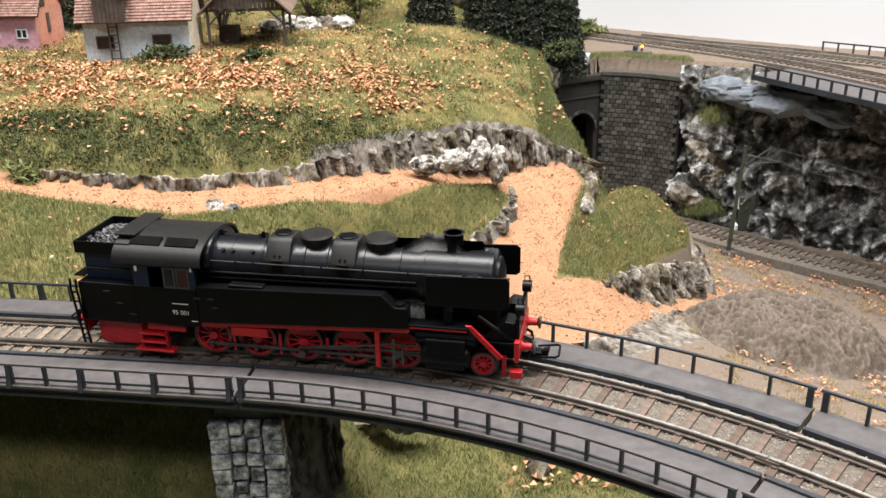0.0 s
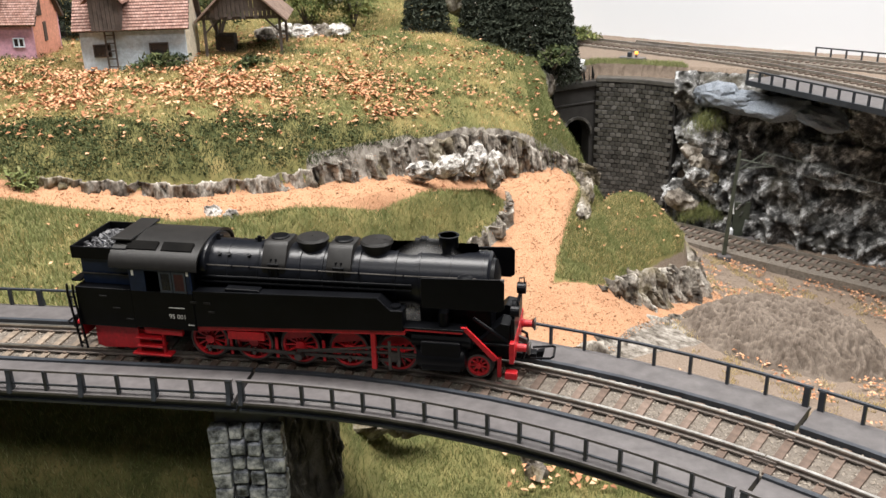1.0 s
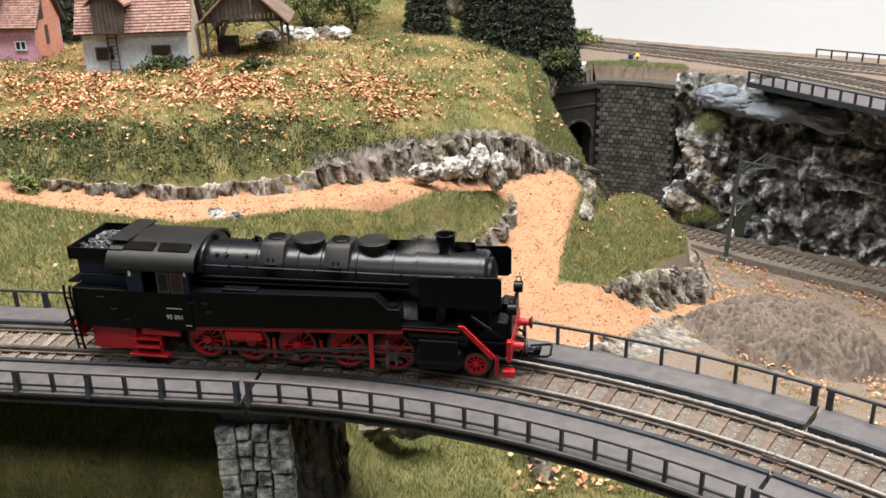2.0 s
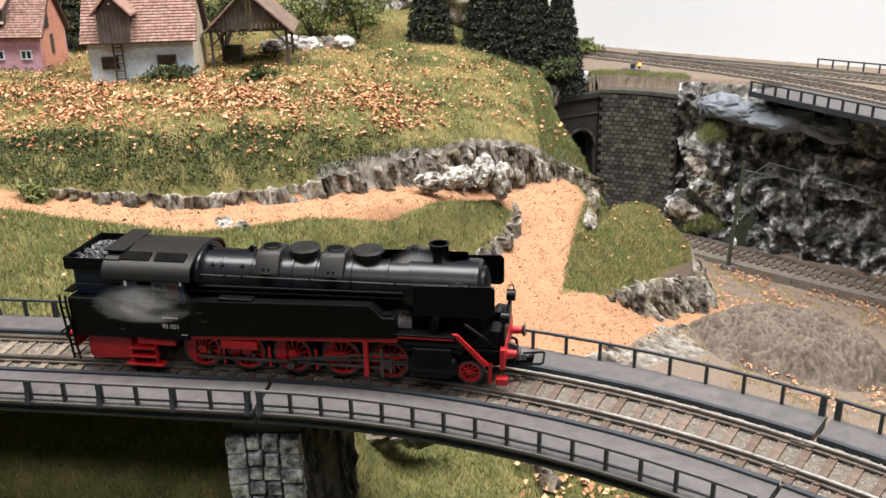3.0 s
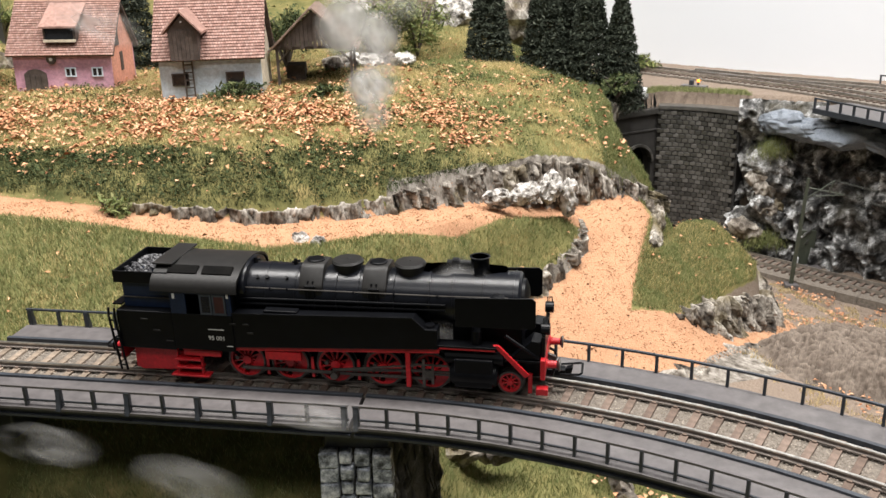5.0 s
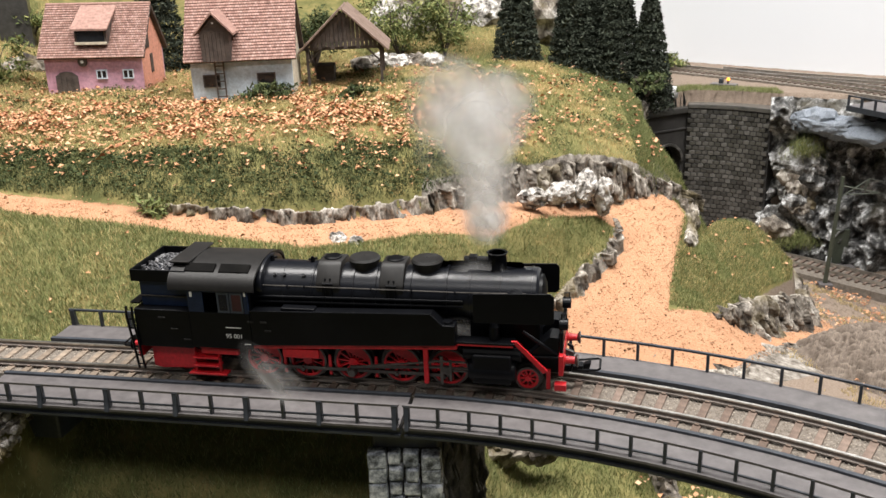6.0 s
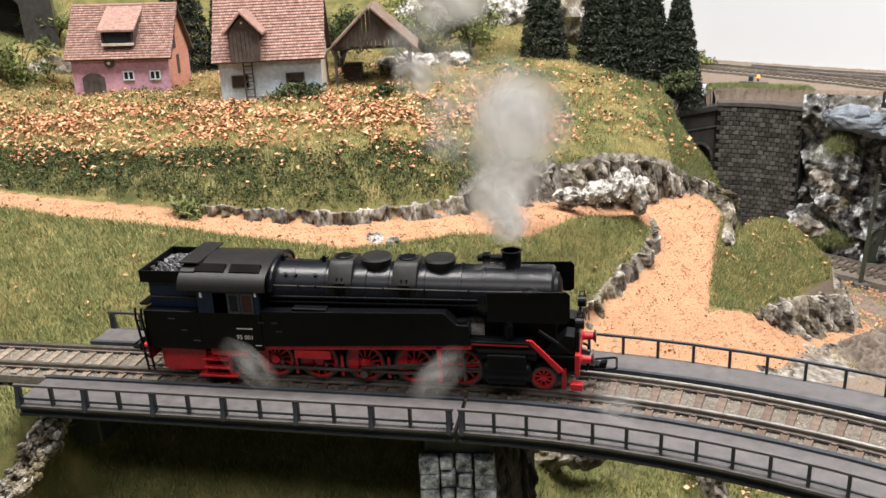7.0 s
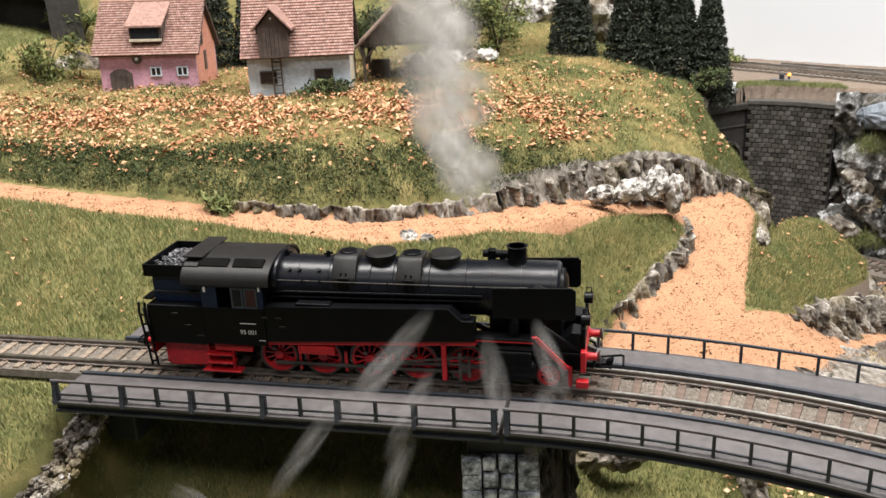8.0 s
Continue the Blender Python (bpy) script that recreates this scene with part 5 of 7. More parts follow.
def patchy(x, y, scale, seed):
    """Uneven cover between 0 and 1."""
    w = bumps(x, y, scale, seed) + bumps(y + 0.3 * x, x * 1.3, scale * 0.53, seed + 1.7) + 0.8 * bumps(x - 0.7 * y, y * 1.2, scale * 0.29, seed + 3.1)
    return 1 / (1 + np.exp(-3.2 * w))


blades("grass", scatter(290000, -0.52, 0.14, 0.49, 0.99, lambda x, y: on_meadow(x, y) & ~dark_zone(x, y) & ~straw_zone(x, y), 1.6), 0.0032, GRASS, "green static grass on the upper meadow")
blades("grass", scatter(300000, -0.52, 0.10, 0.49, 0.99, lambda x, y: on_meadow(x, y) & ~dark_zone(x, y) & straw_zone(x, y), 1.6), 0.0028, STRAW, "straw-yellow static grass on the upper meadow")
blades("grass", scatter(190000, -0.52, 0.02, 0.47, 0.66, lambda x, y: on_meadow(x, y) & dark_zone(x, y), 2.2), 0.0030, DARK_GRASS, "dark green undergrowth above the ledge")
blades("grass", scatter(560000, -0.50, 0.07, 0.19, 0.63, lambda x, y: (inside(x, y, LAWN) > -0.012) & off_track(x, y) & (y < np.interp(x, NEAR_X, NEAR_Y) + 0.004), 3.0), 0.0032, GRASS, "green static grass before the sandy path")
blades("grass", scatter(100000, 0.08, 0.215, 0.53, 0.70, lambda x, y: inside(x, y, KNOLL) > -0.006, 2.5), 0.0026, GRASS, "green static grass on the knoll")
blades("grass", scatter(30000, 0.08, 0.215, 0.53, 0.70, lambda x, y: (inside(x, y, KNOLL) > -0.003) & (bumps(x, y, 0.05, 2.0) > -0.25), 2.5), 0.0030, STRAW, "dry yellow grass on the knoll")
blades("grass", scatter(90000, -0.50, 0.07, 0.33, 0.63, lambda x, y: (inside(x, y, LAWN) > 0.0) & off_track(x, y) & (patchy(x, y, 0.09, 2.0) > 0.45 + rs.normal(0, 0.15, x.shape)), 3.0), 0.0032, STRAW, "dry yellow grass among the green before the sandy path")
blades("grass", scatter(120000, 0.085, 0.16, 0.66, 0.90, lambda x, y: (inside(x, y, MEADOW) > -0.008) & (x > 0.085), 9.0), 0.0032, GRASS, "green static grass rolling over the side of the hill")
blades("grass", scatter(60000, -0.66, -0.52, 0.60, 1.1, on_meadow, 2.0), 0.0034, GRASS, "green static grass on the far slope")
blades("grass", scatter(240000, -0.40, 0.16, 0.12, 0.43, lambda x, y: (inside(x, y, LAWN) < 0.004), 20.0), 0.0036, GRASS, "green static grass in the valley under the bridge")
blades("grass", scatter(90000, 0.16, 0.42, 0.43, 0.82, lambda x, y: (height(x, y) < -0.10) & (patchy(x, y, 0.07, 1.0) > 0.62) & (y < 0.735 - (x - 0.27) * 0.9), 0.8), 0.0026, STRAW, "sparse yellow grass on the low ground")


def leaf_litter(name, pts, size, label):
    """Small curled leaves, each of two bent halves."""
    x, y, z = pts
    n = len(x)
    a, l = rs.uniform(0, 6.283, n), size * rs.uniform(0.55, 1.35, n)
    w, curl, t = l * rs.uniform(0.5, 0.85, n), l * rs.uniform(0.0, 0.45, n), l * rs.uniform(-0.3, 0.3, n)
    c = np.stack([x, y, z + 0.0022 + rs.uniform(0, 0.0016, n)], -1)
    u, s = np.stack([np.cos(a), np.sin(a), t / l], -1), np.stack([-np.sin(a), np.cos(a), rs.uniform(-0.4, 0.4, n)], -1)
    up = np.array([0, 0, 1.0])
    v = np.stack([c - u * l[:, None] / 2, c + s * w[:, None] / 2 + up * curl[:, None], c + u * l[:, None] / 2, c - s * w[:, None] / 2 + up * curl[:, None]], 1).reshape(-1, 3)
    i = np.arange(n)[:, None] * 4
    f = np.concatenate([i + np.array([[0, 2, 1]]), i + np.array([[0, 3, 2]])])
    return fast_mesh(name, v, f, LEAF, None, label, "leaves")


def flakes(name, pts, size, material, label):
    """Foam flakes of low undergrowth, each a tilted three-cornered chip."""
    x, y, z = pts
    n = len(x)
    c = np.stack([x, y, z + rs.uniform(0.0005, 0.0045, n)], -1)
    d = rs.normal(0, 1, (n, 3, 3))
    v = c[:, None, :] + d / np.linalg.norm(d, axis=2)[:, :, None] * (size * rs.uniform(0.5, 1.2, n))[:, None, None]
    return fast_mesh(name, v.reshape(-1, 3), np.arange(3 * n).reshape(-1, 3), material, None, label, "undergrowth")


flakes("undergrowth", scatter(120000, -0.52, 0.02, 0.47, 0.66, lambda x, y: on_meadow(x, y) & dark_zone(x, y) & (patchy(x, y, 0.05, 1.0) > 0.25), 3.0), 0.0013, DARK_GRASS, "dark green foam undergrowth above the rock ledge")
flakes("undergrowth", scatter(60000, -0.45, 0.09, 0.60, 0.86, lambda x, y: on_meadow(x, y) & (patchy(x, y, 0.10, 8.0) > 0.80), 2.0), 0.0012, DARK_GRASS, "dark green foam tufts in the meadow")


def litter_zone(x, y):
    d = y - foot(x)
    band = np.exp(-((y - 0.618 - 0.12 * np.clip(x + 0.1, 0, 1)) / 0.060) ** 2) * (1 - 0.75 * smooth01((x + 0.04) / 0.09))
    return on_meadow(x, y) & (d > 0.022) & (rs.rand(*x.shape) < 1.15 * band * patchy(x, y, 0.11, 5.0) + 0.05)


leaf_litter("fallen_leaves", scatter(38000, -0.50, 0.12, 0.50, 0.84, litter_zone, 1.6), 0.0040, "orange-brown fallen leaves in drifts on the meadow")
leaf_litter("fallen_leaves", scatter(1500, -0.50, 0.12, 0.50, 0.95, on_meadow, 1.6), 0.0032, "scattered orange-brown leaves on the upper meadow")
leaf_litter("fallen_leaves", scatter(420, -0.45, 0.06, 0.39, 0.62, lambda x, y: inside(x, y, LAWN) > 0, 1.5), 0.0030, "a few orange leaves on the lawn")
leaf_litter("fallen_leaves", scatter(60, 0.11, 0.2, 0.58, 0.68, lambda x, y: inside(x, y, KNOLL) > 0, 1.5), 0.0030, "a few orange leaves on the knoll")
leaf_litter("fallen_leaves", scatter(7000, 0.15, 0.42, 0.42, 0.75, lambda x, y: (height(x, y) < -0.105) & (bumps(x, y, 0.06, 6.0) > 0.05), 0.8), 0.0026, "orange-brown leaves on the low ground")
leaf_litter("fallen_leaves", scatter(900, -0.05, 0.16, 0.36, 0.46, lambda x, y: (x > 0.045) & (inside(x, y, LAWN) < 0), 2.0), 0.0034, "orange-brown leaves under the bridge")


# pebbles and crumbs on the sand
def crumbs(name, n, x0, x1, y0, y1, keep, r0, r1, material, label, lift=0.3):
    x, y = rs.uniform(x0, x1, n), rs.uniform(y0, y1, n)
    ok = keep(x, y)
    x, y = x[ok], y[ok]
    n = len(x)
    z = height(x, y)
    r = rs.uniform(r0, r1, n)
    base = np.array([(1, 0, 0), (-1, 0, 0), (0, 1, 0), (0, -1, 0), (0, 0, 0.8), (0, 0, -0.8)], float)
    v = np.stack([x, y, z + r * lift], -1)[:, None, :] + base[None] * (r[:, None, None] * rs.uniform(0.5, 1.2, (n, 6, 1)))
    tri = np.array([(0, 2, 4), (2, 1, 4), (1, 3, 4), (3, 0, 4), (2, 0, 5), (1, 2, 5), (3, 1, 5), (0, 3, 5)])
    f = (np.arange(n)[:, None, None] * 6 + tri[None]).reshape(-1, 3)
    return fast_mesh(name, v.reshape(-1, 3), f, material, None, label, "stones")


SAND_GRAIN = random_tint("sand_grain", [(0.0, (0.29, 0.145, 0.072)), (0.6, (0.44, 0.25, 0.14)), (1.0, (0.56, 0.36, 0.225))], 0.9)
DARK_CRUMB = random_tint("dark_crumb", [(0.0, (0.09, 0.045, 0.02)), (1.0, (0.22, 0.11, 0.05))], 0.9)
EARTH = random_tint("earth_crumb", [(0.0, (0.085, 0.066, 0.052)), (0.7, (0.165, 0.135, 0.108)), (1.0, (0.25, 0.21, 0.175))], 0.9)
crumbs("sand_grains", 60000, -0.45, 0.25, 0.44, 0.68, lambda x, y: inside(x, y, SAND) > -0.002, 0.00025, 0.0007, SAND_GRAIN, "coarse orange sand on the path")
crumbs("dark_crumbs", 700, -0.45, 0.25, 0.44, 0.68, lambda x, y: inside(x, y, SAND) > 0, 0.0005, 0.0013, DARK_CRUMB, "dark crumbs scattered on the sandy path")


def earth_heap():
    """A long mound of lumpy earth with a flat crest, on the low ground."""
    n, m = 190, 130
    u, v = np.meshgrid(np.linspace(-1, 1, n), np.linspace(-1, 1, m))
    a = radians(12)
    x = 0.256 + 0.086 * u * math.cos(a) - 0.060 * v * math.sin(a)
    y = 0.552 + 0.082 * u * math.sin(a) + 0.062 * v * math.cos(a)
    d = (np.abs(u) ** 2.2 + np.abs(v) ** 2.2) ** (1 / 2.2)
    h = 0.023 * smooth01((1 - d) / 0.55) * (1 + 0.15 * u)
    co = np.stack([x, y, height(x, y) + h - 0.0012], -1).reshape(-1, 3)
    lift = [0.0036 * (noise.ridged_multi_fractal(Vector((p[0] * 100, p[1] * 100, 0)), 0.6, 2.1, 5, 1.0, 2.0) - 1) + 0.0016 * (0.5 - noise.voronoi(Vector((p[0] * 230, p[1] * 230, 0)))[0][0]) + 0.003 * noise.noise(Vector((p[0] * 60, p[1] * 60, 3))) for p in co]
    co[:, 2] += np.array(lift) * np.clip(h.reshape(-1) / 0.006, 0.15, 1)
    k = np.arange(n * m).reshape(m, n)
    f = np.stack([k[:-1, :-1], k[:-1, 1:], k[1:, 1:], k[1:, :-1]], -1).reshape(-1, 4)
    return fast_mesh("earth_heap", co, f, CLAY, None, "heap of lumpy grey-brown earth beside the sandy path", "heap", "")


earth_heap()
crumbs("gravel", 16000, 0.18, 0.46, 0.60, 0.84, lambda x, y: height(x, y) < -0.11, 0.0002, 0.0006, EARTH, "fine grey gravel on the low ground")
pts = [(track(s, o, 0.0)[0]) for s, o in zip(rs.uniform(-0.42, 0.38, 15000), rs.uniform(-0.0158, 0.0158, 15000))]
v = np.array([tuple(p) for p in pts])
r = rs.uniform(0.00025, 0.0006, len(v))
base = np.array([(1, 0, 0), (-1, 0, 0), (0, 1, 0), (0, -1, 0), (0, 0, 0.9)], float)
vv = v[:, None, :] + base[None] * (r[:, None, None] * rs.uniform(0.6, 1.2, (len(v), 5, 1)))
tri = np.array([(0, 2, 4), (2, 1, 4), (1, 3, 4), (3, 0, 4)])
STONES = random_tint("ballast_stone", [(0.0, (0.12, 0.10, 0.082)), (0.6, (0.21, 0.18, 0.148)), (1.0, (0.31, 0.27, 0.228))], 0.9)
fast_mesh("ballast_stones", vv.reshape(-1, 3), (np.arange(len(v))[:, None, None] * 5 + tri[None]).reshape(-1, 3), STONES, None, "loose beige ballast stones between the sleepers", "ballast")


# ---- rocks ----
def rock_mesh(name, seed, material, sub=3, rough=0.42, freq=1.5):
    """A craggy stone about one unit across."""
    bm = bmesh.new()
    bmesh.ops.create_icosphere(bm, subdivisions=sub, radius=0.5)
    off = Vector((seed * 3.7, seed * 1.9, seed * 5.1))
    for v in bm.verts:
        p = v.co * 2
        a = noise.ridged_multi_fractal(p * freq + off, 0.9, 2.1, 4, 1.0, 2.0) - 1.1
        b = noise.noise(p * 0.8 + off)
        c = noise.cell(p * 2.6 + off)
        v.co *= 1 + rough * (0.42 * a + 0.7 * b + 0.28 * c)
    me = bpy.data.meshes.new(name)
    bm.to_mesh(me)
    bm.free()
    me.materials.append(material)
    return me


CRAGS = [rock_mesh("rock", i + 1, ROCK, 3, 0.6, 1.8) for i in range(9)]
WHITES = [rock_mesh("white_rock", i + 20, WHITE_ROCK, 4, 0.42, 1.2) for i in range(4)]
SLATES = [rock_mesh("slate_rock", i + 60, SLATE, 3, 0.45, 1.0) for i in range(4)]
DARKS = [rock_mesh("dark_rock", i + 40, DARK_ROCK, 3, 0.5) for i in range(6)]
rr = random.Random(11)


def rock_row(name, label, line, n, size, tall, kind_list, spread=0.003, sink=0.35):
    """Rocks side by side along a line of (x, y, z of the middle)."""
    base = thing(name, label, "rock", kind="structure")
    for i in range(n):
        k = (i + rr.uniform(0.1, 0.9)) / n * (len(line) - 1)
        j = min(int(k), len(line) - 2)
        f = k - j
        p = [line[j][q] * (1 - f) + line[j + 1][q] * f for q in range(3)]
        d = math.degrees(math.atan2(line[j + 1][1] - line[j][1], line[j + 1][0] - line[j][0]))
        s = size * rr.uniform(0.7, 1.35)
        h = tall * rr.uniform(0.75, 1.25)
        m = pose(p[0] + rr.uniform(-spread, spread), p[1] + rr.uniform(-spread, spread), p[2] + rr.uniform(-0.002, 0.002), rr.uniform(-15, 15), rr.uniform(-15, 15), d + rr.uniform(-20, 20) + rr.choice((0, 180)))
        ob = new("rock", kind_list[rr.randrange(len(kind_list))])
        ob.parent = base
        ob.matrix_basis = m @ Matrix.Diagonal((s * 1.25, s * 0.75, h, 1))
    return base


def cliff(name, label, line, seed, rough=0.004, material=None, lean=0.25):
    """A fissured rock step along a line of (x, y, foot, top): angular blocks split by cracks, with a jagged top."""
    total = sum(math.dist(a[:2], b[:2]) for a, b in zip(line, line[1:]))
    tallest = max(p[3] - p[2] for p in line)
    nu, nv = max(20, int(total / 0.0008)), max(10, int(tallest / 0.0008))
    flat = [p[:2] for p in line]
    dist = np.cumsum([0] + [math.dist(a, b) for a, b in zip(flat, flat[1:])])
    off = Vector((seed * 7.1, seed * 3.3, seed * 1.7))
    out = []
    for i in range(nu):
        w = total * i / (nu - 1) * 0.9995
        p, a = along(flat, w)
        z0, z1 = np.interp(w, dist, [q[2] for q in line]), np.interp(w, dist, [q[3] for q in line])
        z1 += 0.22 * (z1 - z0) * noise.noise(Vector((w * 90, 0, 0)) + off) + 0.10 * (z1 - z0) * noise.cell(Vector((w * 160, 0, 0)) + off)
        nx, ny = math.sin(a), -math.cos(a)
        for j in range(nv + 4):
            f = min(j / (nv - 1), 1.0)
            z = z0 - 0.003 + (z1 - z0 + 0.003) * f
            q = Vector((p.x, p.y, z * 0.30)) * 150 + off
            d, pts = noise.voronoi(q + 0.8 * noise.noise_vector(q * 0.7))
            block = noise.cell(pts[0] * 3.1)
            split = min(1.0, (d[1] - d[0]) / 0.07)
            h = rough * (1.2 * (block - 0.5) + 0.5 * split + 0.8 * noise.noise(q * 0.35) + 1.1 * (noise.ridged_multi_fractal(q * 0.7, 0.8, 2.2, 5, 1.0, 2.0) - 1.0)) + lean * (1 - f) * (z1 - z0)
            back = max(0, j - nv + 1) * 0.0022
            out.append((p.x + nx * (h - back), p.y + ny * (h - back), z - back * 0.5))
    k = np.arange(nu * (nv + 4)).reshape(nu, nv + 4)
    f = np.stack([k[:-1, :-1], k[1:, :-1], k[1:, 1:], k[:-1, 1:]], -1).reshape(-1, 4)
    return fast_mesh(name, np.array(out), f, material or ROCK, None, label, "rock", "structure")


def foot_line(places, share=1.0, lift=0.001):
    return [(x, float(np.interp(x, FOOT_X, FOOT_Y)) - (0.0035 if x < -0.06 else 0.001), float(np.interp(x, FOOT_X, FOOT_Z)) - 0.001, float(np.interp(x, FOOT_X, FOOT_Z) + share * np.interp(x, STEP_X, STEP_Z)) + lift) for x in places]


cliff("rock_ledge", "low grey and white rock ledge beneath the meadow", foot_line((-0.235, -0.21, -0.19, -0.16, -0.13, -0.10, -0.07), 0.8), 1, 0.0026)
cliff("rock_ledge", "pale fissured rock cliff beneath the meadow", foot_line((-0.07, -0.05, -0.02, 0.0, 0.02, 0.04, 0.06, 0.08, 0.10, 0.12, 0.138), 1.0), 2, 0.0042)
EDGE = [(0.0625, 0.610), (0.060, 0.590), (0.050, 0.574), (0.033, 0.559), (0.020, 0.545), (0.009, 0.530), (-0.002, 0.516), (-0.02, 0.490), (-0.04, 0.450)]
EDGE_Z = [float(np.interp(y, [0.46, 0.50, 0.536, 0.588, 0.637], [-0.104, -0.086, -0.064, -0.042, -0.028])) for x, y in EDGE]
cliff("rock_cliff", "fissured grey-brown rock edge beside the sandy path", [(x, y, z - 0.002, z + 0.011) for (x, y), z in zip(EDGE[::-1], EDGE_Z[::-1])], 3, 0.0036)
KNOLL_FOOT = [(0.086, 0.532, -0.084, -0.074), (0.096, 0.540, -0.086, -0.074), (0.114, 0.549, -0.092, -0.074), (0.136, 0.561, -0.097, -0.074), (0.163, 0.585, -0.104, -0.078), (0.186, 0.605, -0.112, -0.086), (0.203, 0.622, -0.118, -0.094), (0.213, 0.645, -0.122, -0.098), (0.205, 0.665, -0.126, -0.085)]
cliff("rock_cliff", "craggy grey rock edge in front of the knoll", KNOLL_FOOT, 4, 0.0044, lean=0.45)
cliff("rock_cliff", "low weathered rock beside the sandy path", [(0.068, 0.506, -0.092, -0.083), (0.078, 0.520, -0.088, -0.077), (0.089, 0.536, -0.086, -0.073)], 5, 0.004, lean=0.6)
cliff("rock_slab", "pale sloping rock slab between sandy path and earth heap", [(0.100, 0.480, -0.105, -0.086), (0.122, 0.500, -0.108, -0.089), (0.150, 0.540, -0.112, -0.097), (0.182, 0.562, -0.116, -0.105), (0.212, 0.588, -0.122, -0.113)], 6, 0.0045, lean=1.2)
rock_row("rock_group", "pale rocks between path and knoll", [(0.118, 0.668, -0.038), (0.124, 0.650, -0.042), (0.121, 0.632, -0.048), (0.114, 0.618, -0.05)], 7, 0.013, 0.020, CRAGS)
rock_row("rock_group", "dark crags above the tunnel portal", [(0.100, 0.815, 0.012), (0.106, 0.835, 0.010), (0.112, 0.852, 0.002), (0.118, 0.862, 0.006), (0.132, 0.876, 0.012), (0.150, 0.890, 0.014)], 22, 0.017, 0.020, DARKS + CRAGS[:4])
rock_row("rock_group", "brown rocks under the bridge", [(-0.048, 0.374, -0.070), (-0.025, 0.384, -0.072), (0.0, 0.388, -0.080)], 9, 0.016, 0.014, CRAGS)
rock_row("rock_group", "pale rocks under the bridge", [(0.055, 0.40, -0.085), (0.06, 0.385, -0.10), (0.062, 0.37, -0.112)], 8, 0.014, 0.020, CRAGS)
rock_row("rock_group", "pale stone chippings on the abutment slope", [(-0.236, 0.320, -0.012), (-0.238, 0.308, -0.018), (-0.241, 0.298, -0.026), (-0.246, 0.286, -0.031), (-0.252, 0.272, -0.036)], 240, 0.0028, 0.0028, CRAGS + WHITES[:1], 0.007)
rock_row("rock_group", "pale rocks behind the pink house", [(-0.47, 0.80, 0.066), (-0.44, 0.83, 0.066), (-0.42, 0.86, 0.066)], 8, 0.024, 0.026, WHITES + CRAGS)
rock_row("rock_group", "rocks behind the shed", [(-0.15, 0.83, 0.058), (-0.11, 0.84, 0.058), (-0.08, 0.85, 0.058)], 6, 0.020, 0.016, WHITES + CRAGS)
rock_row("rock_group", "pale craggy slope behind the fir trees", [(-0.14, 0.98, 0.085), (-0.05, 1.0, 0.09), (0.02, 1.02, 0.09), (0.08, 1.0, 0.07)], 26, 0.045, 0.055, WHITES + CRAGS, 0.02)
for px, py, pz, sx, sy, sz, sd in ((0.000, 0.580, 0.000, 0.020, 0.012, 0.014, 0), (0.020, 0.584, 0.003, 0.026, 0.014, 0.014, 1), (0.036, 0.592, 0.005, 0.024, 0.015, 0.022, 2), (0.049, 0.598, -0.004, 0.018, 0.014, 0.026, 3), (-0.119, 0.478, 0.006, 0.013, 0.010, 0.012, 1), (-0.109, 0.476, 0.006, 0.012, 0.009, 0.009, 3)):
    ob = new("white_rock", WHITES[sd])
    ob.matrix_basis = pose(px, py, pz, 0, 0, 40 * sd) @ Matrix.Diagonal((sx, sy, sz, 1))
    tagged(ob, "white plaster boulder at the edge of the sandy path", "rock", "white boulders")

# rock curtain under the upper track
CURTAIN = [(0.236, 0.848), (0.262, 0.840), (0.285, 0.828), (0.315, 0.806), (0.35, 0.783), (0.40, 0.742), (0.47, 0.69), (0.62, 0.58)]
CLEN = sum(math.dist(a, b) for a, b in zip(CURTAIN, CURTAIN[1:]))
nu, nv = 300, 110
cv = []
for j in range(nv):
    z = -0.150 + 0.166 * j / (nv - 1)
    for i in range(nu):
        p, a = along(CURTAIN, CLEN * i / (nu - 1) * 0.999)
        q = Vector((p.x * 24, p.y * 24, z * 20))
        h = 0.011 * (noise.ridged_multi_fractal(q * 1.5, 0.8, 2.1, 6, 1.0, 2.0) - 1) + 0.012 * noise.cell(q * 1.3 + Vector((q.z, q.x, 0)) * 0.5) + 0.010 * noise.noise(q * 0.7)
        h += 0.016 * math.exp(-((z + 0.002) / 0.016) ** 2) * (1 if i > 14 else 0.3) - 0.10 * max(z + 0.03, 0) * 0.0 + 0.10 * max(-0.06 - z, 0)
        cv.append((p.x + math.sin(a) * h, p.y - math.cos(a) * h, z))
ci = np.arange(nu * nv).reshape(nv, nu)
cf = np.stack([ci[:-1, :-1], ci[:-1, 1:], ci[1:, 1:], ci[1:, :-1]], -1).reshape(-1, 4)
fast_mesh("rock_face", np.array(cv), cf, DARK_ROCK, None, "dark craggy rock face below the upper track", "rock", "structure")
rock_row("rock_group", "pale mossy rocks beside the retaining wall", [(0.250, 0.833, -0.112), (0.262, 0.828, -0.09), (0.268, 0.828, -0.06), (0.262, 0.832, -0.03)], 22, 0.019, 0.022, DARKS + DARKS + WHITES[:1] + CRAGS[:2], 0.010)
rock_row("rock_group", "bluish overhanging rocks below the upper bridge", [(0.258, 0.826, -0.002), (0.28, 0.808, -0.004), (0.30, 0.794, -0.008), (0.325, 0.778, -0.010), (0.355, 0.755, -0.012)], 11, 0.034, 0.018, SLATES, 0.005)
which = rs.rand(5000) < 0.5
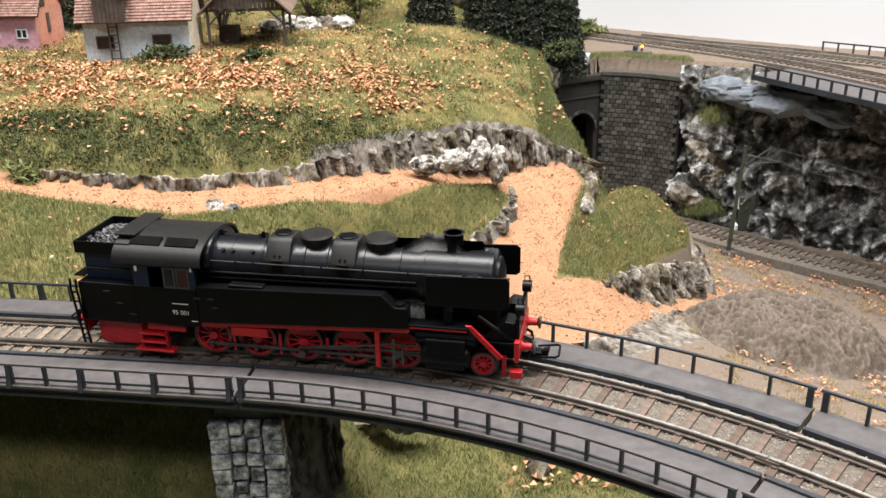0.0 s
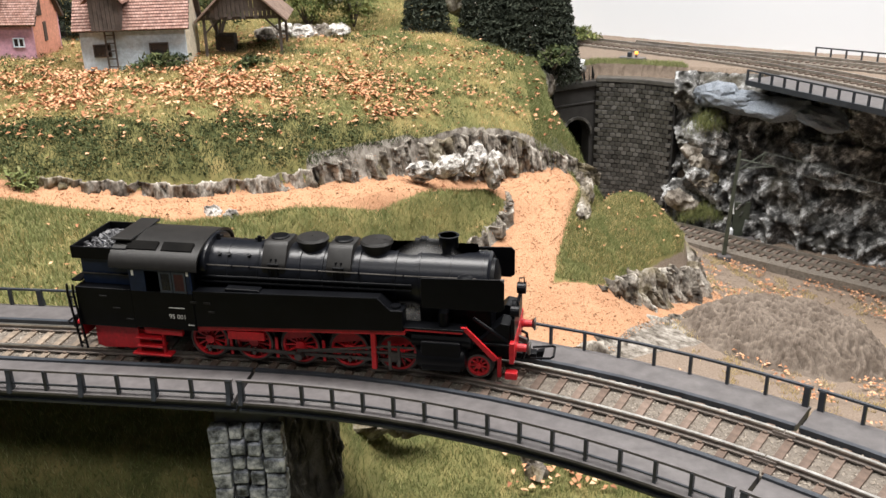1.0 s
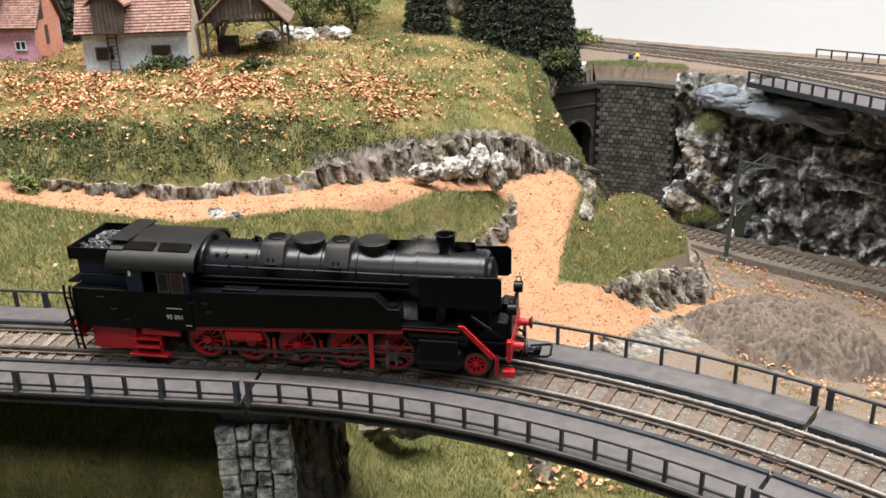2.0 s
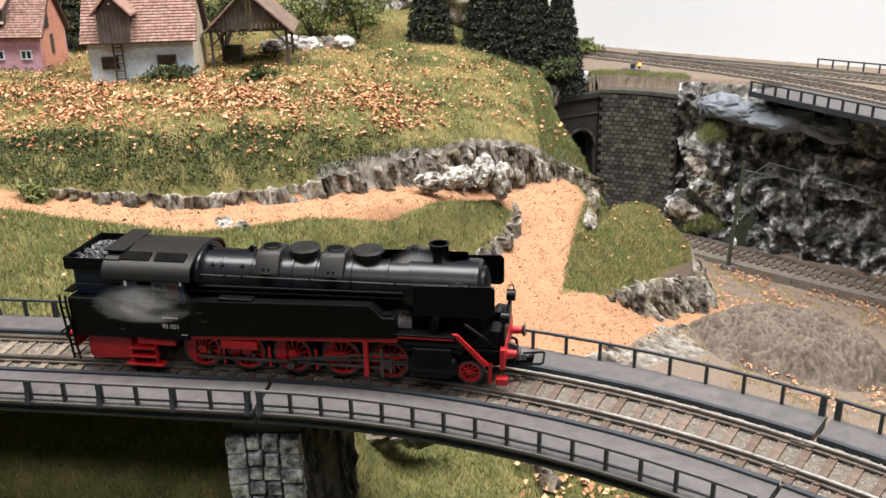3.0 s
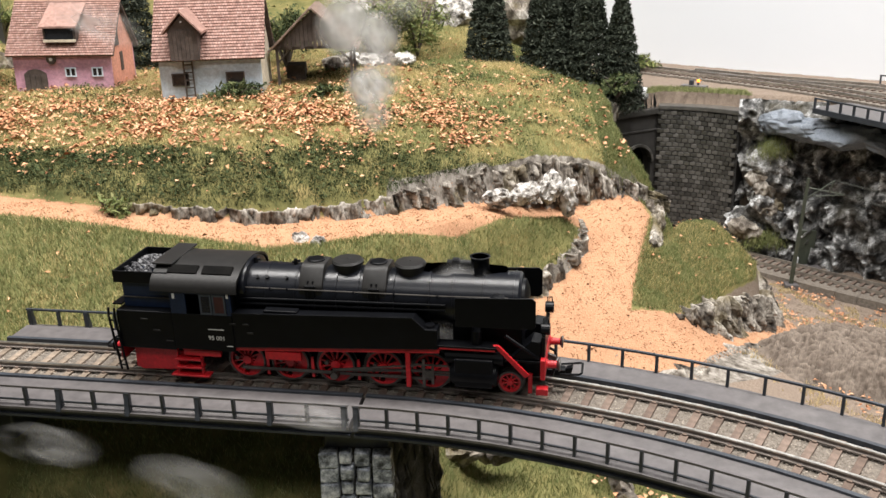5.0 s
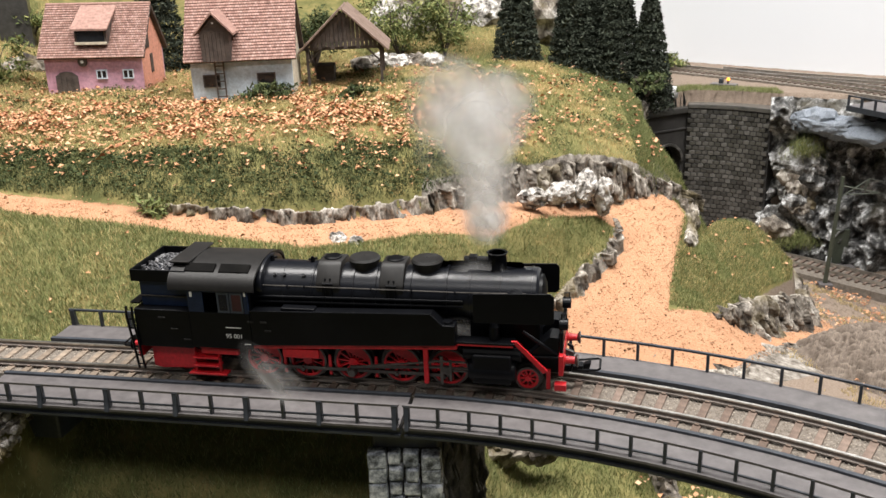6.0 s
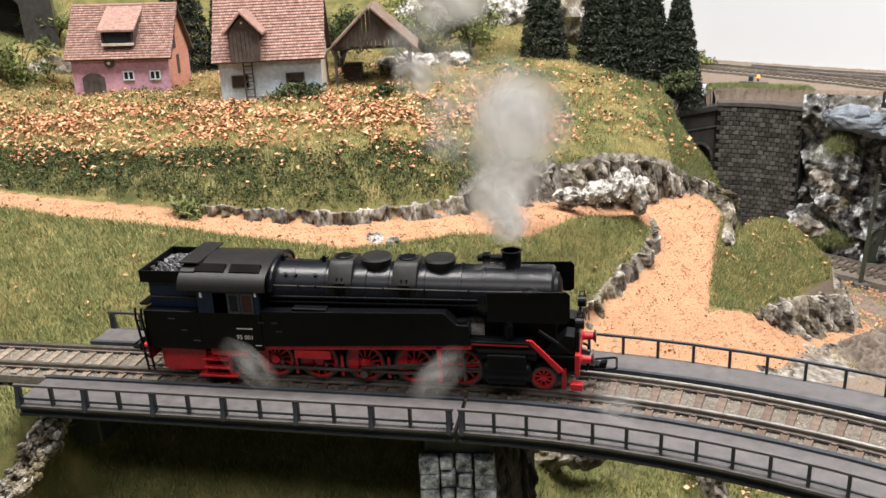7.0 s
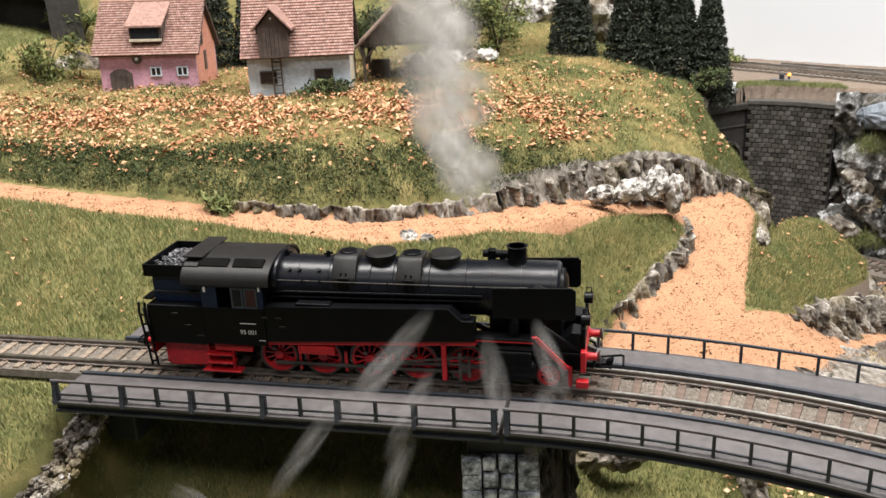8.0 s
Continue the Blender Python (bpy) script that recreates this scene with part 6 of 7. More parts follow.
gx2, gy2 = np.where(which, rs.normal(0.262, 0.010, 5000), rs.normal(0.262, 0.007, 5000)), rs.normal(0.818, 0.005, 5000)
gz2 = np.where(which, -0.118, -0.028) + rs.normal(0, 0.004, 5000) - 12 * (gx2 - 0.262) ** 2
blades("grass", (gx2, gy2, gz2), 0.0045, GRASS, "tufts of grass on the rocks by the wall")


# ---- bridge pier ----
pier = thing("bridge_pier", "stone-faced bridge pier with a dark rough core", "pier")
part("core", Shape().prism([(-0.0775, 0.2965), (-0.0510, 0.2965), (-0.0330, 0.335), (-0.060, 0.352), (-0.0775, 0.33)], "z", -0.125, -0.0064), BARK, pier, "dark bark-like pillar")
for i in range(60):
    ridge = Shape()
    f = rr.random()
    x, y = -0.0510 + 0.018 * f, 0.2965 + 0.0385 * f
    z = rr.uniform(-0.122, -0.014)
    ridge.tube([(x, y, z - 0.006), (x + 0.0012, y - 0.0006, z), (x, y, z + 0.007)], [0.0003, 0.0016, 0.0003], 5)
    part("bark_ridge", ridge, BARK, pier)
part("cap", Shape().box(-0.0770, -0.0510, 0.2960, 0.345, -0.0190, -0.0064), DARK_PLASTIC, pier, bevel=0.0006)
z = -0.0188
row = 0
while z > -0.122:
    for x0, x1, hh, out in ((-0.0795, -0.0715, 0.0066, 0.0012), (-0.0715, -0.0660 + 0.001 * (row % 2), 0.0052, 0.0), (-0.0655 + 0.001 * (row % 2), -0.0585, 0.0060, 0.0004), (-0.0580, -0.0492, 0.0066, 0.0012)):
        sh = Shape().box(x0 + 0.0003, x1 - 0.0003, -0.0030 - out - rr.uniform(0, 0.001), 0.002, -hh, 0)
        sh.v = [(x + rr.uniform(-0.0004, 0.0004), y + rr.uniform(-0.0005, 0.0005), zz + rr.uniform(-0.0004, 0.0004)) for x, y, zz in sh.v]
        part("stone", sh, STONE, pier, bevel=0.0007, m=pose(0, 0.2955, z - rr.uniform(0, 0.0006)))
    z -= 0.0071
    row += 1

# added dark block that stands for the shade under the end of the first span
abut = part("abutment", Shape().prism([(-0.240, 0.330), (-0.224, 0.328), (-0.218, 0.362), (-0.236, 0.366)], "z", -0.034, -0.0064), DARK_PLASTIC, None, "added block, dark for the shade under the end of the bridge", bevel=0.001, kind="structure")
tagged(abut, category="abutment")


# ---- the lower and upper tracks ----
def plain_track(name, label, line, z, gap=0.0072, thin=0.8):
    """Track along a line of places: sleepers and two rails."""
    ob = thing(name, label, "track")
    total = sum(math.dist(a, b) for a, b in zip(line, line[1:]))
    sm = Shape().box(-0.0013, 0.0013, -0.0145, 0.0145, -0.001, 0.0008).mesh("sleeper", SLEEPER)
    d = 0.002
    while d < total:
        p, a = along(line, d)
        part("sleeper", sm, None, ob, m=Matrix.Translation((p.x, p.y, z)) @ Matrix.Rotation(a, 4, "Z"))
        d += gap
    nn = max(8, int(total / 0.012))
    for side in (-GAUGE, GAUGE):
        sh = Shape()
        v = []
        for i in range(nn + 1):
            p, a = along(line, min(total * i / nn, total - 1e-6))
            for o, h in ((-0.0006, 0), (0.0006, 0), (0.0006, 0.0026), (-0.0006, 0.0026)):
                v.append((p.x - (side + o) * math.sin(a), p.y + (side + o) * math.cos(a), z + 0.0006 + h))
        sh.add(v, [(i * 4 + k, i * 4 + (k + 1) % 4, i * 4 + 4 + (k + 1) % 4, i * 4 + 4 + k) for i in range(nn) for k in range(4)])
        part("rail", sh, RAIL, ob)
    return ob


def curve_line(pts, n=40):
    """A smooth line through places."""
    t = np.arange(len(pts), dtype=float)
    q = np.linspace(0, len(pts) - 1, n)
    out = []
    for u in q:
        i = min(max(int(u), 0), len(pts) - 2)
        f = u - i
        p0, p1, p2, p3 = (np.array(pts[max(0, min(len(pts) - 1, i + k))]) for k in (-1, 0, 1, 2))
        c = 0.5 * (2 * p1 + (p2 - p0) * f + (2 * p0 - 5 * p1 + 4 * p2 - p3) * f * f + (3 * p1 - p0 - 3 * p2 + p3) * f ** 3)
        out.append((float(c[0]), float(c[1])))
    return out


LOW = curve_line([(0.10, 0.905), (0.138, 0.878), (0.180, 0.852), (0.215, 0.828), (0.245, 0.804), (0.318, 0.734), (0.380, 0.680), (0.47, 0.60), (0.60, 0.50)])
low_bed = Shape()
for (ax, ay), (bx, by) in zip(LOW, LOW[1:]):
    n = Vector((by - ay, ax - bx, 0)).normalized()
    low_bed.prism([(ax + n.x * 0.024, ay + n.y * 0.024), (bx + n.x * 0.024, by + n.y * 0.024), (bx - n.x * 0.02, by - n.y * 0.02), (ax - n.x * 0.02, ay - n.y * 0.02)], "z", -0.146, -0.1322)
tagged(part("track_bed", low_bed, BALLAST, None, "grey-brown raised bed of the lower track", kind="structure"), category="track bed")
plain_track("lower_track", "model railway track leading into the tunnel", LOW, -0.1315)
plain_track("upper_track", "model railway track on the upper level", curve_line([(0.13, 1.06), (0.19, 1.0), (0.25, 0.94), (0.31, 0.87), (0.36, 0.79), (0.40, 0.70), (0.43, 0.60)]), 0.0190)
plain_track("upper_track", "model railway track on the upper level beside the backdrop", curve_line([(0.22, 0.99), (0.28, 0.935), (0.36, 0.875), (0.45, 0.79), (0.55, 0.68)]), 0.0190)
for pts in ([(0.13, 1.06), (0.19, 1.0), (0.25, 0.94), (0.31, 0.87), (0.36, 0.79), (0.40, 0.70), (0.43, 0.60)], [(0.22, 0.99), (0.28, 0.935), (0.36, 0.875), (0.45, 0.79), (0.55, 0.68)]):
    l2 = curve_line(pts)
    sh = Shape()
    for (ax, ay), (bx, by) in zip(l2, l2[1:]):
        n = Vector((by - ay, ax - bx, 0)).normalized() * 0.019
        sh.prism([(ax + n.x, ay + n.y), (bx + n.x, by + n.y), (bx - n.x, by - n.y), (ax - n.x, ay - n.y)], "z", 0.0150, 0.0186)
    tagged(part("track_bed", sh, BALLAST, None, "beige ballast bed of an upper track", kind="structure"), category="track bed")

# upper bridge with its railing
UB0, UB1 = Vector((0.286, 0.792, 0)), Vector((0.405, 0.565, 0))
ud = (UB1 - UB0).normalized()
un = Vector((-ud.y, ud.x, 0))
ub = thing("upper_bridge", "dark grey plastic upper bridge with handrails", "bridge")
ul = (UB1 - UB0).length
UM = Matrix.Translation(UB0) @ Matrix.Rotation(math.atan2(ud.y, ud.x), 4, "Z")
part("deck", Shape().box(0, ul, 0, 0.075, 0.0138, 0.0165), PLASTIC, ub, m=UM)
part("girder", Shape().box(0, ul, -0.002, 0, 0.0118, 0.0165), DARK_PLASTIC, ub, m=UM)
part("handrail", Shape().box(0, ul, -0.0012, 0.0002, 0.0245, 0.0258), DARK_PLASTIC, ub, m=UM)
for i in range(19):
    part("post", Shape().box(-0.0007, 0.0007, -0.0016, 0.0004, 0.0165, 0.0250), DARK_PLASTIC, ub, m=UM @ Matrix.Translation((0.001 + i * 0.0141, 0, 0)))
far_rail = thing("upper_handrail", "dark plastic handrail on the far side of the upper tracks", "railing")
FM = Matrix.Translation((0.385, 0.895, 0)) @ Matrix.Rotation(radians(-42), 4, "Z")
part("handrail", Shape().box(0, 0.2, -0.0007, 0.0007, 0.0262, 0.0275), DARK_PLASTIC, far_rail, m=FM)
for i in range(14):
    part("post", Shape().box(-0.0007, 0.0007, -0.0008, 0.0008, 0.0155, 0.0262), DARK_PLASTIC, far_rail, m=FM @ Matrix.Translation((0.001 + i * 0.0148, 0, 0)))

# dwarf signal
sig = thing("dwarf_signal", "small track signal with a lit amber lamp on a base plate", "signal", pose(0.205, 0.905, 0.0165, 0, 0, -30))
part("base_plate", Shape().box(-0.013, 0.013, -0.005, 0.005, 0, 0.0028), PLASTIC, sig, bevel=0.0005)
part("housing", Shape().box(-0.005, -0.001, -0.002, 0.003, 0.0028, 0.0075), DARK_PLASTIC, sig, bevel=0.0004)
post = part("lamp_post", Shape().tube([(0.004, 0, 0.0028), (0.004, 0, 0.0062)], 0.0011, 8), DARK_PLASTIC, sig)


def amber(t, b):
    b.inputs["Base Color"].default_value = (0.9, 0.4, 0.05, 1)
    b.inputs["Emission Color"].default_value = (1.0, 0.26, 0.02, 1)
    b.inputs["Emission Strength"].default_value = 4.0


part("lamp", Shape().tube([(0.004, 0, 0.0060), (0.004, 0, 0.0072), (0.004, 0, 0.0084), (0.004, 0, 0.0088)], [0.0011, 0.0018, 0.0013, 0.0002], 10), mat("amber_lamp", amber, 0.4), sig, "glowing amber lamp", smooth=True)

# catenary mast
mast = thing("catenary_mast", "slim dark green overhead-line mast on a concrete foot", "mast", pose(0.2655, 0.745, -0.1395, 0, 3, 0))
part("foot", Shape().box(-0.006, 0.006, -0.005, 0.005, -0.004, 0.006), PLASTIC, mast, bevel=0.0008)
part("pole", Shape().prism([(-0.0018, 0.006), (0.0018, 0.006), (0.0012, 0.104), (-0.0012, 0.104)], "y", -0.0012, 0.0012), MAST_GREEN, mast, bevel=0.0003)
for a, b in (((0.0, 0, 0.085), (0.021, -0.004, 0.104)), ((0.0, 0, 0.096), (0.030, -0.006, 0.092)), ((0.004, 0, 0.088), (0.030, -0.006, 0.092)), ((0.021, -0.004, 0.104), (0.018, -0.004, 0.094))):
    part("arm", Shape().tube([a, b], 0.0006, 6), MAST_GREEN, mast)
part("wire", Shape().tube([(0.021, -0.004, 0.104), (0.10, -0.08, 0.0985), (0.20, -0.18, 0.0985)], 0.00018, 5), MAST_GREEN, mast)
part("wire", Shape().tube([(0.030, -0.006, 0.092), (0.10, -0.08, 0.0865), (0.20, -0.18, 0.0865)], 0.00018, 5), MAST_GREEN, mast)
box = thing("relay_box", "small green signal post with a white cap by the track", "signal", pose(0.292, 0.798, -0.136))
part("panel", Shape().box(-0.003, 0.012, 0, 0.003, 0, 0.034), MAST_GREEN, box, bevel=0.0005)
part("white_cap", Shape().tube([(-0.006, -0.003, 0), (-0.006, -0.003, 0.008), (-0.006, -0.003, 0.010)], [0.0026, 0.0026, 0.001], 10), WALL_WHITE, box)
part("slab", Shape().box(-0.010, 0.016, -0.012, 0.006, -0.006, 0.0), PLASTIC, box)


# ---- trees and bushes ----
def fir(name, label, x, y, z, h, r, seed):
    """A fir: trunk and whorls of drooping twigs set with small needle flakes."""
    q = np.random.RandomState(seed)
    t = thing(name, label, "tree", pose(x, y, z))
    part("trunk", Shape().tube([(0, 0, -0.01), (0, 0, h * 0.95)], [h * 0.025, h * 0.004], 8), WOOD, t)
    n = 17000
    f = q.rand(n) ** 0.85
    lev = np.floor(f * 13) / 13 + 0.05 * q.rand(n)
    rad = r * (1 - lev) ** 0.8 * (0.30 + 0.70 * q.rand(n) ** 0.55)
    a = q.uniform(0, 6.283, n)
    a = np.round(a * 13 / 6.283 + lev * 7) * 6.283 / 13 + q.normal(0, 0.30, n)
    c = np.stack([rad * np.cos(a), rad * np.sin(a), h * (0.05 + 0.95 * lev) - rad * 0.35 + q.normal(0, h * 0.008, n)], -1)
    s = 0.0030 * q.uniform(0.5, 1.2, n)
    d = q.normal(0, 1, (n, 3))
    e = q.normal(0, 1, (n, 3))
    d, e = d / np.linalg.norm(d, axis=1)[:, None] * s[:, None], e / np.linalg.norm(e, axis=1)[:, None] * s[:, None] * 0.6
    v = np.stack([c - d, c + e, c + d], 1).reshape(-1, 3)
    fast_mesh("crown", v, np.arange(3 * n).reshape(-1, 3), FIR, t, kind="")
    return t


def bush(name, label, x, y, z, w, h, seed, material, n=2600):
    q = np.random.RandomState(seed)
    t = thing(name, label, "bush", pose(x, y, z))
    stem = Shape()
    for i in range(6):
        a = i * 1.05
        stem.tube([(0, 0, -0.006), (w * 0.25 * math.cos(a), w * 0.25 * math.sin(a), h * 0.5), (w * 0.4 * math.cos(a + 0.3), w * 0.4 * math.sin(a + 0.3), h * 0.85)], [0.0012, 0.0008, 0.0003], 5)
    part("stem", stem, WOOD, t)
    k = q.normal(0, 1, (14, 3)) * np.array([w * 0.28, w * 0.28, h * 0.22]) + np.array([0, 0, h * 0.5])
    c = k[q.randint(0, 14, n)] + q.normal(0, 1, (n, 3)) * np.array([w * 0.11, w * 0.11, h * 0.11])
    c[:, 2] = np.maximum(c[:, 2], 0.0)
    s = 0.0028 * q.uniform(0.5, 1.3, n)
    d, e = q.normal(0, 1, (n, 3)), q.normal(0, 1, (n, 3))
    d, e = d / np.linalg.norm(d, axis=1)[:, None] * s[:, None], e / np.linalg.norm(e, axis=1)[:, None] * s[:, None] * 0.7
    v = np.stack([c - d, c + e, c + d], 1).reshape(-1, 3)
    fast_mesh("foliage", v, np.arange(3 * n).reshape(-1, 3), material, t, kind="")
    return t


for i, (x, y, h, r) in enumerate(((-0.352, 0.865, 0.150, 0.034), (-0.308, 0.875, 0.135, 0.030), (-0.003, 0.890, 0.110, 0.028), (0.052, 0.890, 0.115, 0.029), (0.076, 0.915, 0.125, 0.028), (0.096, 0.885, 0.120, 0.031), (0.124, 0.872, 0.120, 0.029))):
    fir("fir_tree", "dark green model fir tree on the hilltop", x, y, float(height(np.array(x), np.array(y))), h, r * 0.92, 30 + i)
bush("leafy_bush", "leafy green bush below the crags", -0.075, 0.900, 0.062, 0.050, 0.060, 3, BUSH)
bush("leafy_bush", "yellow-green bush beside the pink house", -0.475, 0.765, 0.058, 0.045, 0.040, 4, BUSH)
bush("leafy_bush", "yellow-green bush beside the upper track", 0.165, 1.01, 0.020, 0.035, 0.014, 5, BUSH, 1200)
mouth = thing("far_tunnel", "dark stone tunnel mouth beyond the houses", "tunnel", pose(-0.545, 0.865, 0.094, 0, 0, 20))
part("arch_wall", Shape().prism([(-0.06, -0.02), (-0.03, -0.02), (-0.03, 0.03), (-0.015, 0.048), (0.015, 0.048), (0.03, 0.03), (0.03, -0.02), (0.06, -0.02), (0.06, 0.085), (-0.06, 0.085)], "y", 0, 0.02), BRICK, mouth)
part("dark_opening", Shape().box(-0.032, 0.032, 0.03, 0.034, -0.02, 0.05), MORTAR, mouth)
bush("leafy_bush", "green shrub on the slope beyond the houses", -0.50, 0.90, 0.085, 0.05, 0.03, 21, BUSH)
bush("leafy_bush", "green shrub on the slope behind the houses", -0.27, 0.93, 0.065, 0.07, 0.05, 22, BUSH)
bush("leafy_bush", "dark bush behind the white house", -0.20, 0.86, 0.058, 0.05, 0.05, 6, DARK_GRASS)
bush("leafy_bush", "dark bush behind the shed", -0.12, 0.90, 0.06, 0.06, 0.05, 8, BUSH)
bush("leafy_bush", "low hedge before the white house", -0.205, 0.688, 0.053, 0.036, 0.012, 9, DARK_GRASS, 1400)
bush("leafy_bush", "low tuft beside the sandy path", -0.232, 0.486, 0.022, 0.016, 0.010, 10, GRASS, 500)
bush("leafy_bush", "small dark tuft on the meadow", -0.135, 0.690, 0.055, 0.016, 0.008, 12, DARK_GRASS, 500)
bush("leafy_bush", "dark scrub above the tunnel portal", 0.118, 0.842, 0.026, 0.035, 0.014, 13, DARK_GRASS, 1200)
hx = rs.uniform(0.135, 0.250, 6000)
hy = np.interp(hx, [0.115, 0.150, 0.170, 0.205, 0.240, 0.262], [0.868, 0.878, 0.890, 0.880, 0.862, 0.852]) + rs.uniform(-0.001, 0.022, 6000)
blades("grass", (hx, hy, np.full(6000, 0.0165)), 0.0034, GRASS, "grass verge along the top of the retaining wall")


# ---- stones of the retaining wall ----
brick_mesh = Shape().box(-0.00295, 0.00295, -0.0012, 0.0008, -0.0021, 0.0021).mesh("stone", BRICK, 0.0005)
rows = 26
for r in range(rows):
    z = WALL_TOP - 0.0026 - r * 0.0046
    d = 0.0031 + (0.0031 if r % 2 else 0)
    while d < WALL_LEN - 0.002:
        p, a = along(WALL_LINE, d)
        ob = part("stone", brick_mesh, None, retaining, m=Matrix.Translation((p.x, p.y, z)) @ Matrix.Rotation(a, 4, "Z") @ pose(0, rr.uniform(-0.0003, 0.0003), rr.uniform(-0.0002, 0.0002), rr.uniform(-3, 3), rr.uniform(-2, 2), rr.uniform(-2, 2)))
        d += 0.0062


# ---- the engine's way: metres past the joint, time by time ----
S_ROWS = [(0.0, 0.0187), (0.5, 0.0182), (1.0, 0.0174), (1.5, 0.0157), (2.0, 0.0132), (2.5, 0.0102), (3.0, 0.0066), (3.5, 0.0020), (4.0, -0.0034), (4.5, -0.0091), (5.0, -0.0152), (5.5, -0.0216), (6.0, -0.0283), (6.5, -0.0361), (7.0, -0.0441), (7.5, -0.0518), (8.0, -0.0594)]


def loco_pose(s):
    a, b = track(s - 0.055)[0], track(s + 0.055)[0]
    d = b - a
    return Matrix.Translation((a + b) / 2 + Vector((0, 0, RAIL_Z))) @ Matrix.Rotation(math.atan2(d.y, d.x), 4, "Z")


def s_at(t):
    return float(np.interp(t, [r[0] for r in S_ROWS], [r[1] for r in S_ROWS]))


# ---- smoke and steam: soft rigid puffs that leave the chimney and the cylinders ----
scene.cycles.transparent_max_bounces = 24


def smoke_material(name, density, freq):
    m = bpy.data.materials.new(name)
    m.use_nodes = True
    t = m.node_tree
    t.nodes.clear()
    out = t.nodes.new("ShaderNodeOutputMaterial")
    clear, white, thru = t.nodes.new("ShaderNodeBsdfTransparent"), t.nodes.new("ShaderNodeBsdfDiffuse"), t.nodes.new("ShaderNodeBsdfTranslucent")
    white.inputs[0].default_value = thru.inputs[0].default_value = (0.97, 0.965, 0.96, 1)
    both, blend = t.nodes.new("ShaderNodeMixShader"), t.nodes.new("ShaderNodeMixShader")
    t.links.new(white.outputs[0], both.inputs[1])
    t.links.new(thru.outputs[0], both.inputs[2])
    pos = coords(t)
    flat = t.nodes.new("ShaderNodeVectorMath")
    flat.operation = "MULTIPLY"
    flat.inputs[1].default_value = (2, 0.6, 2)
    t.links.new(pos, flat.inputs[0])
    length = t.nodes.new("ShaderNodeVectorMath")
    length.operation = "LENGTH"
    t.links.new(flat.outputs[0], length.inputs[0])
    fall = ramp(t, length.outputs["Value"], [(0.18, (1, 1, 1)), (0.58, (0.45, 0.45, 0.45)), (0.96, (0, 0, 0))])
    shift, scale = t.nodes.new("ShaderNodeVectorMath"), t.nodes.new("ShaderNodeVectorMath")
    shift.operation, scale.operation = "ADD", "SCALE"
    scale.inputs[0].default_value = (31.0, 17.0, 23.0)
    t.links.new(t.nodes.new("ShaderNodeObjectInfo").outputs["Random"], scale.inputs["Scale"])
    t.links.new(pos, shift.inputs[0])
    t.links.new(scale.outputs[0], shift.inputs[1])
    cloud = ramp(t, noise_of(t, freq, 2.5, 0.5, shift.outputs[0]), [(0.32, (0.05, 0.05, 0.05)), (0.58, (1, 1, 1))])
    k = node(t, "ShaderNodeMath")
    k.operation = "MULTIPLY"
    k.inputs[1].default_value = density
    t.links.new(mix(t, 1.0, fall, cloud, "MULTIPLY"), k.inputs[0])
    t.links.new(k.outputs[0], blend.inputs[0])
    t.links.new(clear.outputs[0], blend.inputs[1])
    t.links.new(both.outputs[0], blend.inputs[2])
    t.links.new(blend.outputs[0], out.inputs["Surface"])
    return m


def puff_mesh(name, material, sheets=2, bend=0.30):
    """Bowed veils one behind the other, together one unit across."""
    n = 13
    sh = Shape()
    for k in range(sheets):
        y0 = (k - (sheets - 1) / 2) * 0.34
        side = 1 if k % 2 == 0 else -1
        v = []
        for j in range(n):
            for i in range(n):
                u, w = i / (n - 1) - 0.5, j / (n - 1) - 0.5
                v.append((u, y0 - side * bend * (0.5 - 2.0 * (u * u + w * w)) + 0.05 * math.sin(i * 1.1 + j * 0.7 + k * 2), w))
        sh.add(v, [(j * n + i, j * n + i + 1, (j + 1) * n + i + 1, (j + 1) * n + i) for j in range(n - 1) for i in range(n - 1)])
    me = bpy.data.meshes.new(name)
    me.from_pydata(sh.v, [], sh.f)
    me.materials.append(material)
    me.polygons.foreach_set("use_smooth", np.ones(len(me.polygons), bool))
    return me


THICK = puff_mesh("smoke", smoke_material("white_smoke", 1.0, 1.6))
THIN = puff_mesh("smoke", smoke_material("thin_smoke", 0.36, 1.8))
WISP = puff_mesh("steam", smoke_material("steam_wisp", 0.40, 1.9), 2, 0.5)
SMOKE = []
STACK = Vector((53, 0, 31)) * 0.001 * K


def ride(leave, start):
    """Rows in which a puff still travels inside the engine."""
    return [(k * 0.5, loco_pose(s_at(k * 0.5)) @ Matrix.Translation(start)) for k in range(17) if k * 0.5 < leave - 0.05]


def puff(mesh, label, size, start, leave, path, spin):
    ob = tagged(new("smoke_puff", mesh), label, "smoke", "puffs of smoke")
    ob.scale = size
    rows = ride(leave, start)
    m0 = (loco_pose(s_at(max(leave, 0.0))) @ Matrix.Translation(start)).translation
    for dt, dx, dy, dz in path:
        t = leave + dt
        if 0 <= t <= 8.0 and (not rows or t > rows[-1][0] + 0.035):
            rows.append((t, Matrix.Translation(m0 + Vector((dx, dy, dz))) @ pose(0, 0, 0, 0, spin * min(dt, 1.5), 0)))
    if rows[0][0] > 0:
        rows.insert(0, (0.0, rows[0][1]))
    finish(rows, leave, m0, path, spin)
    SMOKE.append((ob, rows))


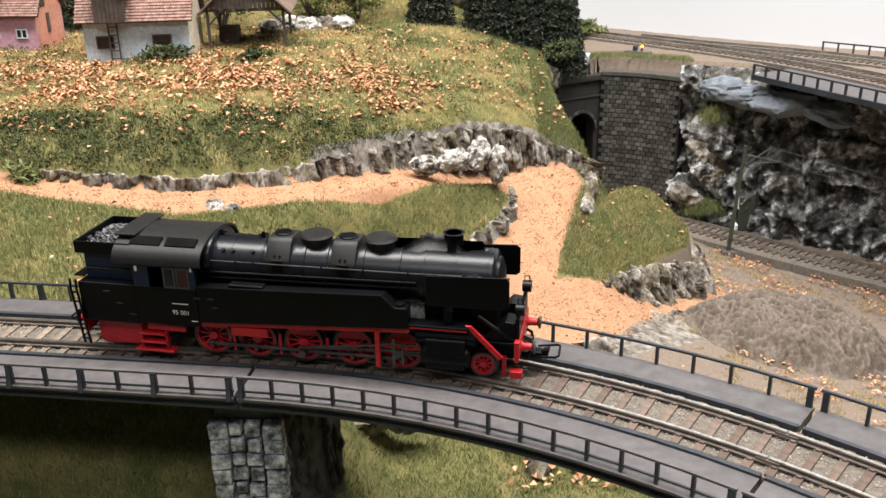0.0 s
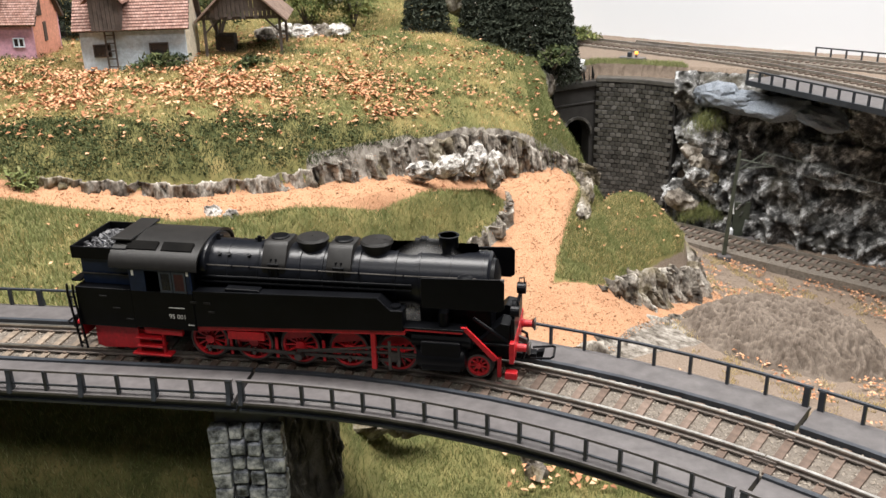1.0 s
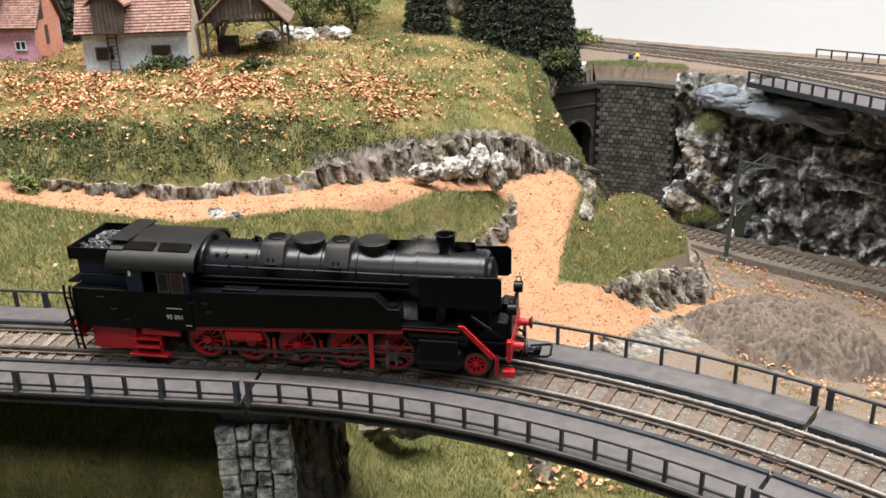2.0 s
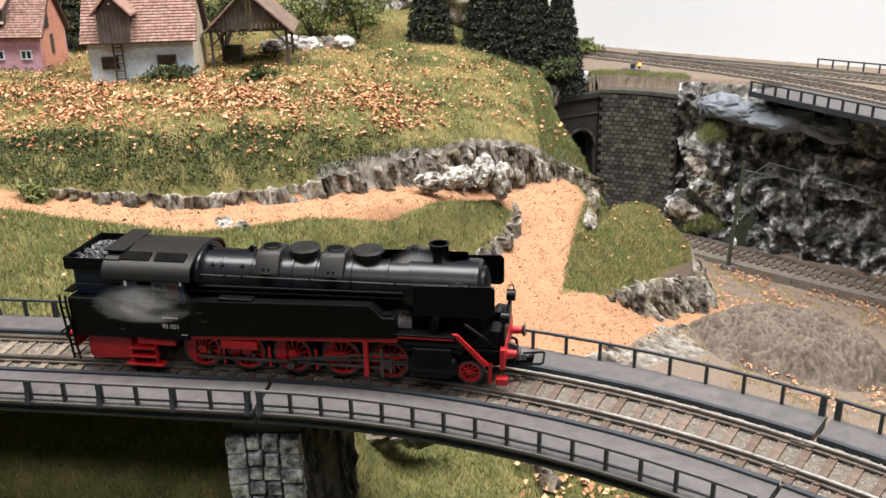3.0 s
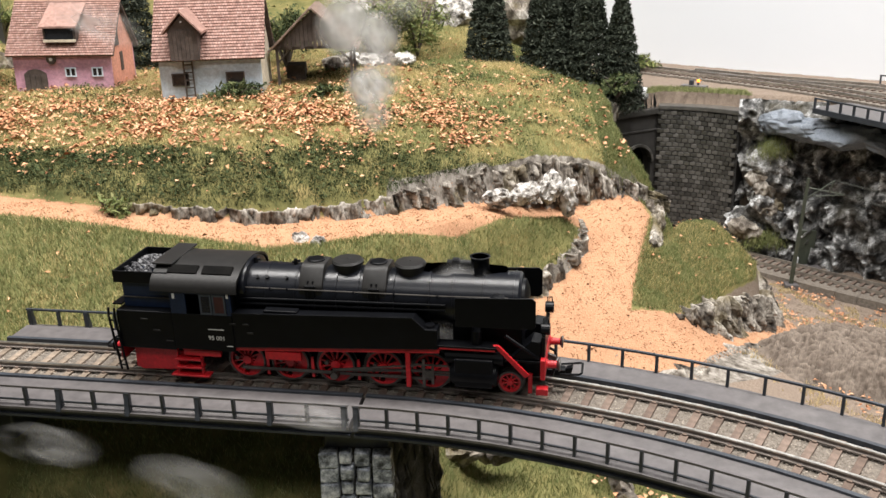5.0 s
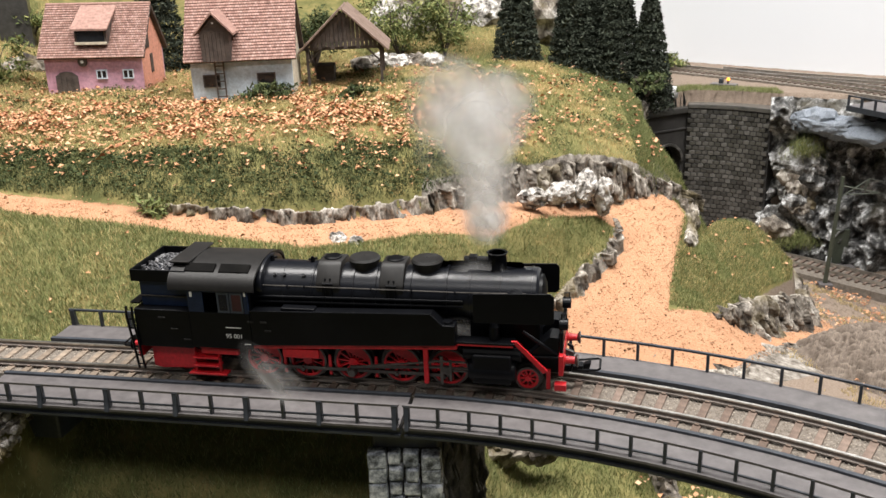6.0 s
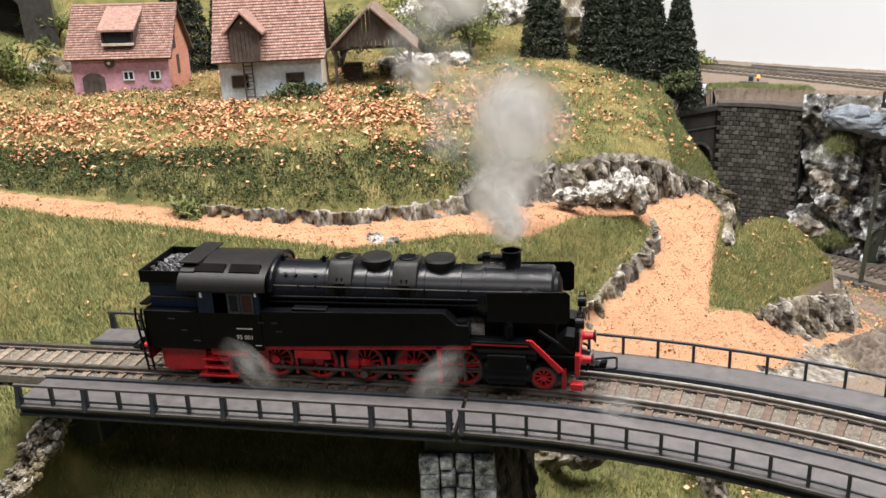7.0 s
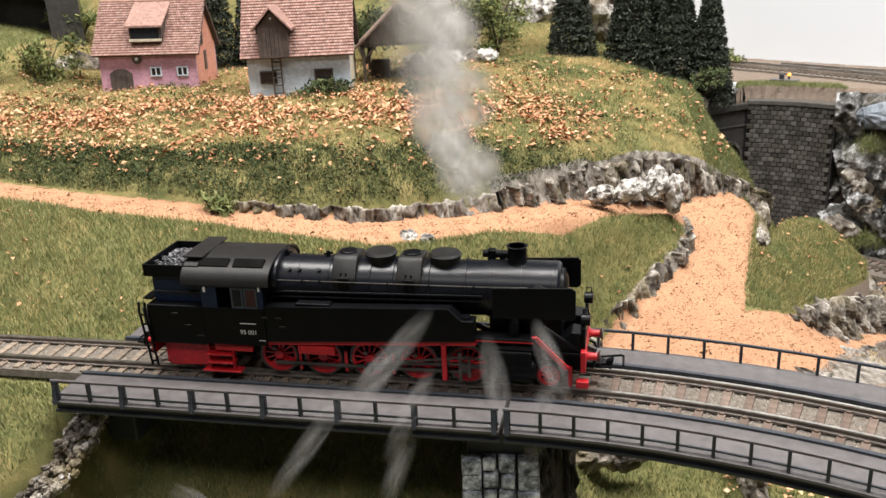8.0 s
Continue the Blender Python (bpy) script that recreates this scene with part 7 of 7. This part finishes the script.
def finish(rows, leave, m0, path, spin):
    """The last row, at the clip's end, on the same path."""
    if rows[-1][0] < 8.0:
        d = 8.0 - leave
        at = [float(np.interp(d, [p[0] for p in path], [p[k] for p in path])) for k in (1, 2, 3)]
        rest = max(0.0, d - path[-1][0])
        rows.append((8.0, Matrix.Translation(m0 + Vector(at) + Vector((0, 0, 0.05 * rest))) @ pose(0, 0, 0, 0, spin * min(d, 1.5), 0)))


sm = random.Random(3)
# chimney: seconds, number of puffs, strength of the blast, share of thin ones, drift
for leave, n, blast, thin, slant in ((-0.85, 6, 0.9, 1.0, -0.02), (1.95, 4, 0.7, 1.0, -0.06), (3.28, 22, 0.62, 0.0, -0.036), (4.22, 22, 0.75, 0.1, -0.026), (5.05, 8, 0.9, 0.4, -0.015), (5.70, 15, 0.65, 0.4, -0.016), (6.25, 15, 0.6, 0.5, -0.018), (6.72, 15, 0.65, 0.5, -0.014), (7.25, 18, 1.0, 0.7, -0.020), (7.60, 18, 1.0, 0.75, -0.030)):
    for i in range(n):
        f = (i + 0.5) / n
        w = (0.015 + 0.024 * (1 - f)) * sm.uniform(0.85, 1.15)
        side, deep = sm.uniform(-1, 1) * (0.004 + 0.017 * (1 - f)), sm.uniform(-0.8, 1) * 0.012
        up = blast * (0.062 * (1 - f) + 0.012) * sm.uniform(0.9, 1.1)
        path = [(0.0, 0, 0, 0), (0.05, 0.007, 0, 0.024), (0.12, 0.007 + side * 0.2 + slant * 0.25, deep * 0.3, 0.027 + up * 0.45), (0.22, 0.007 + side * 0.6 + slant * 0.6, deep * 0.6, 0.028 + up * 0.95),
                (0.40, side * 1.0 + slant, deep, 0.026 + up * 1.5), (0.8, side * 1.4 + slant * 1.7, deep * 1.3, 0.105 + up * 2.0), (1.3, side * 1.7 + slant * 2.4, deep * 1.5, 0.20 + up * 2.2), (2.0, side * 2 + slant * 3, deep * 1.7, 0.32 + up * 2.4)]
        puff(THIN if sm.random() < thin else THICK, "soft white puff of smoke rising from the chimney", (w, 0.014, w * sm.uniform(0.95, 1.1)), STACK, leave + f * 0.16, path, sm.uniform(-25, 25))
# steam: place in the engine, seconds, length, width, drift along and down, turn
for px, leave, long_, wide, dx, dz, turn in ((-20, 2.72, 0.040, 0.015, -0.055, 0.010, 8), (0, 3.05, 0.016, 0.012, 0.014, -0.015, 30), (-42, 3.02, 0.040, 0.017, -0.012, 0.020, -22), (-40, 3.10, 0.036, 0.012, -0.012, 0.009, 22), (-5, 3.75, 0.045, 0.017, -0.055, -0.008, 12), (-25, 3.95, 0.055, 0.022, -0.024, -0.020, 18), (-10, 4.0, 0.045, 0.012, 0.0, -0.012, 5),
                                             (10, 5.45, 0.040, 0.014, -0.045, -0.020, 50), (45, 6.15, 0.020, 0.016, 0.028, -0.014, 40), (47, 6.15, 0.020, 0.012, 0.028, -0.028, 10), (-20, 6.1, 0.030, 0.013, -0.022, -0.006, 45), (35, 6.55, 0.032, 0.016, -0.012, -0.022, -55), (14, 7.38, 0.064, 0.011, -0.012, -0.014, -50), (-4, 7.40, 0.070, 0.010, -0.026, -0.050, -55), (24, 7.42, 0.046, 0.009, -0.014, -0.036, -62), (38, 7.45, 0.040, 0.011, 0.006, -0.022, 80), (50, 7.45, 0.036, 0.010, 0.014, -0.012, 70), (46, 7.45, 0.040, 0.010, 0.014, -0.040, -78), (15, 7.40, 0.050, 0.010, -0.010, -0.058, -70)):
    start = Vector((px, 0, 33)) * 0.001 * K
    ob = tagged(new("steam_wisp", WISP), "thin curling wisp of white steam beside the locomotive", "steam", "wisps of steam")
    ob.scale = (long_, 0.010, wide)
    rows = ride(leave, start)
    m0 = (loco_pose(s_at(leave)) @ Matrix.Translation(start)).translation
    path = [(dt, dx * fx, fy, dz * fz) for dt, fx, fy, fz in ((0.0, 0, 0, 0), (0.15, 0.25, -0.026, 0.2), (0.35, 0.7, -0.032, 0.65), (0.6, 1.0, -0.036, 1.0), (1.0, 1.6, -0.042, 2.6), (1.5, 2.6, -0.05, 8.0), (2.4, 4.0, -0.05, 16.0))]
    for dt, x, y, z in path:
        t = leave + dt
        if t <= 8.0 and t > rows[-1][0] + 0.035:
            rows.append((t, Matrix.Translation(m0 + Vector((x, y, z))) @ pose(0, 0, 0, 0, turn * min(dt / 0.5, 1.0), 0)))
    if rows[-1][0] < 8.0:
        d = 8.0 - leave
        at = [float(np.interp(d, [p[0] for p in path], [p[k] for p in path])) for k in (1, 2, 3)]
        rows.append((8.0, Matrix.Translation(m0 + Vector(at)) @ pose(0, 0, 0, 0, turn * min(d / 0.5, 1.0), 0)))
    SMOKE.append((ob, rows))


def motions():
    walk(loco, [(t, loco_pose(s)) for t, s in S_ROWS])
    for w, x, y, r in WHEELS:
        walk(w, [(k * 0.25, wheel_at(w, x, y, r, (s_at(k * 0.25) - 0.0187) / (r * 0.001 * K))) for k in range(33)])
    for ob, rows in SMOKE:
        walk(ob, rows)


motions()
